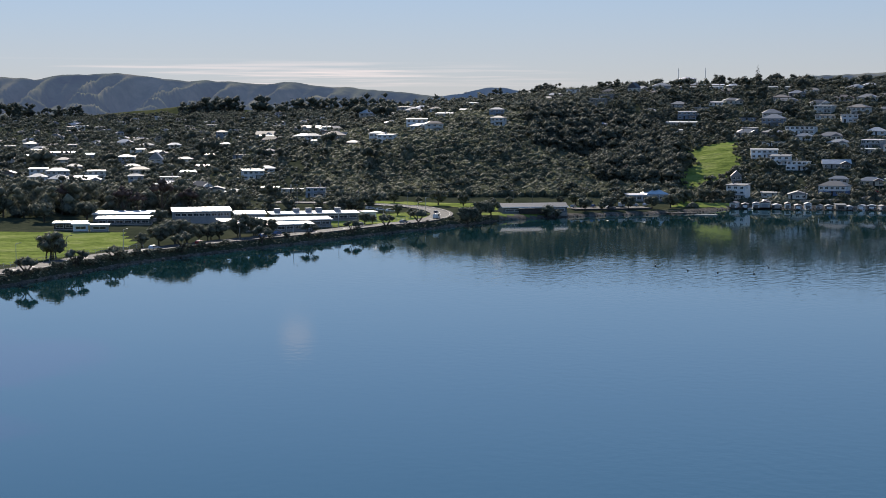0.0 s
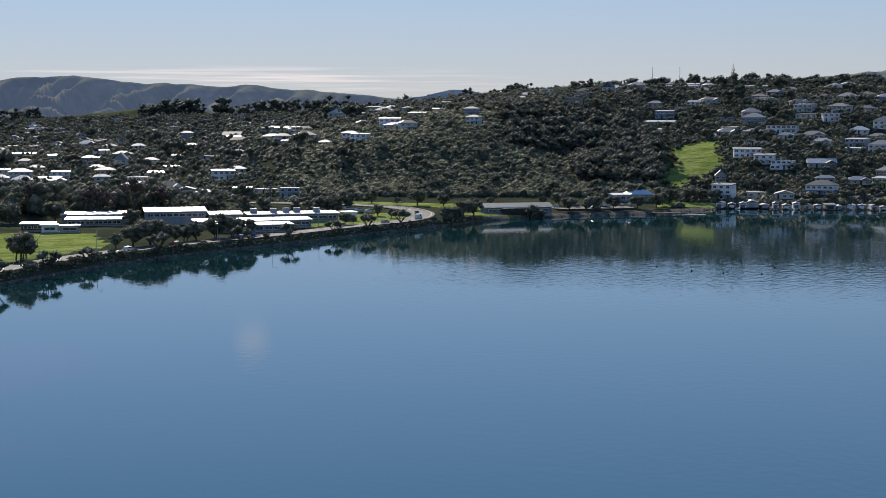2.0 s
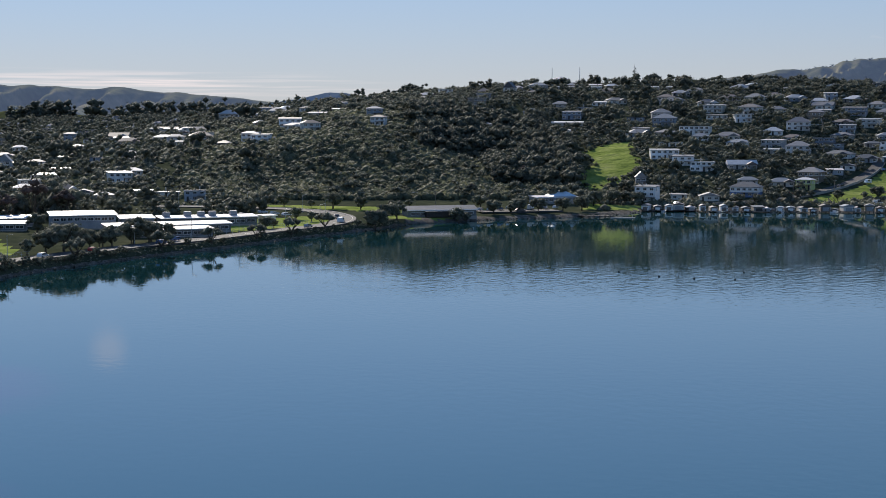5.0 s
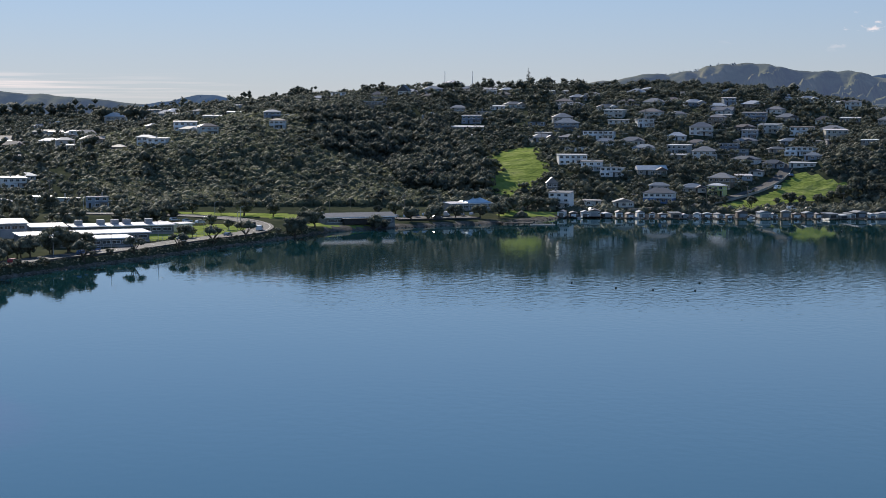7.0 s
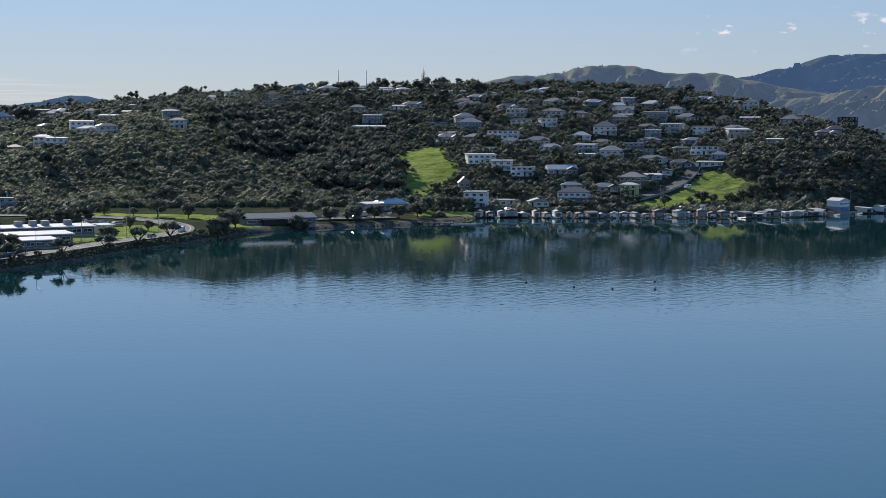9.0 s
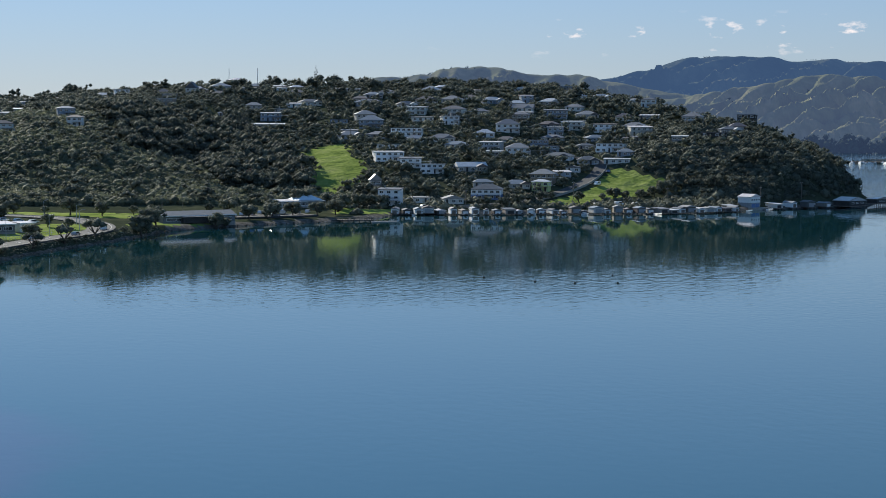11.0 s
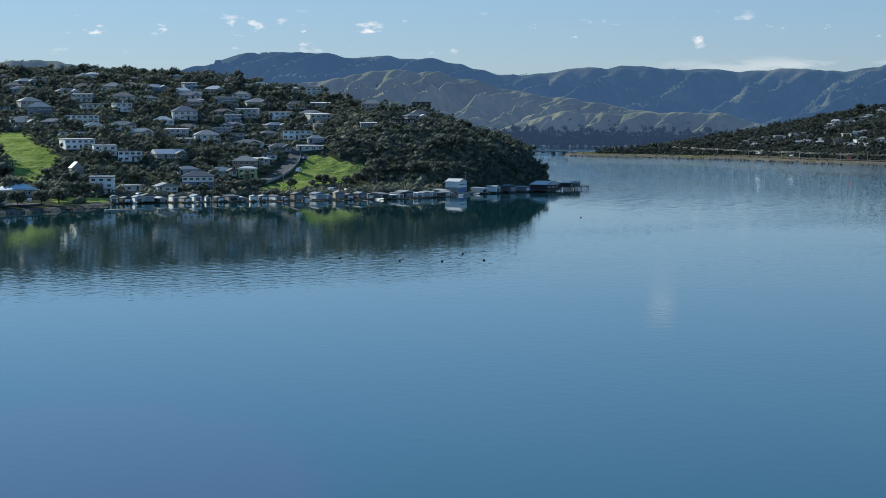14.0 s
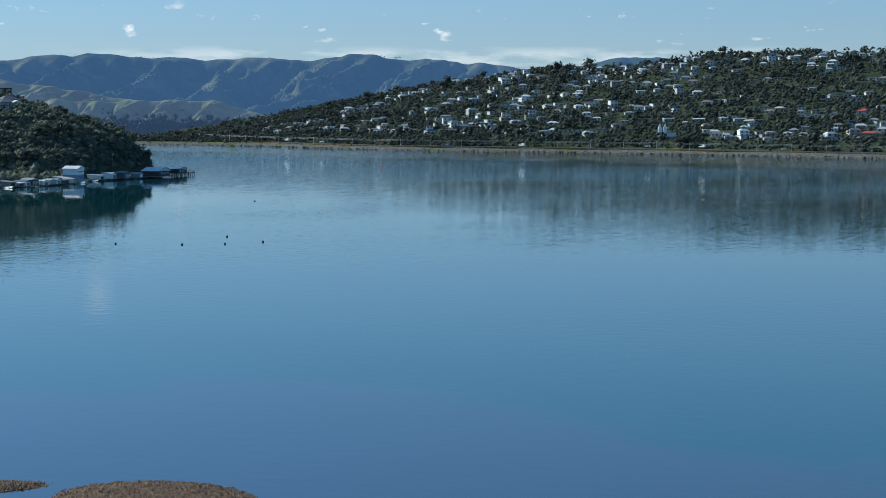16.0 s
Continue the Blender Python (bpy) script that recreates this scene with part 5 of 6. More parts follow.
# ---- boatsheds and jetties --------------------------------------------
def boatshed(variant):
    """A small shed on piles over the water with a deck at its front."""
    r = random.Random(variant)
    w, d, z, h = 4.0 + r.uniform(-0.5, 0.5), 5.2, 0.75, 2.0 + r.uniform(-0.25, 0.3)
    s = empty("boatshed", ["weathered grey boatshed on timber piles", "white-fronted boatshed on timber piles over the water", "small low boatshed with a lean-to roof on piles",
                           "cream boatshed with double doors on piles", "dark timber boatshed with a pale roof"][variant], "boatshed", "boatsheds")
    part("wall", boxed(-w / 2, w / 2, -d / 2, d / 2, z, z + h, bevel=0.03), [M_SHED, M_WHITE, M_SHED, M_SHED, M_DARK][variant], s)
    if variant == 2:
        part("roof", roof_mesh("flat", w, d, z + h, 0.25, 0.5), M_ROOF, s)
    else:
        part("roof", roof_mesh("cross", w, d, z + h, 0.22, 0.85), M_WHITE_ROOF if variant == 4 else M_ROOF, s)
        part("gable", prism(bmesh.new(), [(-w / 2, z + h), (w / 2, z + h), (0, z + h + 0.72)], -d / 2, -d / 2 + 0.15), [M_SHED, M_WHITE, M_SHED, M_WHITE, M_DARK][variant], s)
    for side in (-1, 1):
        leaf = part("door", boxed(min(0, side * w * 0.3), max(0, side * w * 0.3), -d / 2 - 0.06, -d / 2 + 0.02, z + 0.05, z + 1.65, bevel=0.02), [M_GREY, M_TIMBER, M_DARK, M_WHITE, M_GREY][variant], s)
    window_part(s, w * 0.4, -d / 2, z + 1.2, w * 0.18, 0.7)
    deck = bmesh.new()
    box(deck, -w / 2 - 0.2, w / 2 + 0.2, -d / 2 - 1.4, d / 2, z - 0.16, z - 0.01, bevel=0.03)
    part("deck", deck, M_TIMBER, s)
    for px in (-w / 2 + 0.2, 0, w / 2 - 0.2):
        for py in (-d / 2 - 1.2, -d / 2 + 0.4, d / 2 - 0.3):
            p = part("post", rod(bmesh.new(), (0, 0, -1.2), (0, 0, z - 0.12), 0.12, 0.1), M_DARK, s)
            p.location = (px, py, 0)
    if variant in (1, 3):
        ramp = prism(bmesh.new(), [(-0.5, 0), (0.5, 0), (0.5, 0.1), (-0.5, 0.1)], 0, 2.2)
        q = part("ramp", ramp, M_TIMBER, s)
        q.matrix_basis = pose(-w * 0.2, -d / 2 - 1.3, z - 0.2, 22, 0, 180)
    return s


SHED_LINE = [(121, 716), (140, 712), (168, 705), (208, 696), (226, 694), (246, 696), (258, 699)]
shed_kinds = [boatshed(i) for i in range(5)]
spots, ways = path_points(SHED_LINE, 4.25)
order = random.Random(8)
shed_used = set()
for i, ((x, y), (tx, ty)) in enumerate(zip(spots, ways)):
    k = order.choice([0, 0, 1, 1, 2, 3, 3, 4])
    out = order.uniform(-0.4, 2.6)
    m = pose(x - ty * out + order.uniform(-0.4, 0.4), y + tx * out, order.uniform(-0.15, 0.1), 0, 0, math.degrees(math.atan2(ty, tx)) + order.uniform(-14, 14)) @ Matrix.Diagonal((order.uniform(0.7, 1.12), order.uniform(0.75, 1.1), order.uniform(0.66, 1.0), 1))
    if k in shed_used:
        copy_thing(shed_kinds[k], m)
    else:
        shed_used.add(k)
        shed_kinds[k].matrix_basis = m
POINT_SHEDS = [(281, 712, 20, 2), (289, 713, 15, 1), (298, 714, 10, 0), (307, 716, 14, 3), (256, 704, 5, 2)]
for x, y, turn, k in POINT_SHEDS:
    copy_thing(shed_kinds[k], pose(x, y, 0.1, 0, 0, turn))


def boathouse():
    b = empty("boathouse", "two-storey white boathouse with a blue-grey lower floor on the shore", "boathouse")
    w, d = 7.4, 7.0
    part("lower_wall", boxed(-w / 2, w / 2, -d / 2, d / 2, -0.3, 2.6), M_GREY, b, "blue-grey slipway doors and walls")
    part("upper_wall", boxed(-w / 2, w / 2, -d / 2, d / 2, 2.6, 5.1), M_WHITE, b)
    part("roof", roof_mesh("cross", w, d, 5.1, 0.3, 1.3), M_WHITE_ROOF, b)
    part("gable", prism(bmesh.new(), [(-w / 2, 5.1), (w / 2, 5.1), (0, 6.25)], -d / 2, -d / 2 + 0.2), M_BLUE, b)
    part("lean_to", boxed(w / 2, w / 2 + 1.6, -d / 2 + 1, d / 2, -0.3, 2.3, bevel=0.05), M_WHITE, b)
    for i in range(4):
        window_part(b, -2.7 + i * 1.8, -d / 2, 3.9, 1.25, 0.85)
    for i in (-1, 1):
        part("door", boxed(i * 1.6 - 1.4, i * 1.6 + 1.4, -d / 2 - 0.08, -d / 2 + 0.02, 0.1, 2.2, bevel=0.03), M_BLUE, b)
    part("apron", boxed(-w / 2 - 2, w / 2 + 5, -d / 2 - 2.6, -d / 2, -0.8, 0.55, bevel=0.05), M_CONCRETE, b)
    return b


boathouse().matrix_basis = pose(270, 713, 0.5, 0, 0, 24) @ Matrix.Diagonal((0.86, 0.9, 0.92, 1))


def stilt_building(name, label, w, d, z, h, rise, wall, roof, piles):
    b = empty(name, label, "building")
    part("wall", boxed(-w / 2, w / 2, -d / 2, d / 2, z, z + h), wall, b)
    part("roof", roof_mesh("cross" if rise > 0.8 else "hip", w, d, z + h, 0.3, rise), roof, b)
    part("gable", prism(bmesh.new(), [(-w / 2, z + h), (w / 2, z + h), (0, z + h + rise * 0.88)], -d / 2, -d / 2 + 0.15), wall, b)
    part("bargeboard", prism(bmesh.new(), [(-w / 2 - 0.3, z + h), (-w / 2 - 0.3, z + h + 0.18), (0, z + h + rise + 0.2), (w / 2 + 0.3, z + h + 0.18), (w / 2 + 0.3, z + h), (0, z + h + rise)],
                             -d / 2 - 0.4, -d / 2 - 0.32), M_TIMBER, b)
    for i in range(3):
        window_part(b, (i - 1) * w * 0.28, -d / 2, z + h * 0.55, w * 0.16, 0.8)
    part("deck", boxed(-w / 2 - 0.4, w / 2 + 0.4, -d / 2 - 0.8, d / 2, z - 0.25, z), M_TIMBER, b)
    for i in range(piles):
        for yy in (-d / 2 - 0.5, 0, d / 2 - 0.4):
            p = part("post", rod(bmesh.new(), (0, 0, -1.3), (0, 0, z - 0.2), 0.14, 0.12), M_DARK, b)
            p.location = (-w / 2 + w * i / (piles - 1), yy, 0)
    return b


stilt_building("launch_shed", "large dark gabled boat shed standing over the water", 11.0, 8.0, 0.8, 2.1, 1.5, M_DARK, M_ROOF, 6).matrix_basis = pose(320, 717, 0, 0, 0, 20)
stilt_building("pier_shed", "long low dark shed on a timber pier", 9.5, 5.0, 1.5, 1.7, 0.6, M_DARK, M_WHITE_ROOF, 7).matrix_basis = pose(337, 721, 0, 0, 0, 22)


def pier(name, label, length, width, z, gap=2.0):
    b = empty(name, label, "pier")
    n = int(length / 0.32)
    for i in range(n):
        k = part("plank", boxed(i * 0.32, i * 0.32 + 0.29, -width / 2, width / 2, z - 0.09, z), M_TIMBER, b) if i == 0 else new("plank", b.children[0].data)
        k.parent = b
        k.location = (i * 0.32, 0, 0)
    for yy in (-width / 2 + 0.1, width / 2 - 0.1):
        part("bearer", boxed(0, length, yy - 0.08, yy + 0.08, z - 0.3, z - 0.09), M_DARK, b)
        part("rail", boxed(0, length, yy - 0.04, yy + 0.04, z + 0.72, z + 0.8), M_TIMBER, b)
        for i in range(int(length / gap) + 1):
            part("baluster", boxed(i * gap, i * gap + 0.08, yy - 0.04, yy + 0.04, z, z + 0.72), M_TIMBER, b)
        for i in range(int(length / gap) + 1):
            p = part("post", rod(bmesh.new(), (0, 0, -1.3), (0, 0, z - 0.1), 0.12, 0.1), M_DARK, b)
            p.location = (min(i * gap, length - 0.1), yy, 0)
    return b


pier("pier", "dark timber pier on many piles off the point", 12.0, 5.0, 1.4).matrix_basis = pose(337, 721, 0, 0, 0, 18)
pier("jetty", "timber jetty running out from the landing", 17.0, 1.6, 0.8).matrix_basis = pose(84, 684, 0, 0, 0, -22)
pontoon = empty("pontoon", "pale floating pontoon at the jetty end", "pontoon")
part("deck", boxed(-4.5, 4.5, -1.3, 1.3, -0.25, 0.35, bevel=0.06), M_CONCRETE, pontoon)
part("bollard", rod(bmesh.new(), (3.6, 0.8, 0.35), (3.6, 0.8, 0.9), 0.12), M_STEEL, pontoon)
pontoon.matrix_basis = pose(103, 676, 0, 0, 0, -8)


# ---- small craft and floats ---------------------------------------------
def hull(length, beam, mat, name="dinghy", label="small open dinghy lying at the shore"):
    b = empty(name, label, "boat", "small boats")
    bm = bmesh.new()
    rows = []
    for i in range(7):
        u = i / 6
        half = beam / 2 * (1 - abs(2 * u - 0.9) ** 2.6 * 0.9)
        x, lift = (u - 0.5) * length, 0.25 * u * u
        rows.append([bm.verts.new((x, s * half * k, z + lift)) for s, k, z in ((-1, 1, 0.55), (-1, 0.62, 0.05), (1, 0.62, 0.05), (1, 1, 0.55))])
    for a, c in zip(rows, rows[1:]):
        for j in range(3):
            bm.faces.new((a[j], c[j], c[j + 1], a[j + 1]))
    bm.faces.new(rows[0])
    bm.faces.new(rows[-1][::-1])
    bmesh.ops.solidify(bm, geom=list(bm.faces), thickness=0.06)
    part("hull", bm, mat, b)
    part("thwart", boxed(-0.15, 0.15, -beam * 0.4, beam * 0.4, 0.42, 0.48), M_TIMBER, b)
    return b


boat = hull(3.4, 1.3, M_WHITE)
boat.matrix_basis = pose(262, 699, 0.0, 0, 0, 15)
for x, y, turn in ((127, 712, 40), (148, 706, -20), (190, 697, 10), (276, 707, 5), (171, 701, 65), (217, 690, -35)):
    copy_thing(boat, pose(x, y, -0.05, 0, 0, turn))


def buoy(label):
    b = empty("mooring_buoy", label, "buoy", "mooring buoys")
    bm = bmesh.new()
    bmesh.ops.create_uvsphere(bm, u_segments=12, v_segments=8, radius=0.24)
    part("float", bm, M_TYRE, b)
    part("ring", rod(bmesh.new(), (0, 0, 0.2), (0, 0, 0.45), 0.05, 0.03), M_STEEL, b)
    return b


float_one = buoy("round dark mooring buoy on the calm water")
float_one.matrix_basis = pose(65, 457, 0.1)
for x, y in ((72, 451), (88, 465), (81, 448), (58, 470), (150, 600), (172, 640), (196, 628), (238, 640), (205, 560)):
    copy_thing(float_one, pose(x, y, 0.1))


# ---- road, path, cars ---------------------------------------------------
def ribbon(name, line, half0, half1, lift, mat, step=3.0, thick=0.25, dash=0):
    """A strip along a line between two sideways offsets, with thickness."""
    p, t = path_points(line, step)
    nrm = np.stack([-t[:, 1], t[:, 0]], 1)
    z = near_ground(p[:, 0], p[:, 1])
    z = np.convolve(np.pad(z, 3, mode="edge"), np.ones(7) / 7, mode="valid") + lift
    a, b = p + nrm * half0, p + nrm * half1
    v = np.concatenate([np.column_stack([a, z]), np.column_stack([b, z]), np.column_stack([a, z - thick]), np.column_stack([b, z - thick])])
    n = len(p)
    i = np.arange(n - 1)
    if dash:
        i = i[(i // dash) % 3 == 0]
    f = np.concatenate([np.stack([i, i + 1, i + n + 1, i + n], 1)[:, ::-1], np.stack([i, i + 1, i + 2 * n + 1, i + 2 * n], 1), np.stack([i + n, i + n + 1, i + 3 * n + 1, i + 3 * n], 1)[:, ::-1]])
    return mesh_object(name, v, f, [mat])


def seawall():
    """The rough bank from the roadside down into the water."""
    p, t = path_points(SHORE[WALL_FROM:WALL_TO], 0.8)
    nrm = np.stack([-t[:, 1], t[:, 0]], 1)
    rows = np.linspace(-1.6, 7.0, 22)
    w = np.random.RandomState(6)
    q = p[:, None] + nrm[:, None] * rows[None, :, None]
    z = near_ground(q[..., 0], q[..., 1]) + 0.06 + w.normal(0, 1, q.shape[:2]) * np.where(rows < 3.4, 0.13, 0.02)[None]
    n, k = q.shape[:2]
    i = (np.arange(n - 1)[:, None] * k + np.arange(k - 1)[None]).ravel()
    stony = np.tile(np.where(rows[:-1] < 0.7, 1, 0), n - 1)
    ob = mesh_object("seawall_bank", np.concatenate([q, z[..., None]], 2).reshape(-1, 3), np.stack([i, i + k, i + k + 1, i + 1], 1)[:, ::-1], [M_SOIL, M_ROCK], face_materials=stony)
    return tagged(ob, "dark overgrown bank with a stony foot below the road", "bank", kind="structure")


seawall()
tagged(ribbon("road", ROAD, -3.4, 3.8, 0.32, M_ASPHALT, thick=0.6), "two-lane sealed road along the shore", "road", kind="structure")
tagged(ribbon("kerb", ROAD, -3.65, -3.4, 0.45, M_CONCRETE, thick=0.7), "concrete kerb beside the road", "kerb", kind="structure")
tagged(ribbon("footpath", ROAD, -4.7, -3.65, 0.43, M_ASPHALT, thick=0.7), "grey sealed footpath on the seaward side", "path", kind="structure")
tagged(ribbon("road_marking", ROAD, -0.07, 0.07, 0.34, M_WHITE, thick=0.01, dash=1), "dashed white centre line", "marking", kind="structure")
tagged(ribbon("hill_road", HILL_ROAD, -2.6, 2.6, 0.45, M_ASPHALT, thick=1.0), "narrow sealed road winding up past the lawn", "road", kind="structure")
tagged(ribbon("hill_kerb", HILL_ROAD, -2.8, -2.6, 0.58, M_CONCRETE, thick=1.0), "pale kerb along the winding road", "kerb", kind="structure")
CAR_PARK = [(50, 688), (64, 692), (84, 697)]
tagged(ribbon("car_park", CAR_PARK, -6.5, 6.5, 0.25, M_ASPHALT, thick=0.5), "sealed car park by the landing", "car park", kind="structure")


def car(variant):
    c = empty("car", ["pale hatchback car", "dark estate car", "white van"][variant] + " parked on the seal", "car", "cars")
    l, w, h = ((3.3, 1.4, 1.15), (3.5, 1.45, 1.2), (3.9, 1.6, 1.75))[variant]
    prof = ([(-l / 2, 0.25), (l / 2, 0.25), (l / 2, 0.6), (l * 0.28, 0.72), (l * 0.12, h), (-l * 0.36, h), (-l / 2, 0.75)] if variant < 2 else
            [(-l / 2, 0.25), (l / 2, 0.25), (l / 2, 0.75), (l * 0.36, 0.95), (l * 0.26, h), (-l / 2, h)])
    bm = prism(bmesh.new(), prof, -w / 2, w / 2)
    bmesh.ops.bevel(bm, geom=list(bm.edges), offset=0.06, segments=2, affect="EDGES")
    part("body", bm, M_WHITE if variant == 2 else M_CAR, c)
    g = prism(bmesh.new(), [(l * 0.22, 0.76), (l * 0.11, h - 0.08), (-l * 0.34, h - 0.08), (-l * 0.42, 0.78)] if variant < 2 else [(l * 0.33, 0.98), (l * 0.25, h - 0.12), (-l * 0.1, h - 0.12), (-l * 0.1, 0.98)],
              -w / 2 - 0.015, w / 2 + 0.015)
    part("glazing", g, M_GLASS, c)
    for sx in (-1, 1):
        for sy in (-1, 1):
            wheel = part("wheel", rod(bmesh.new(), (0, -0.09, 0), (0, 0.09, 0), 0.26, sides=14), M_TYRE, c)
            wheel.location = (sx * l * 0.31, sy * (w / 2 - 0.08), 0.26)
            part("rim", rod(bmesh.new(), (0, -0.1, 0), (0, 0.1, 0), 0.14, sides=10), M_STEEL, wheel)
    for sy in (-1, 1):
        part("headlight", boxed(l / 2 - 0.05, l / 2 + 0.015, sy * w * 0.32 - 0.14, sy * w * 0.32 + 0.14, 0.5, 0.62), M_WHITE, c)
    return c


cars = [car(i) for i in range(3)]
LANES = [(517, -1.7, 0, 0), (541, -1.7, 0, 1), (549, 1.8, 180, 0), (605, -1.7, 0, 0), (626, -1.7, 0, 2), (645, 1.8, 180, 1), (588, 1.8, 180, 1), (499, -1.7, 0, 1)]
RIDE = [(x, y, a + turn, k) for (x, y, a), turn, k in ((beside_road(q[0], q[1]), q[2], q[3]) for q in LANES)] + [
        (52, 689, 60, 0), (56, 690, 60, 1), (60, 692, 62, 0), (67, 688, 10, 1), (72, 696, 65, 2), (78, 697, 65, 0), (82, 699, 66, 1), (64, 696, 60, 1), (48, 686, 58, 0),
        (241, 783, 80, 0), (213, 757, 218, 1), (228, 766, 220, 2), (207, 722, 0, 0), (216, 721, 4, 2), (224, 722, 0, 1), (188, 817, 20, 0), (136, 726, 10, 1), (186, 742, 36, 1),
        (-24, 655, 30, 0), (-20, 650, 32, 1), (-28, 660, 30, 1)]
fresh = {0, 1, 2}
for x, y, turn, k in RIDE:
    m = pose(x, y, ground_at(x, y) + 0.34, 0, 0, turn)
    if k in fresh:
        fresh.discard(k)
        cars[k].matrix_basis = m
    else:
        copy_thing(cars[k], m)
# ---- school, halls -------------------------------------------------------
def strip_windows(parent, x0, x1, y, z, h, n):
    for i in range(n):
        w = (x1 - x0) / n
        window_part(parent, x0 + w * (i + 0.5), y, z, w * 0.84, h)


def block(name, label, x0, y0, x1, y1, depth, h, rise, wall, roof, windows, z=None, back=0.0):
    """A long block whose front runs from one corner to the other."""
    w = math.hypot(x1 - x0, y1 - y0)
    turn = math.atan2(y1 - y0, x1 - x0)
    b = empty(name, label, "building", "school buildings" if "school" in label or "classroom" in label else "")
    cx, cy = (x0 + x1) / 2 - math.sin(turn) * depth / 2, (y0 + y1) / 2 + math.cos(turn) * depth / 2
    b.matrix_basis = pose(cx, cy, ground_at(cx, cy) + 0.15 if z is None else z, 0, 0, math.degrees(turn))
    part("wall", boxed(-w / 2, w / 2, -depth / 2, depth / 2, 0, h), wall, b)
    part("foundation", boxed(-w / 2 - 0.1, w / 2 + 0.1, -depth / 2 - 0.1, depth / 2 + 0.1, -1.2, 0.15), M_CONCRETE, b)
    part("roof", roof_mesh("flat" if rise < 1.2 else "gable", w, depth, h, 0.5, rise), roof, b)
    part("fascia", boxed(-w / 2 - 0.52, w / 2 + 0.52, -depth / 2 - 0.58, -depth / 2 - 0.51, h - 0.12, h + 0.14), M_WHITE, b)
    strip_windows(b, -w / 2 + 0.4, w / 2 - 0.4, -depth / 2, h * (0.5 if h < 3.5 else 0.72), 1.0, windows)
    return b, w


# hall and classroom wall greys hold the shade of their fronts as colour
block("school_hall", "two-storey white school block with a pale sloping roof", -92, 588, -73, 592, 9, 4.1, 0.8, M_GREY, M_WHITE_ROOF, 9)
block("annexe", "low white-roofed school wing beside the hall", -72, 598, -62, 600, 8, 2.6, 0.6, M_GREY, M_WHITE_ROOF, 4)
block("classroom_block", "long low classroom block with a bright white roof", -74, 574, -38, 585, 7, 2.2, 0.5, M_SHADE_GREY, M_WHITE_ROOF, 12)
block("classroom_block", "front classroom block with a bright white roof", -66, 560, -43, 568, 6, 2.1, 0.45, M_SHADE_GREY, M_WHITE_ROOF, 8)
rear, rear_w = block("classroom_block", "rear classroom block with square roof vents", -60, 604, -30, 612, 7, 2.4, 0.45, M_SHADE_GREY, M_WHITE_ROOF, 9)
for u in (-0.42, -0.2, -0.06, 0.06, 0.28):
    v = part("roof_vent", boxed(-1.1, 1.1, -0.9, 0.9, 0, 1.5, bevel=0.05), M_GREY, rear, "grey square roof vent")
    v.location = (u * rear_w, 0.6, 2.75)
block("classroom_block", "low pale-roofed school wing by the field", -117, 582, -99, 583, 6, 2.0, 0.4, M_SHADE_GREY, M_WHITE_ROOF, 6)
block("classroom_block", "school wing with a faded pinkish roof behind the field", -121, 596, -98, 598, 7, 2.5, 0.5, M_SHADE_GREY, M_WHITE_ROOF, 6)
block("office", "small white flat-roofed school office", -28, 616, -24, 618, 4, 2.6, 0.2, M_WHITE, M_WHITE_ROOF, 2)
block("storage_shed", "blue-grey storage container beside the field", -119.5, 556, -114.8, 557, 2.6, 2.3, 0.1, M_PALE_BLUE, M_ROOF, 1)
block("storage_shed", "green storage shed beside the field", -114.2, 557.4, -108.5, 558.4, 2.6, 2.0, 0.1, M_GREY, M_ROOF, 1)
block("storage_shed", "long low shed with a pale roof edge by the field", -127, 562, -117, 562, 3, 2.2, 0.3, M_DARK, M_WHITE_ROOF, 3)
hall, hall_w = block("sea_scout_hall", "long grey hall with a low iron roof by the water", 23, 663, 48, 668, 8, 2.3, 1.5, M_SHADE_GREY, M_SHADE_GREY, 3)
part("porch", boxed(-6.5, 5, -6, -4, 0, 1.9, bevel=0.05), M_DARK, hall, "dark lean-to along the front")
part("porch_roof", boxed(-6.9, 5.4, -6.4, -3.9, 1.9, 2.1), M_ROOF, hall)
club, club_w = block("clubhouse", "clubhouse with a pale blue peaked roof and a long verandah", 78, 720, 95, 723, 8, 2.3, 0.3, M_GREY, M_WHITE_ROOF, 7)
bm = bmesh.new()
bmesh.ops.create_cone(bm, cap_ends=True, segments=4, radius1=7.2, radius2=0.3, depth=2.6)
cone = part("peaked_roof", bm, M_PALE_BLUE, club, "pale blue pyramid roof")
cone.matrix_basis = pose(3.4, 1.0, 3.9, 0, 0, 45)
for i in range(8):
    part("post", boxed(-club_w / 2 + i * club_w / 7 - 0.06, -club_w / 2 + i * club_w / 7 + 0.06, -5.4, -5.28, 0, 2.3), M_WHITE, club)


# ---- fences, poles, lamps ------------------------------------------------
def fence(name, label, line, height, gap):
    p, t = path_points(line, gap)
    f = empty(name, label, "fence")
    post = None
    for x, y in p:
        o = new("post", post.data) if post else part("post", boxed(-0.04, 0.04, -0.04, 0.04, 0, height), M_STEEL, f)
        post = post or o
        o.parent = f
        o.location = (x, y, ground_at(x, y))
    for k in (0.5, 0.97):
        part("rail", tube([(x, y, ground_at(x, y) + height * k) for x, y in p], 0.025), M_STEEL, f)
    return f


fence("field_fence", "thin wire fence along the playing field", [beside_road(y, 5.6)[:2] for y in (432, 450, 470, 490, 505)], 1.3, 3.2)
fence("school_fence", "thin wire fence between the school and the road", [beside_road(y, 6.2)[:2] for y in (552, 570, 588, 606, 624)], 1.3, 3.2)


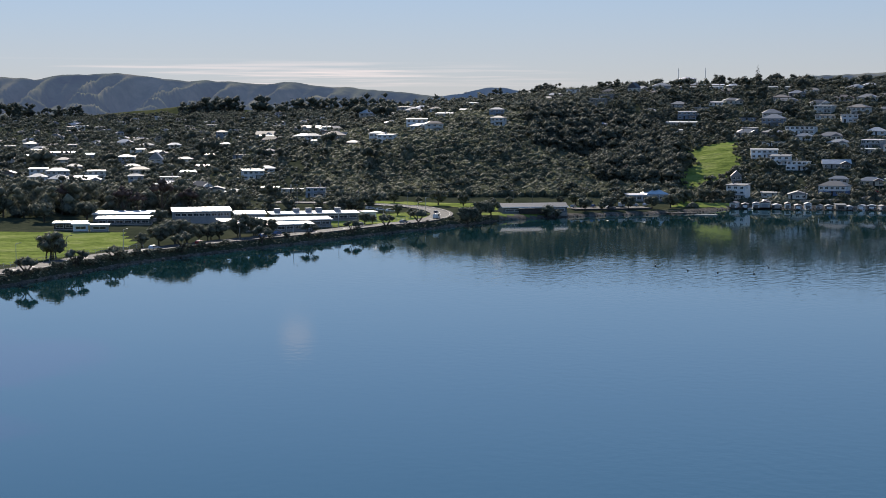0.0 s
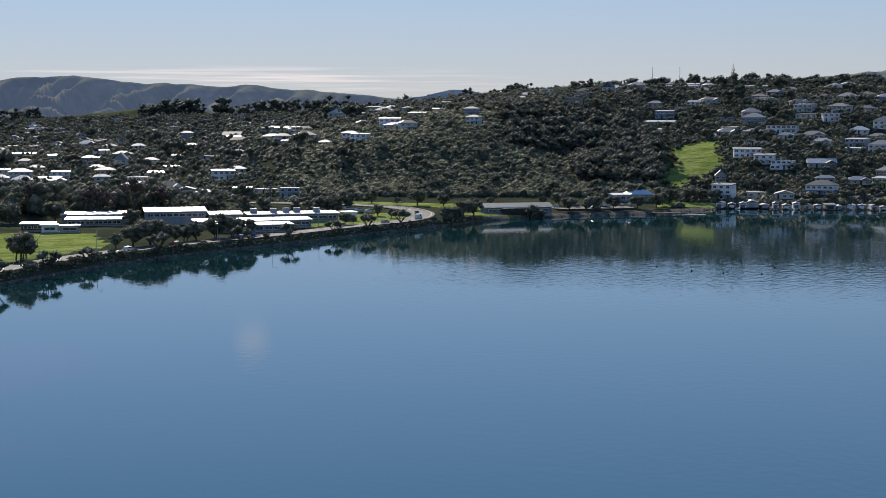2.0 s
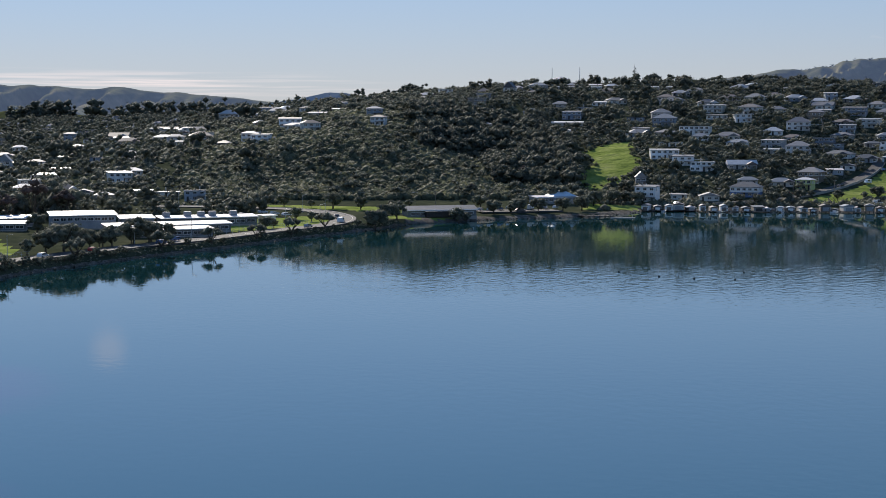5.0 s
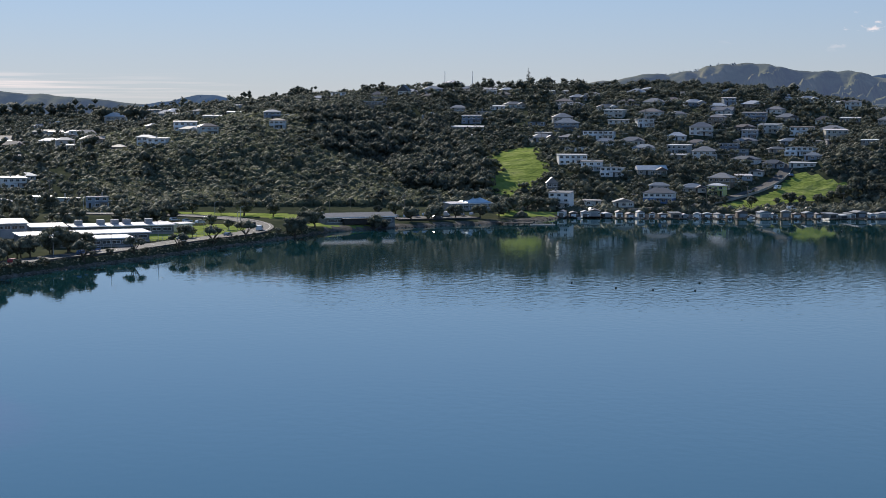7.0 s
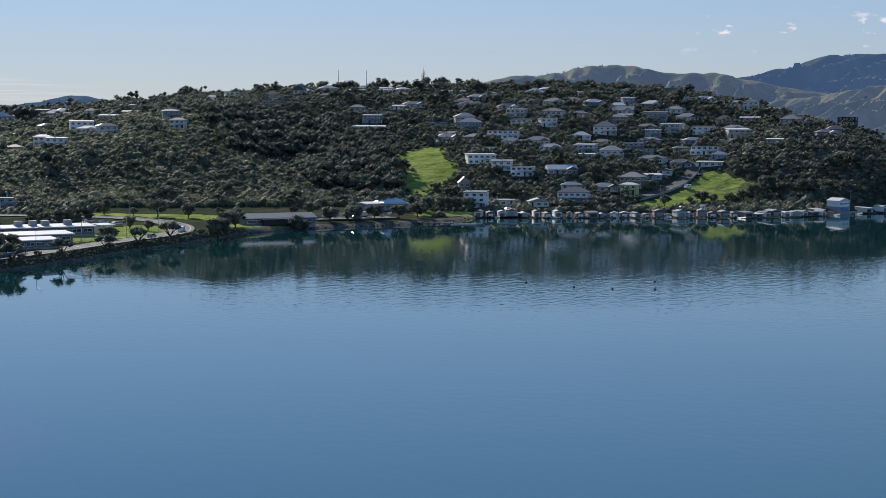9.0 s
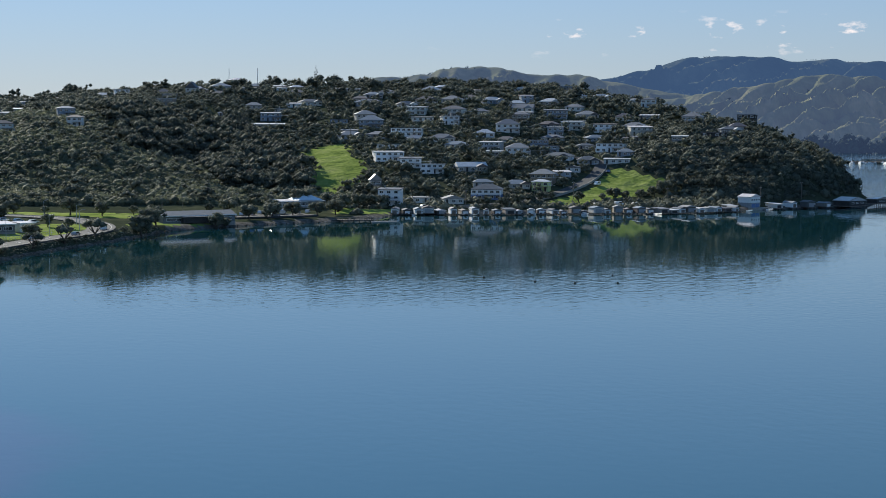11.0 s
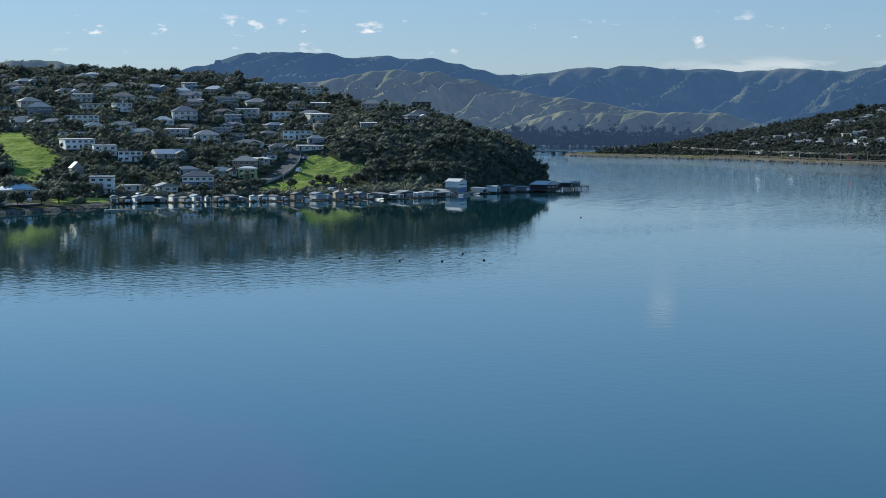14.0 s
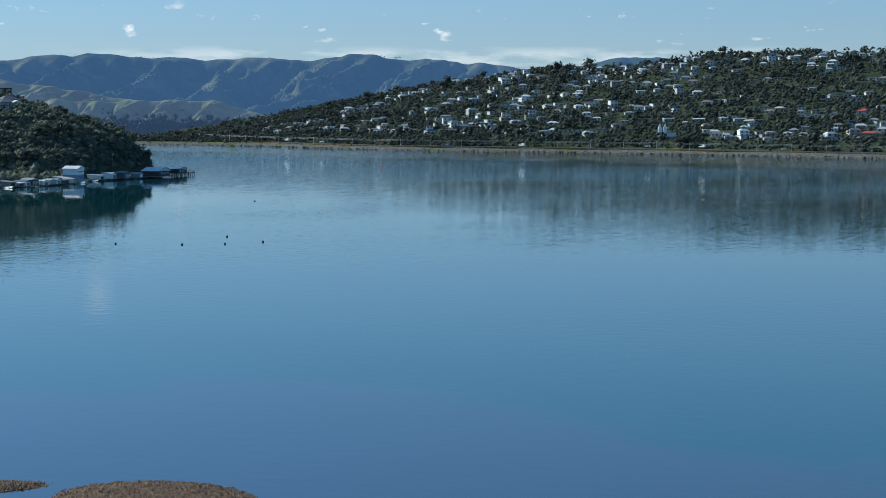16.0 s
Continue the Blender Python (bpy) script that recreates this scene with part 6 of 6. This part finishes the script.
def lamp_post(h, label):
    b = empty("street_lamp", label, "street lamp", "street lamps")
    part("pole", rod(bmesh.new(), (0, 0, -0.3), (0, 0, h), 0.1, 0.06, 8), M_STEEL, b)
    part("arm", rod(bmesh.new(), (0, 0, h - 0.05), (1.3, 0, h + 0.25), 0.05, 0.04, 6), M_STEEL, b)
    part("lantern", boxed(1.1, 1.75, -0.12, 0.12, h + 0.18, h + 0.3, bevel=0.03), M_GREY, b)
    return b


def power_pole(h, label):
    b = empty("power_pole", label, "power pole", "power poles")
    part("pole", rod(bmesh.new(), (0, 0, -0.5), (0, 0, h), 0.13, 0.09, 8), M_TIMBER, b)
    part("crossarm", boxed(-0.9, 0.9, -0.06, 0.06, h - 0.6, h - 0.48), M_TIMBER, b)
    for k in (-0.8, -0.3, 0.3, 0.8):
        part("insulator", rod(bmesh.new(), (k, 0, h - 0.48), (k, 0, h - 0.3), 0.05, 0.03), M_WHITE, b)
    return b


lamp = lamp_post(6.0, "slim galvanised street lamp beside the road")
pole = power_pole(7.2, "timber power pole with a crossarm")
p, t = path_points(ROAD, 26.0)
first = True
for (x, y), (tx, ty) in list(zip(p, t))[5:]:
    px, py = x - ty * 5.4, y + tx * 5.4
    m = pose(px, py, ground_at(px, py), 0, 0, math.degrees(math.atan2(-tx, ty)))
    if first:
        lamp.matrix_basis, first = m, False
    else:
        copy_thing(lamp, m)
POLES = [(28, 690), (36, 694), (58, 706), (72, 712), (-96, 706), (-60, 704), (204, 738), (186, 736), (152, 724), (240, 726), (277, 716), (300, 722), (179, 860), (240, 862), (212, 900), (263, 872), (150, 865), (90, 930), (-72, 760), (-140, 780), (-160, 870), (-130, 960), (-220, 1000)]
for i, (x, y) in enumerate(POLES):
    m = pose(x, y, ground_at(x, y), 0, 0, 20)
    if i == 0:
        pole.matrix_basis = m
    else:
        copy_thing(pole, m)
# wires between the poles of the flat
wires = empty("power_lines", "thin dark power lines strung between the poles", "cable")
for a, b in ((0, 1), (1, 2), (2, 3), (4, 5), (5, 0)):
    (x0, y0), (x1, y1) = POLES[a], POLES[b]
    sag = [(x0 + (x1 - x0) * u, y0 + (y1 - y0) * u, ground_at(x0, y0) * (1 - u) + ground_at(x1, y1) * u + 6.9 - 1.6 * u * (1 - u)) for u in (i / 6 for i in range(7))]
    part("wire", tube(sag, 0.025), M_TYRE, wires)

# ---- reservoir and masts on the hilltop -------------------------------------
tank = empty("reservoir", "round concrete water reservoir with a shallow domed roof", "reservoir")
part("drum", rod(bmesh.new(), (0, 0, -2), (0, 0, 3.4), 6.2, 6.2, 32), M_CONCRETE, tank)
bm = bmesh.new()
bmesh.ops.create_cone(bm, cap_ends=True, segments=32, radius1=6.6, radius2=0.4, depth=1.5, matrix=Matrix.Translation((0, 0, 4.15)))
part("dome", bm, M_WHITE_ROOF, tank)
for i in range(16):
    a = i * math.tau / 16
    part("parapet", boxed(-0.25, 0.25, -0.05, 0.05, 0, 0.5), M_GREY, tank).matrix_basis = pose(6.25 * math.cos(a), 6.25 * math.sin(a), 3.4, 0, 0, math.degrees(a) + 90)
tank.matrix_basis = pose(155, 1104, 54.5)
for x, y, h in ((149, 1098, 11.5), (166, 1098, 11.0)):
    mast = empty("antenna_mast", "slim steel antenna mast beside the reservoir", "mast", "antenna masts")
    part("pole", rod(bmesh.new(), (0, 0, -1), (0, 0, h), 0.22, 0.1, 8), M_STEEL, mast)
    for k in range(3):
        part("antenna", boxed(-0.15, 0.15, -0.5, -0.3, h * 0.6 + k * 1.2, h * 0.6 + k * 1.2 + 0.9), M_WHITE, mast)
    mast.matrix_basis = pose(x, y, ground_at(x, y))
# ---- trees one can count ----------------------------------------------------
def round_tree(seed, h, r, label, trunks=1, mat=None, open_crown=False, category="tree", group="shore trees"):
    """A spreading tree: forked trunk, limbs, and a domed crown of many leafy lumps."""
    rr, rd = np.random.RandomState(seed), random.Random(seed)
    t = empty("tree", label, category, group)
    bm = bmesh.new()
    fork = h * 0.22
    for k in range(trunks):
        ox, oy = (0, 0) if trunks == 1 else (rd.uniform(-r * 0.5, r * 0.5), rd.uniform(-r * 0.25, r * 0.25))
        rod(bm, (ox, oy, -0.4), (ox * 0.9, oy * 0.9, fork), 0.2 + h * 0.012, 0.16, 7)
        for j in range(5):
            a = rd.uniform(0, math.tau)
            mid = (ox * 0.9 + math.cos(a) * r * 0.35, oy * 0.9 + math.sin(a) * r * 0.35, fork + h * 0.22)
            rod(bm, (ox * 0.9, oy * 0.9, fork - 0.1), mid, 0.13, 0.09, 5)
            rod(bm, mid, (mid[0] + math.cos(a) * r * 0.4, mid[1] + math.sin(a) * r * 0.4, h * 0.78), 0.09, 0.03, 5)
    part("trunk", bm, M_BARK, t)
    n = (34 if h > 3 else 14) if not open_crown else 16
    d = rr.normal(0, 1, (n, 3))
    d /= np.linalg.norm(d, axis=1, keepdims=True)
    q = rr.uniform(0.45, 0.8, (n, 1))
    c = d * q * np.array([r, r, h * 0.42]) + np.array([0, 0, h * 0.56])
    if open_crown:
        c[:, 2] = h * 0.62 + np.abs(c[:, 2] - h * 0.56) * 0.6
    v, f = clumps(rr, c, rr.uniform(0.24, 0.38, n) * r, 0.85, 60 if not open_crown else 40, 0.13, 0.15)
    crown = mesh_object("crown", v, f, [mat or M_TREE], t, smooth=True)
    return t


def conifer(seed, h, r, label, category="tree", name="pine_tree", group="pines", tiers=11, gaps=0.0):
    rr, rd = np.random.RandomState(seed), random.Random(seed)
    t = empty(name, label, category, group)
    part("trunk", rod(bmesh.new(), (0, 0, -0.5), (0, 0, h), 0.18 + h * 0.01, 0.04, 7), M_BARK, t)
    c, rad = [], []
    for k in range(tiers):
        u = k / (tiers - 1)
        z, reach = h * (0.2 + 0.78 * u), r * (1 - u) ** 0.8 + 0.15
        for j in range(max(3, int(9 * (1 - u)))):
            a = rd.uniform(0, math.tau)
            c.append((math.cos(a) * reach * 0.62, math.sin(a) * reach * 0.62, z + rd.uniform(-0.2, 0.2)))
            rad.append(reach * 0.42 * rd.uniform(0.8, 1.2) * (1 - gaps) + 0.1)
    v, f = clumps(rr, c, rad, 0.42 if gaps else 0.6, 24, 0.25, 0.2)
    mesh_object("crown", v, f, [M_PINE], t, smooth=True)
    return t


used = set()


def plant(template, x, y, scale=1.0, turn=0.0, z=None):
    m = pose(x, y, ground_at(x, y) if z is None else z, 0, 0, turn) @ Matrix.Scale(scale, 4)
    if template.name in used:
        return copy_thing(template, m)
    used.add(template.name)
    template.matrix_basis = m
    return template


grow = random.Random(21)
T_DOME = round_tree(1, 8.0, 4.7, "large round-domed evergreen tree with several trunks on the field edge", 5)
T_ROUND = [round_tree(2 + i, 5.2, 2.9, "dark round-crowned evergreen tree beside the shore road") for i in range(3)]
T_OPEN = round_tree(7, 4.4, 2.8, "open-crowned wind-shaped tree by the seawall", open_crown=True)
T_SHRUB = [round_tree(9 + i, 2.0, 1.5, "low dark shrub on the seawall bank", category="shrub", group="bank shrubs") for i in range(2)]
T_BARE = round_tree(12, 7.5, 2.6, "leafless brown winter tree behind the field", mat=M_BARE, open_crown=True, group="winter trees")
plant(T_DOME, -107, 470)
SHORE_TREES = [(-89, 508, 0.95), (-85, 514, 1.5), (-80, 519, 1.25), (-95, 578, 1.3), (-74, 528, 1.35), (-70, 530, 1.15), (-66, 529, 1.15), (-61, 530, 0.95), (-78, 524, 1.2),
               (-137, 592, 1.15), (-124, 600, 1.35), (-63, 582, 0.7), (-38, 570, 0.55), (-26, 599, 0.7), (-21, 601, 0.75), (-12, 632, 0.8), (-17, 640, 0.7),
               (-58, 539, 1.2), (-54, 544, 1.1), (-65, 544, 1.2), (-60, 551, 1.0), (-50, 550, 0.9), (9, 627, 1.2), (12, 634, 1.1), (14, 642, 1.2), (18, 650, 1.05), (-20, 702, 1.0), (-10, 700, 0.8), (-2, 696, 1.0), (-28, 664, 1.3), (-34, 672, 1.2), (-36, 656, 1.0), (8, 692, 0.9),
               (44, 664, 0.9), (40, 661, 0.95), (56, 681, 0.95), (63, 684, 1.0), (66, 687, 0.9), (74, 690, 1.05), (84, 694, 1.0), (92, 698, 1.1), (96, 708, 1.2), (100, 716, 1.2), (70, 704, 0.9),
               (104, 724, 0.9), (110, 727, 0.9), (116, 729, 0.9), (121, 731, 0.9), (98, 726, 1.1), (88, 728, 1.2), (76, 730, 1.2), (48, 706, 0.8), (54, 703, 0.9), (20, 700, 0.9), (27, 704, 0.9),
               (203, 731, 1.25), (168, 724, 0.8), (174, 725, 0.9), (181, 729, 0.85), (188, 733, 0.8), (194, 737, 0.75), (160, 723, 0.8), (216, 736, 0.8), (222, 738, 0.85), (228, 740, 0.7), (236, 742, 0.75), (244, 745, 0.9), (250, 748, 1.0), (258, 752, 1.1), (262, 744, 1.1), (268, 738, 1.1)]
for x, y, s in SHORE_TREES:
    x, y = clear_the_road(x, y)
    plant(grow.choice(T_ROUND), x, y, s * grow.uniform(0.82, 1.04), grow.uniform(0, 360))
for x, y, s in ((-99, 459, 1.1), (-46, 539, 1.05), (-33, 557, 0.95), (-17, 577, 0.9), (-8, 594, 1.05), (2, 610, 1.1), (-91, 478, 0.8), (-70, 508, 1.1), (-111, 436, 1.0)):
    x, y, _ = beside_road(y - 3, -6.6)
    plant(T_OPEN, x, y, s * 1.08, grow.uniform(0, 360))
sp, st = path_points(SHORE[WALL_FROM + 1:WALL_TO], 1.9)
for (x, y), (tx, ty) in zip(sp, st):
    if grow.random() < (0.95 if y < 520 else 0.3):
        k = grow.uniform(1.4, 3.3)
        plant(grow.choice(T_SHRUB), x - ty * k, y + tx * k, grow.uniform(0.55, 1.25) if y < 520 else grow.uniform(0.5, 1.1), grow.uniform(0, 360))
for x, y, s in ((-108, 612, 1.4), (-100, 614, 1.5), (-114, 616, 1.2), (-92, 622, 1.1), (84, 790, 0.7), (88, 797, 0.6), (-138, 625, 1.2)):
    plant(T_BARE, x, y, s, grow.uniform(0, 360))

T_PINE = [conifer(31 + i, 9.0, 3.2, "tall dark pine on the ridge") for i in range(2)]
T_NORFOLK = conifer(40, 12.0, 2.4, "tall tiered norfolk pine standing above the roofs", name="norfolk_pine", group="", tiers=13, gaps=0.35)
plant(T_NORFOLK, 195, 1075, 1.05)
for x, y, s in ((66, 908, 0.62), (71, 912, 0.7), (98, 1090, 0.9), (103, 1094, 0.85), (37, 990, 0.8), (42, 988, 0.9), (176, 1091, 0.8), (340, 822, 0.5)):
    plant(grow.choice(T_PINE), x, y, s, grow.uniform(0, 360))
sp, st = path_points(SHORE[WALL_FROM:WALL_TO], 0.55)
k = np.random.RandomState(23).uniform(1.0, 3.3, len(sp))
q = sp + np.stack([-st[:, 1], st[:, 0]], 1) * k[:, None]
size = np.random.RandomState(24).uniform(0.25, 0.6, len(sp))
v, f = clumps(np.random.RandomState(25), np.column_stack([q, near_ground(q[:, 0], q[:, 1]) + 0.1]), size, 0.8, 14)
tagged(mesh_object("bank_scrub", v, f, [M_TREE], smooth=True), "low dark scrub covering the seawall bank", "bush", kind="stuff")
# ---- across the water ---------------------------------------------------
rail_pole = empty("rail_mast", "thin steel railway mast on the causeway", "mast", "railway masts")
part("pole", rod(bmesh.new(), (0, 0, -0.5), (0, 0, 5.6), 0.12, 0.09, 6), M_STEEL, rail_pole)
part("arm", boxed(-0.05, 2.2, -0.05, 0.05, 4.9, 5.0), M_STEEL, rail_pole)
EDGE = [(848, 1190), (818, 1085), (790, 990), (782, 940), (794, 880), (812, 790), (818, 700), (812, 590), (802, 450)]
rp, rt = path_points(EDGE, 24.0)
tips = []
for i, ((x, y), (tx, ty)) in enumerate(zip(rp, rt)):
    m = pose(x, y, ground_at(x, y), 0, 0, 180)
    tips.append((x - 2.0, y, ground_at(x, y) + 4.95))
    if i == 0:
        rail_pole.matrix_basis = m
    else:
        copy_thing(rail_pole, m)
catenary = empty("overhead_wire", "thin overhead wire along the railway", "cable")
for k in (0, 0.7):
    part("wire", tube([(x, y, z - k) for x, y, z in tips], 0.04), M_STEEL, catenary)


def far_ribbon(name, off0, off1, lift, mat, label, category):
    p, t = path_points(EDGE, 12.0)
    n = np.stack([t[:, 1], -t[:, 0]], 1)
    z = far_ground(p[:, 0], p[:, 1])
    z = np.full(len(p), float(np.median(z))) + lift
    a, b = p - n * off0, p - n * off1
    k = len(p)
    v = np.concatenate([np.column_stack([a, z]), np.column_stack([b, z]), np.column_stack([a, z - 2]), np.column_stack([b, z - 2])])
    i = np.arange(k - 1)
    f = np.concatenate([np.stack([i, i + 1, i + k + 1, i + k], 1), np.stack([i, i + 1, i + 2 * k + 1, i + 2 * k], 1), np.stack([i + k, i + k + 1, i + 3 * k + 1, i + 3 * k], 1)])
    return tagged(mesh_object(name, v, f, [mat]), label, category, kind="structure")


far_ribbon("railway", -2.0, 3.0, 0.5, M_GRAVEL, "stone-ballasted railway causeway", "railway")
far_ribbon("motorway", 6.0, 14.0, 0.6, M_ASPHALT, "grey motorway behind the railway", "road")
for i, (x, y) in enumerate(((795, 960), (800, 905), (812, 850), (822, 800), (829, 760), (831, 720), (827, 660), (812, 1030), (830, 1080))):
    copy_thing(cars[i % 3], pose(x + 1.0, y, ground_at(x, y) + 0.9, 0, 0, 85) @ Matrix.Scale(1.15, 4))

church = empty("church", "small white church with twin pointed towers", "church")
part("nave", boxed(-3, 9, -2.5, 6, 0, 3.2), M_WHITE, church)
part("nave_roof", boxed(-3.2, 9.2, -2.7, 6.2, 3.2, 3.5), M_ROOF, church)
for sx in (-2.4, 1.2):
    tw = part("tower", boxed(-1.2, 1.2, -1.2, 1.2, 0, 6.0, bevel=0.05), M_WHITE, church)
    tw.location = (sx, -2.6, 0)
    bm = bmesh.new()
    bmesh.ops.create_cone(bm, cap_ends=True, segments=4, radius1=1.75, radius2=0.05, depth=3.6, matrix=Matrix.Translation((0, 0, 7.8)) @ Matrix.Rotation(radians(45), 4, "Z"))
    part("spire", bm, M_WHITE, tw)
church.matrix_basis = pose(859, 764, ground_at(859, 764), 0, 0, -55)

bridge = empty("bridge", "long low concrete road bridge over the channel", "bridge")
B0, B1 = Vector((758, 1352, 0)), Vector((800, 1268, 0))
run = B1 - B0
length = run.length
part("deck", boxed(0, length, -3.5, 3.5, 2.7, 3.4, bevel=0.1), M_CONCRETE, bridge)
for s in (-1, 1):
    part("parapet", boxed(0, length, s * 3.4 - 0.15, s * 3.4 + 0.15, 3.4, 3.9), M_CONCRETE, bridge)
for i in range(10):
    pr = part("pier", boxed(-0.7, 0.7, -3, 3, -1.5, 2.7, bevel=0.15), M_CONCRETE, bridge)
    pr.location = (length * (i + 0.5) / 10, 0, 0)
bridge.matrix_basis = pose(B0.x, B0.y, -0.6, 0, 0, math.degrees(math.atan2(run.y, run.x)))

# causeway rocks and driftwood-pale stones; scrub along the rail line
stones = []
rk = np.random.RandomState(3)
fp, ft = path_points(FAR_SHORE[1:12], 1.6)
c = np.column_stack([fp + rk.normal(0, 1.2, fp.shape), rk.uniform(0.0, 0.7, len(fp))])
v, f = clumps(rk, c, rk.uniform(0.4, 1.1, len(c)), 0.7, 1, 0.05, 0.25)
tagged(mesh_object("causeway_rocks", v, f, [M_ROCK]), "pale and dark rocks edging the causeway", "rocks", kind="stuff")
sel = rk.uniform(0, 1, len(fp)) < 0.4
c = np.column_stack([fp[sel] + np.array([8.0, 0.0]) + rk.normal(0, 2.5, (sel.sum(), 2)), np.full(sel.sum(), 2.6)])
v, f = clumps(rk, c, rk.uniform(0.5, 1.3, len(c)), 0.8, 14)
tagged(mesh_object("causeway_scrub", v, f, [M_TREE]), "low scrub along the railway causeway", "bush", kind="stuff")

# low mole with the marina behind the bridge
mole = bmesh.new()
box(mole, 0, 230, -6, 6, -1.5, 1.6, bevel=0.8)
mole = part("mole", mole, M_ROCK)
mole.matrix_basis = pose(600, 1432, 0, 0, 0, -32.5)
tagged(mole, "low rocky mole sheltering the marina", "mole", kind="structure")
c = np.column_stack([np.linspace(612, 790, 70), 1424 - (np.linspace(612, 790, 70) - 612) * 0.637 + rk.normal(0, 2, 70), np.full(70, 2.0)])
v, f = clumps(rk, c, rk.uniform(0.6, 1.6, 70), 0.8, 12)
tagged(mesh_object("mole_scrub", v, f, [M_TREE]), "low dark scrub on the marina mole", "bush", kind="stuff")

# masts and hulls of the distant marina
def yacht():
    b = empty("yacht", "small white moored yacht with a bare mast", "boat", "marina yachts")
    part("hull", prism(bmesh.new(), [(-3.2, 0.0), (2.6, 0.0), (3.8, 1.1), (-3.4, 1.1)], -1.0, 1.0), M_WHITE, b)
    part("cabin", boxed(-1.6, 1.2, -0.7, 0.7, 1.1, 1.8, bevel=0.1), M_WHITE, b)
    part("mast", rod(bmesh.new(), (0.3, 0, 1.1), (0.3, 0, 8.5), 0.08, 0.05), M_STEEL, b)
    return b


craft = yacht()
craft.matrix_basis = pose(742, 1330, -0.2, 0, 0, 20)
sail = random.Random(2)
for i in range(34):
    u = i / 34
    copy_thing(craft, pose(640 + 150 * u + sail.uniform(-5, 5), 1392 - 96 * u + sail.uniform(-16, 4), -0.2, 0, 0, sail.uniform(0, 360)))

# ---- near stones and shore rocks -----------------------------------------
sp, st = path_points(SHORE[WALL_FROM:WALL_TO], 0.7)
n = len(sp)
c = np.column_stack([sp + np.stack([-st[:, 1], st[:, 0]], 1) * rk.uniform(-0.9, 1.2, (n, 1)), rk.uniform(-0.05, 0.45, n)])
v, f = clumps(rk, c, rk.uniform(0.18, 0.55, n), 0.7, 1, 0.05, 0.28)
tagged(mesh_object("seawall_rocks", v, f, [M_ROCK]), "tumbled grey rocks along the waterline", "rocks", kind="stuff")
sp, st = path_points(SHORE[26:43], 1.1)
n = len(sp)
c = np.column_stack([sp + np.stack([-st[:, 1], st[:, 0]], 1) * rk.uniform(-0.6, 1.4, (n, 1)), rk.uniform(0.0, 0.5, n)])
v, f = clumps(rk, c, rk.uniform(0.2, 0.6, n), 0.7, 1, 0.05, 0.28)
tagged(mesh_object("point_rocks", v, f, [M_ROCK]), "dark rocks along the foot of the hill", "rocks", kind="stuff")


def spit(x, y):
    """The shell bank: two low humps with a pool between them."""
    along, side = (x + 113.5) * 0.7 + (y - 288.4) * 0.71, (x + 113.5) * 0.71 - (y - 288.4) * 0.7
    a = 0.52 - 0.4 * ((side / 6.7) ** 2 + ((along + 0.18 * side) / 6.3) ** 2)
    along, side = (x + 118.1) * 0.65 + (y - 302.5) * 0.76, (x + 118.1) * 0.76 - (y - 302.5) * 0.65
    b = 0.4 - 0.35 * ((side / 4.9) ** 2 + (along / 1.9) ** 2)
    return np.maximum(np.maximum(a, b), -0.6)


xs, ys = np.meshgrid(np.arange(-140, -104, 0.35), np.arange(270, 312, 0.35))
zs = spit(xs, ys) + rk.normal(0, 0.03, xs.shape)
ny, nx = xs.shape
i = (np.arange(ny - 1)[:, None] * nx + np.arange(nx - 1)[None]).ravel()
q = np.stack([i, i + 1, i + nx + 1, i + nx], 1)
v = np.stack([xs.ravel(), ys.ravel(), zs.ravel()], 1)
q = q[v[q, 2].max(1) > -0.3]
tagged(mesh_object("gravel_bank", v, q, [M_GRAVEL]), "low brown shell and gravel bank at the water's edge", "gravel", kind="structure")
m = 9000
px, py = rk.uniform(-134, -105, m), rk.uniform(276, 310, m)
pz = spit(px, py)
ok = pz > -0.04
c = np.column_stack([px[ok], py[ok], pz[ok] + 0.02])
r = rk.uniform(0.04, 0.13, len(c))
tet = np.array([(1, 0, -0.4), (-0.5, 0.87, -0.4), (-0.5, -0.87, -0.4), (0, 0, 0.7)])
v = (c[:, None] + (tet[None] + rk.normal(0, 0.25, (len(c), 4, 3))) * r[:, None, None]).reshape(-1, 3)
f = (np.array([(0, 1, 3), (1, 2, 3), (2, 0, 3), (0, 2, 1)])[None] + (np.arange(len(c)) * 4)[:, None, None]).reshape(-1, 3)
tagged(mesh_object("pebbles", v, f, [material("pebble_stone", [(0.07, 0.035, 0.018), (0.13, 0.07, 0.038), (0.28, 0.2, 0.13)], 2.0, 0.8, island=0.6)]), "scattered pebbles and shells on the bank", "pebbles", kind="stuff")
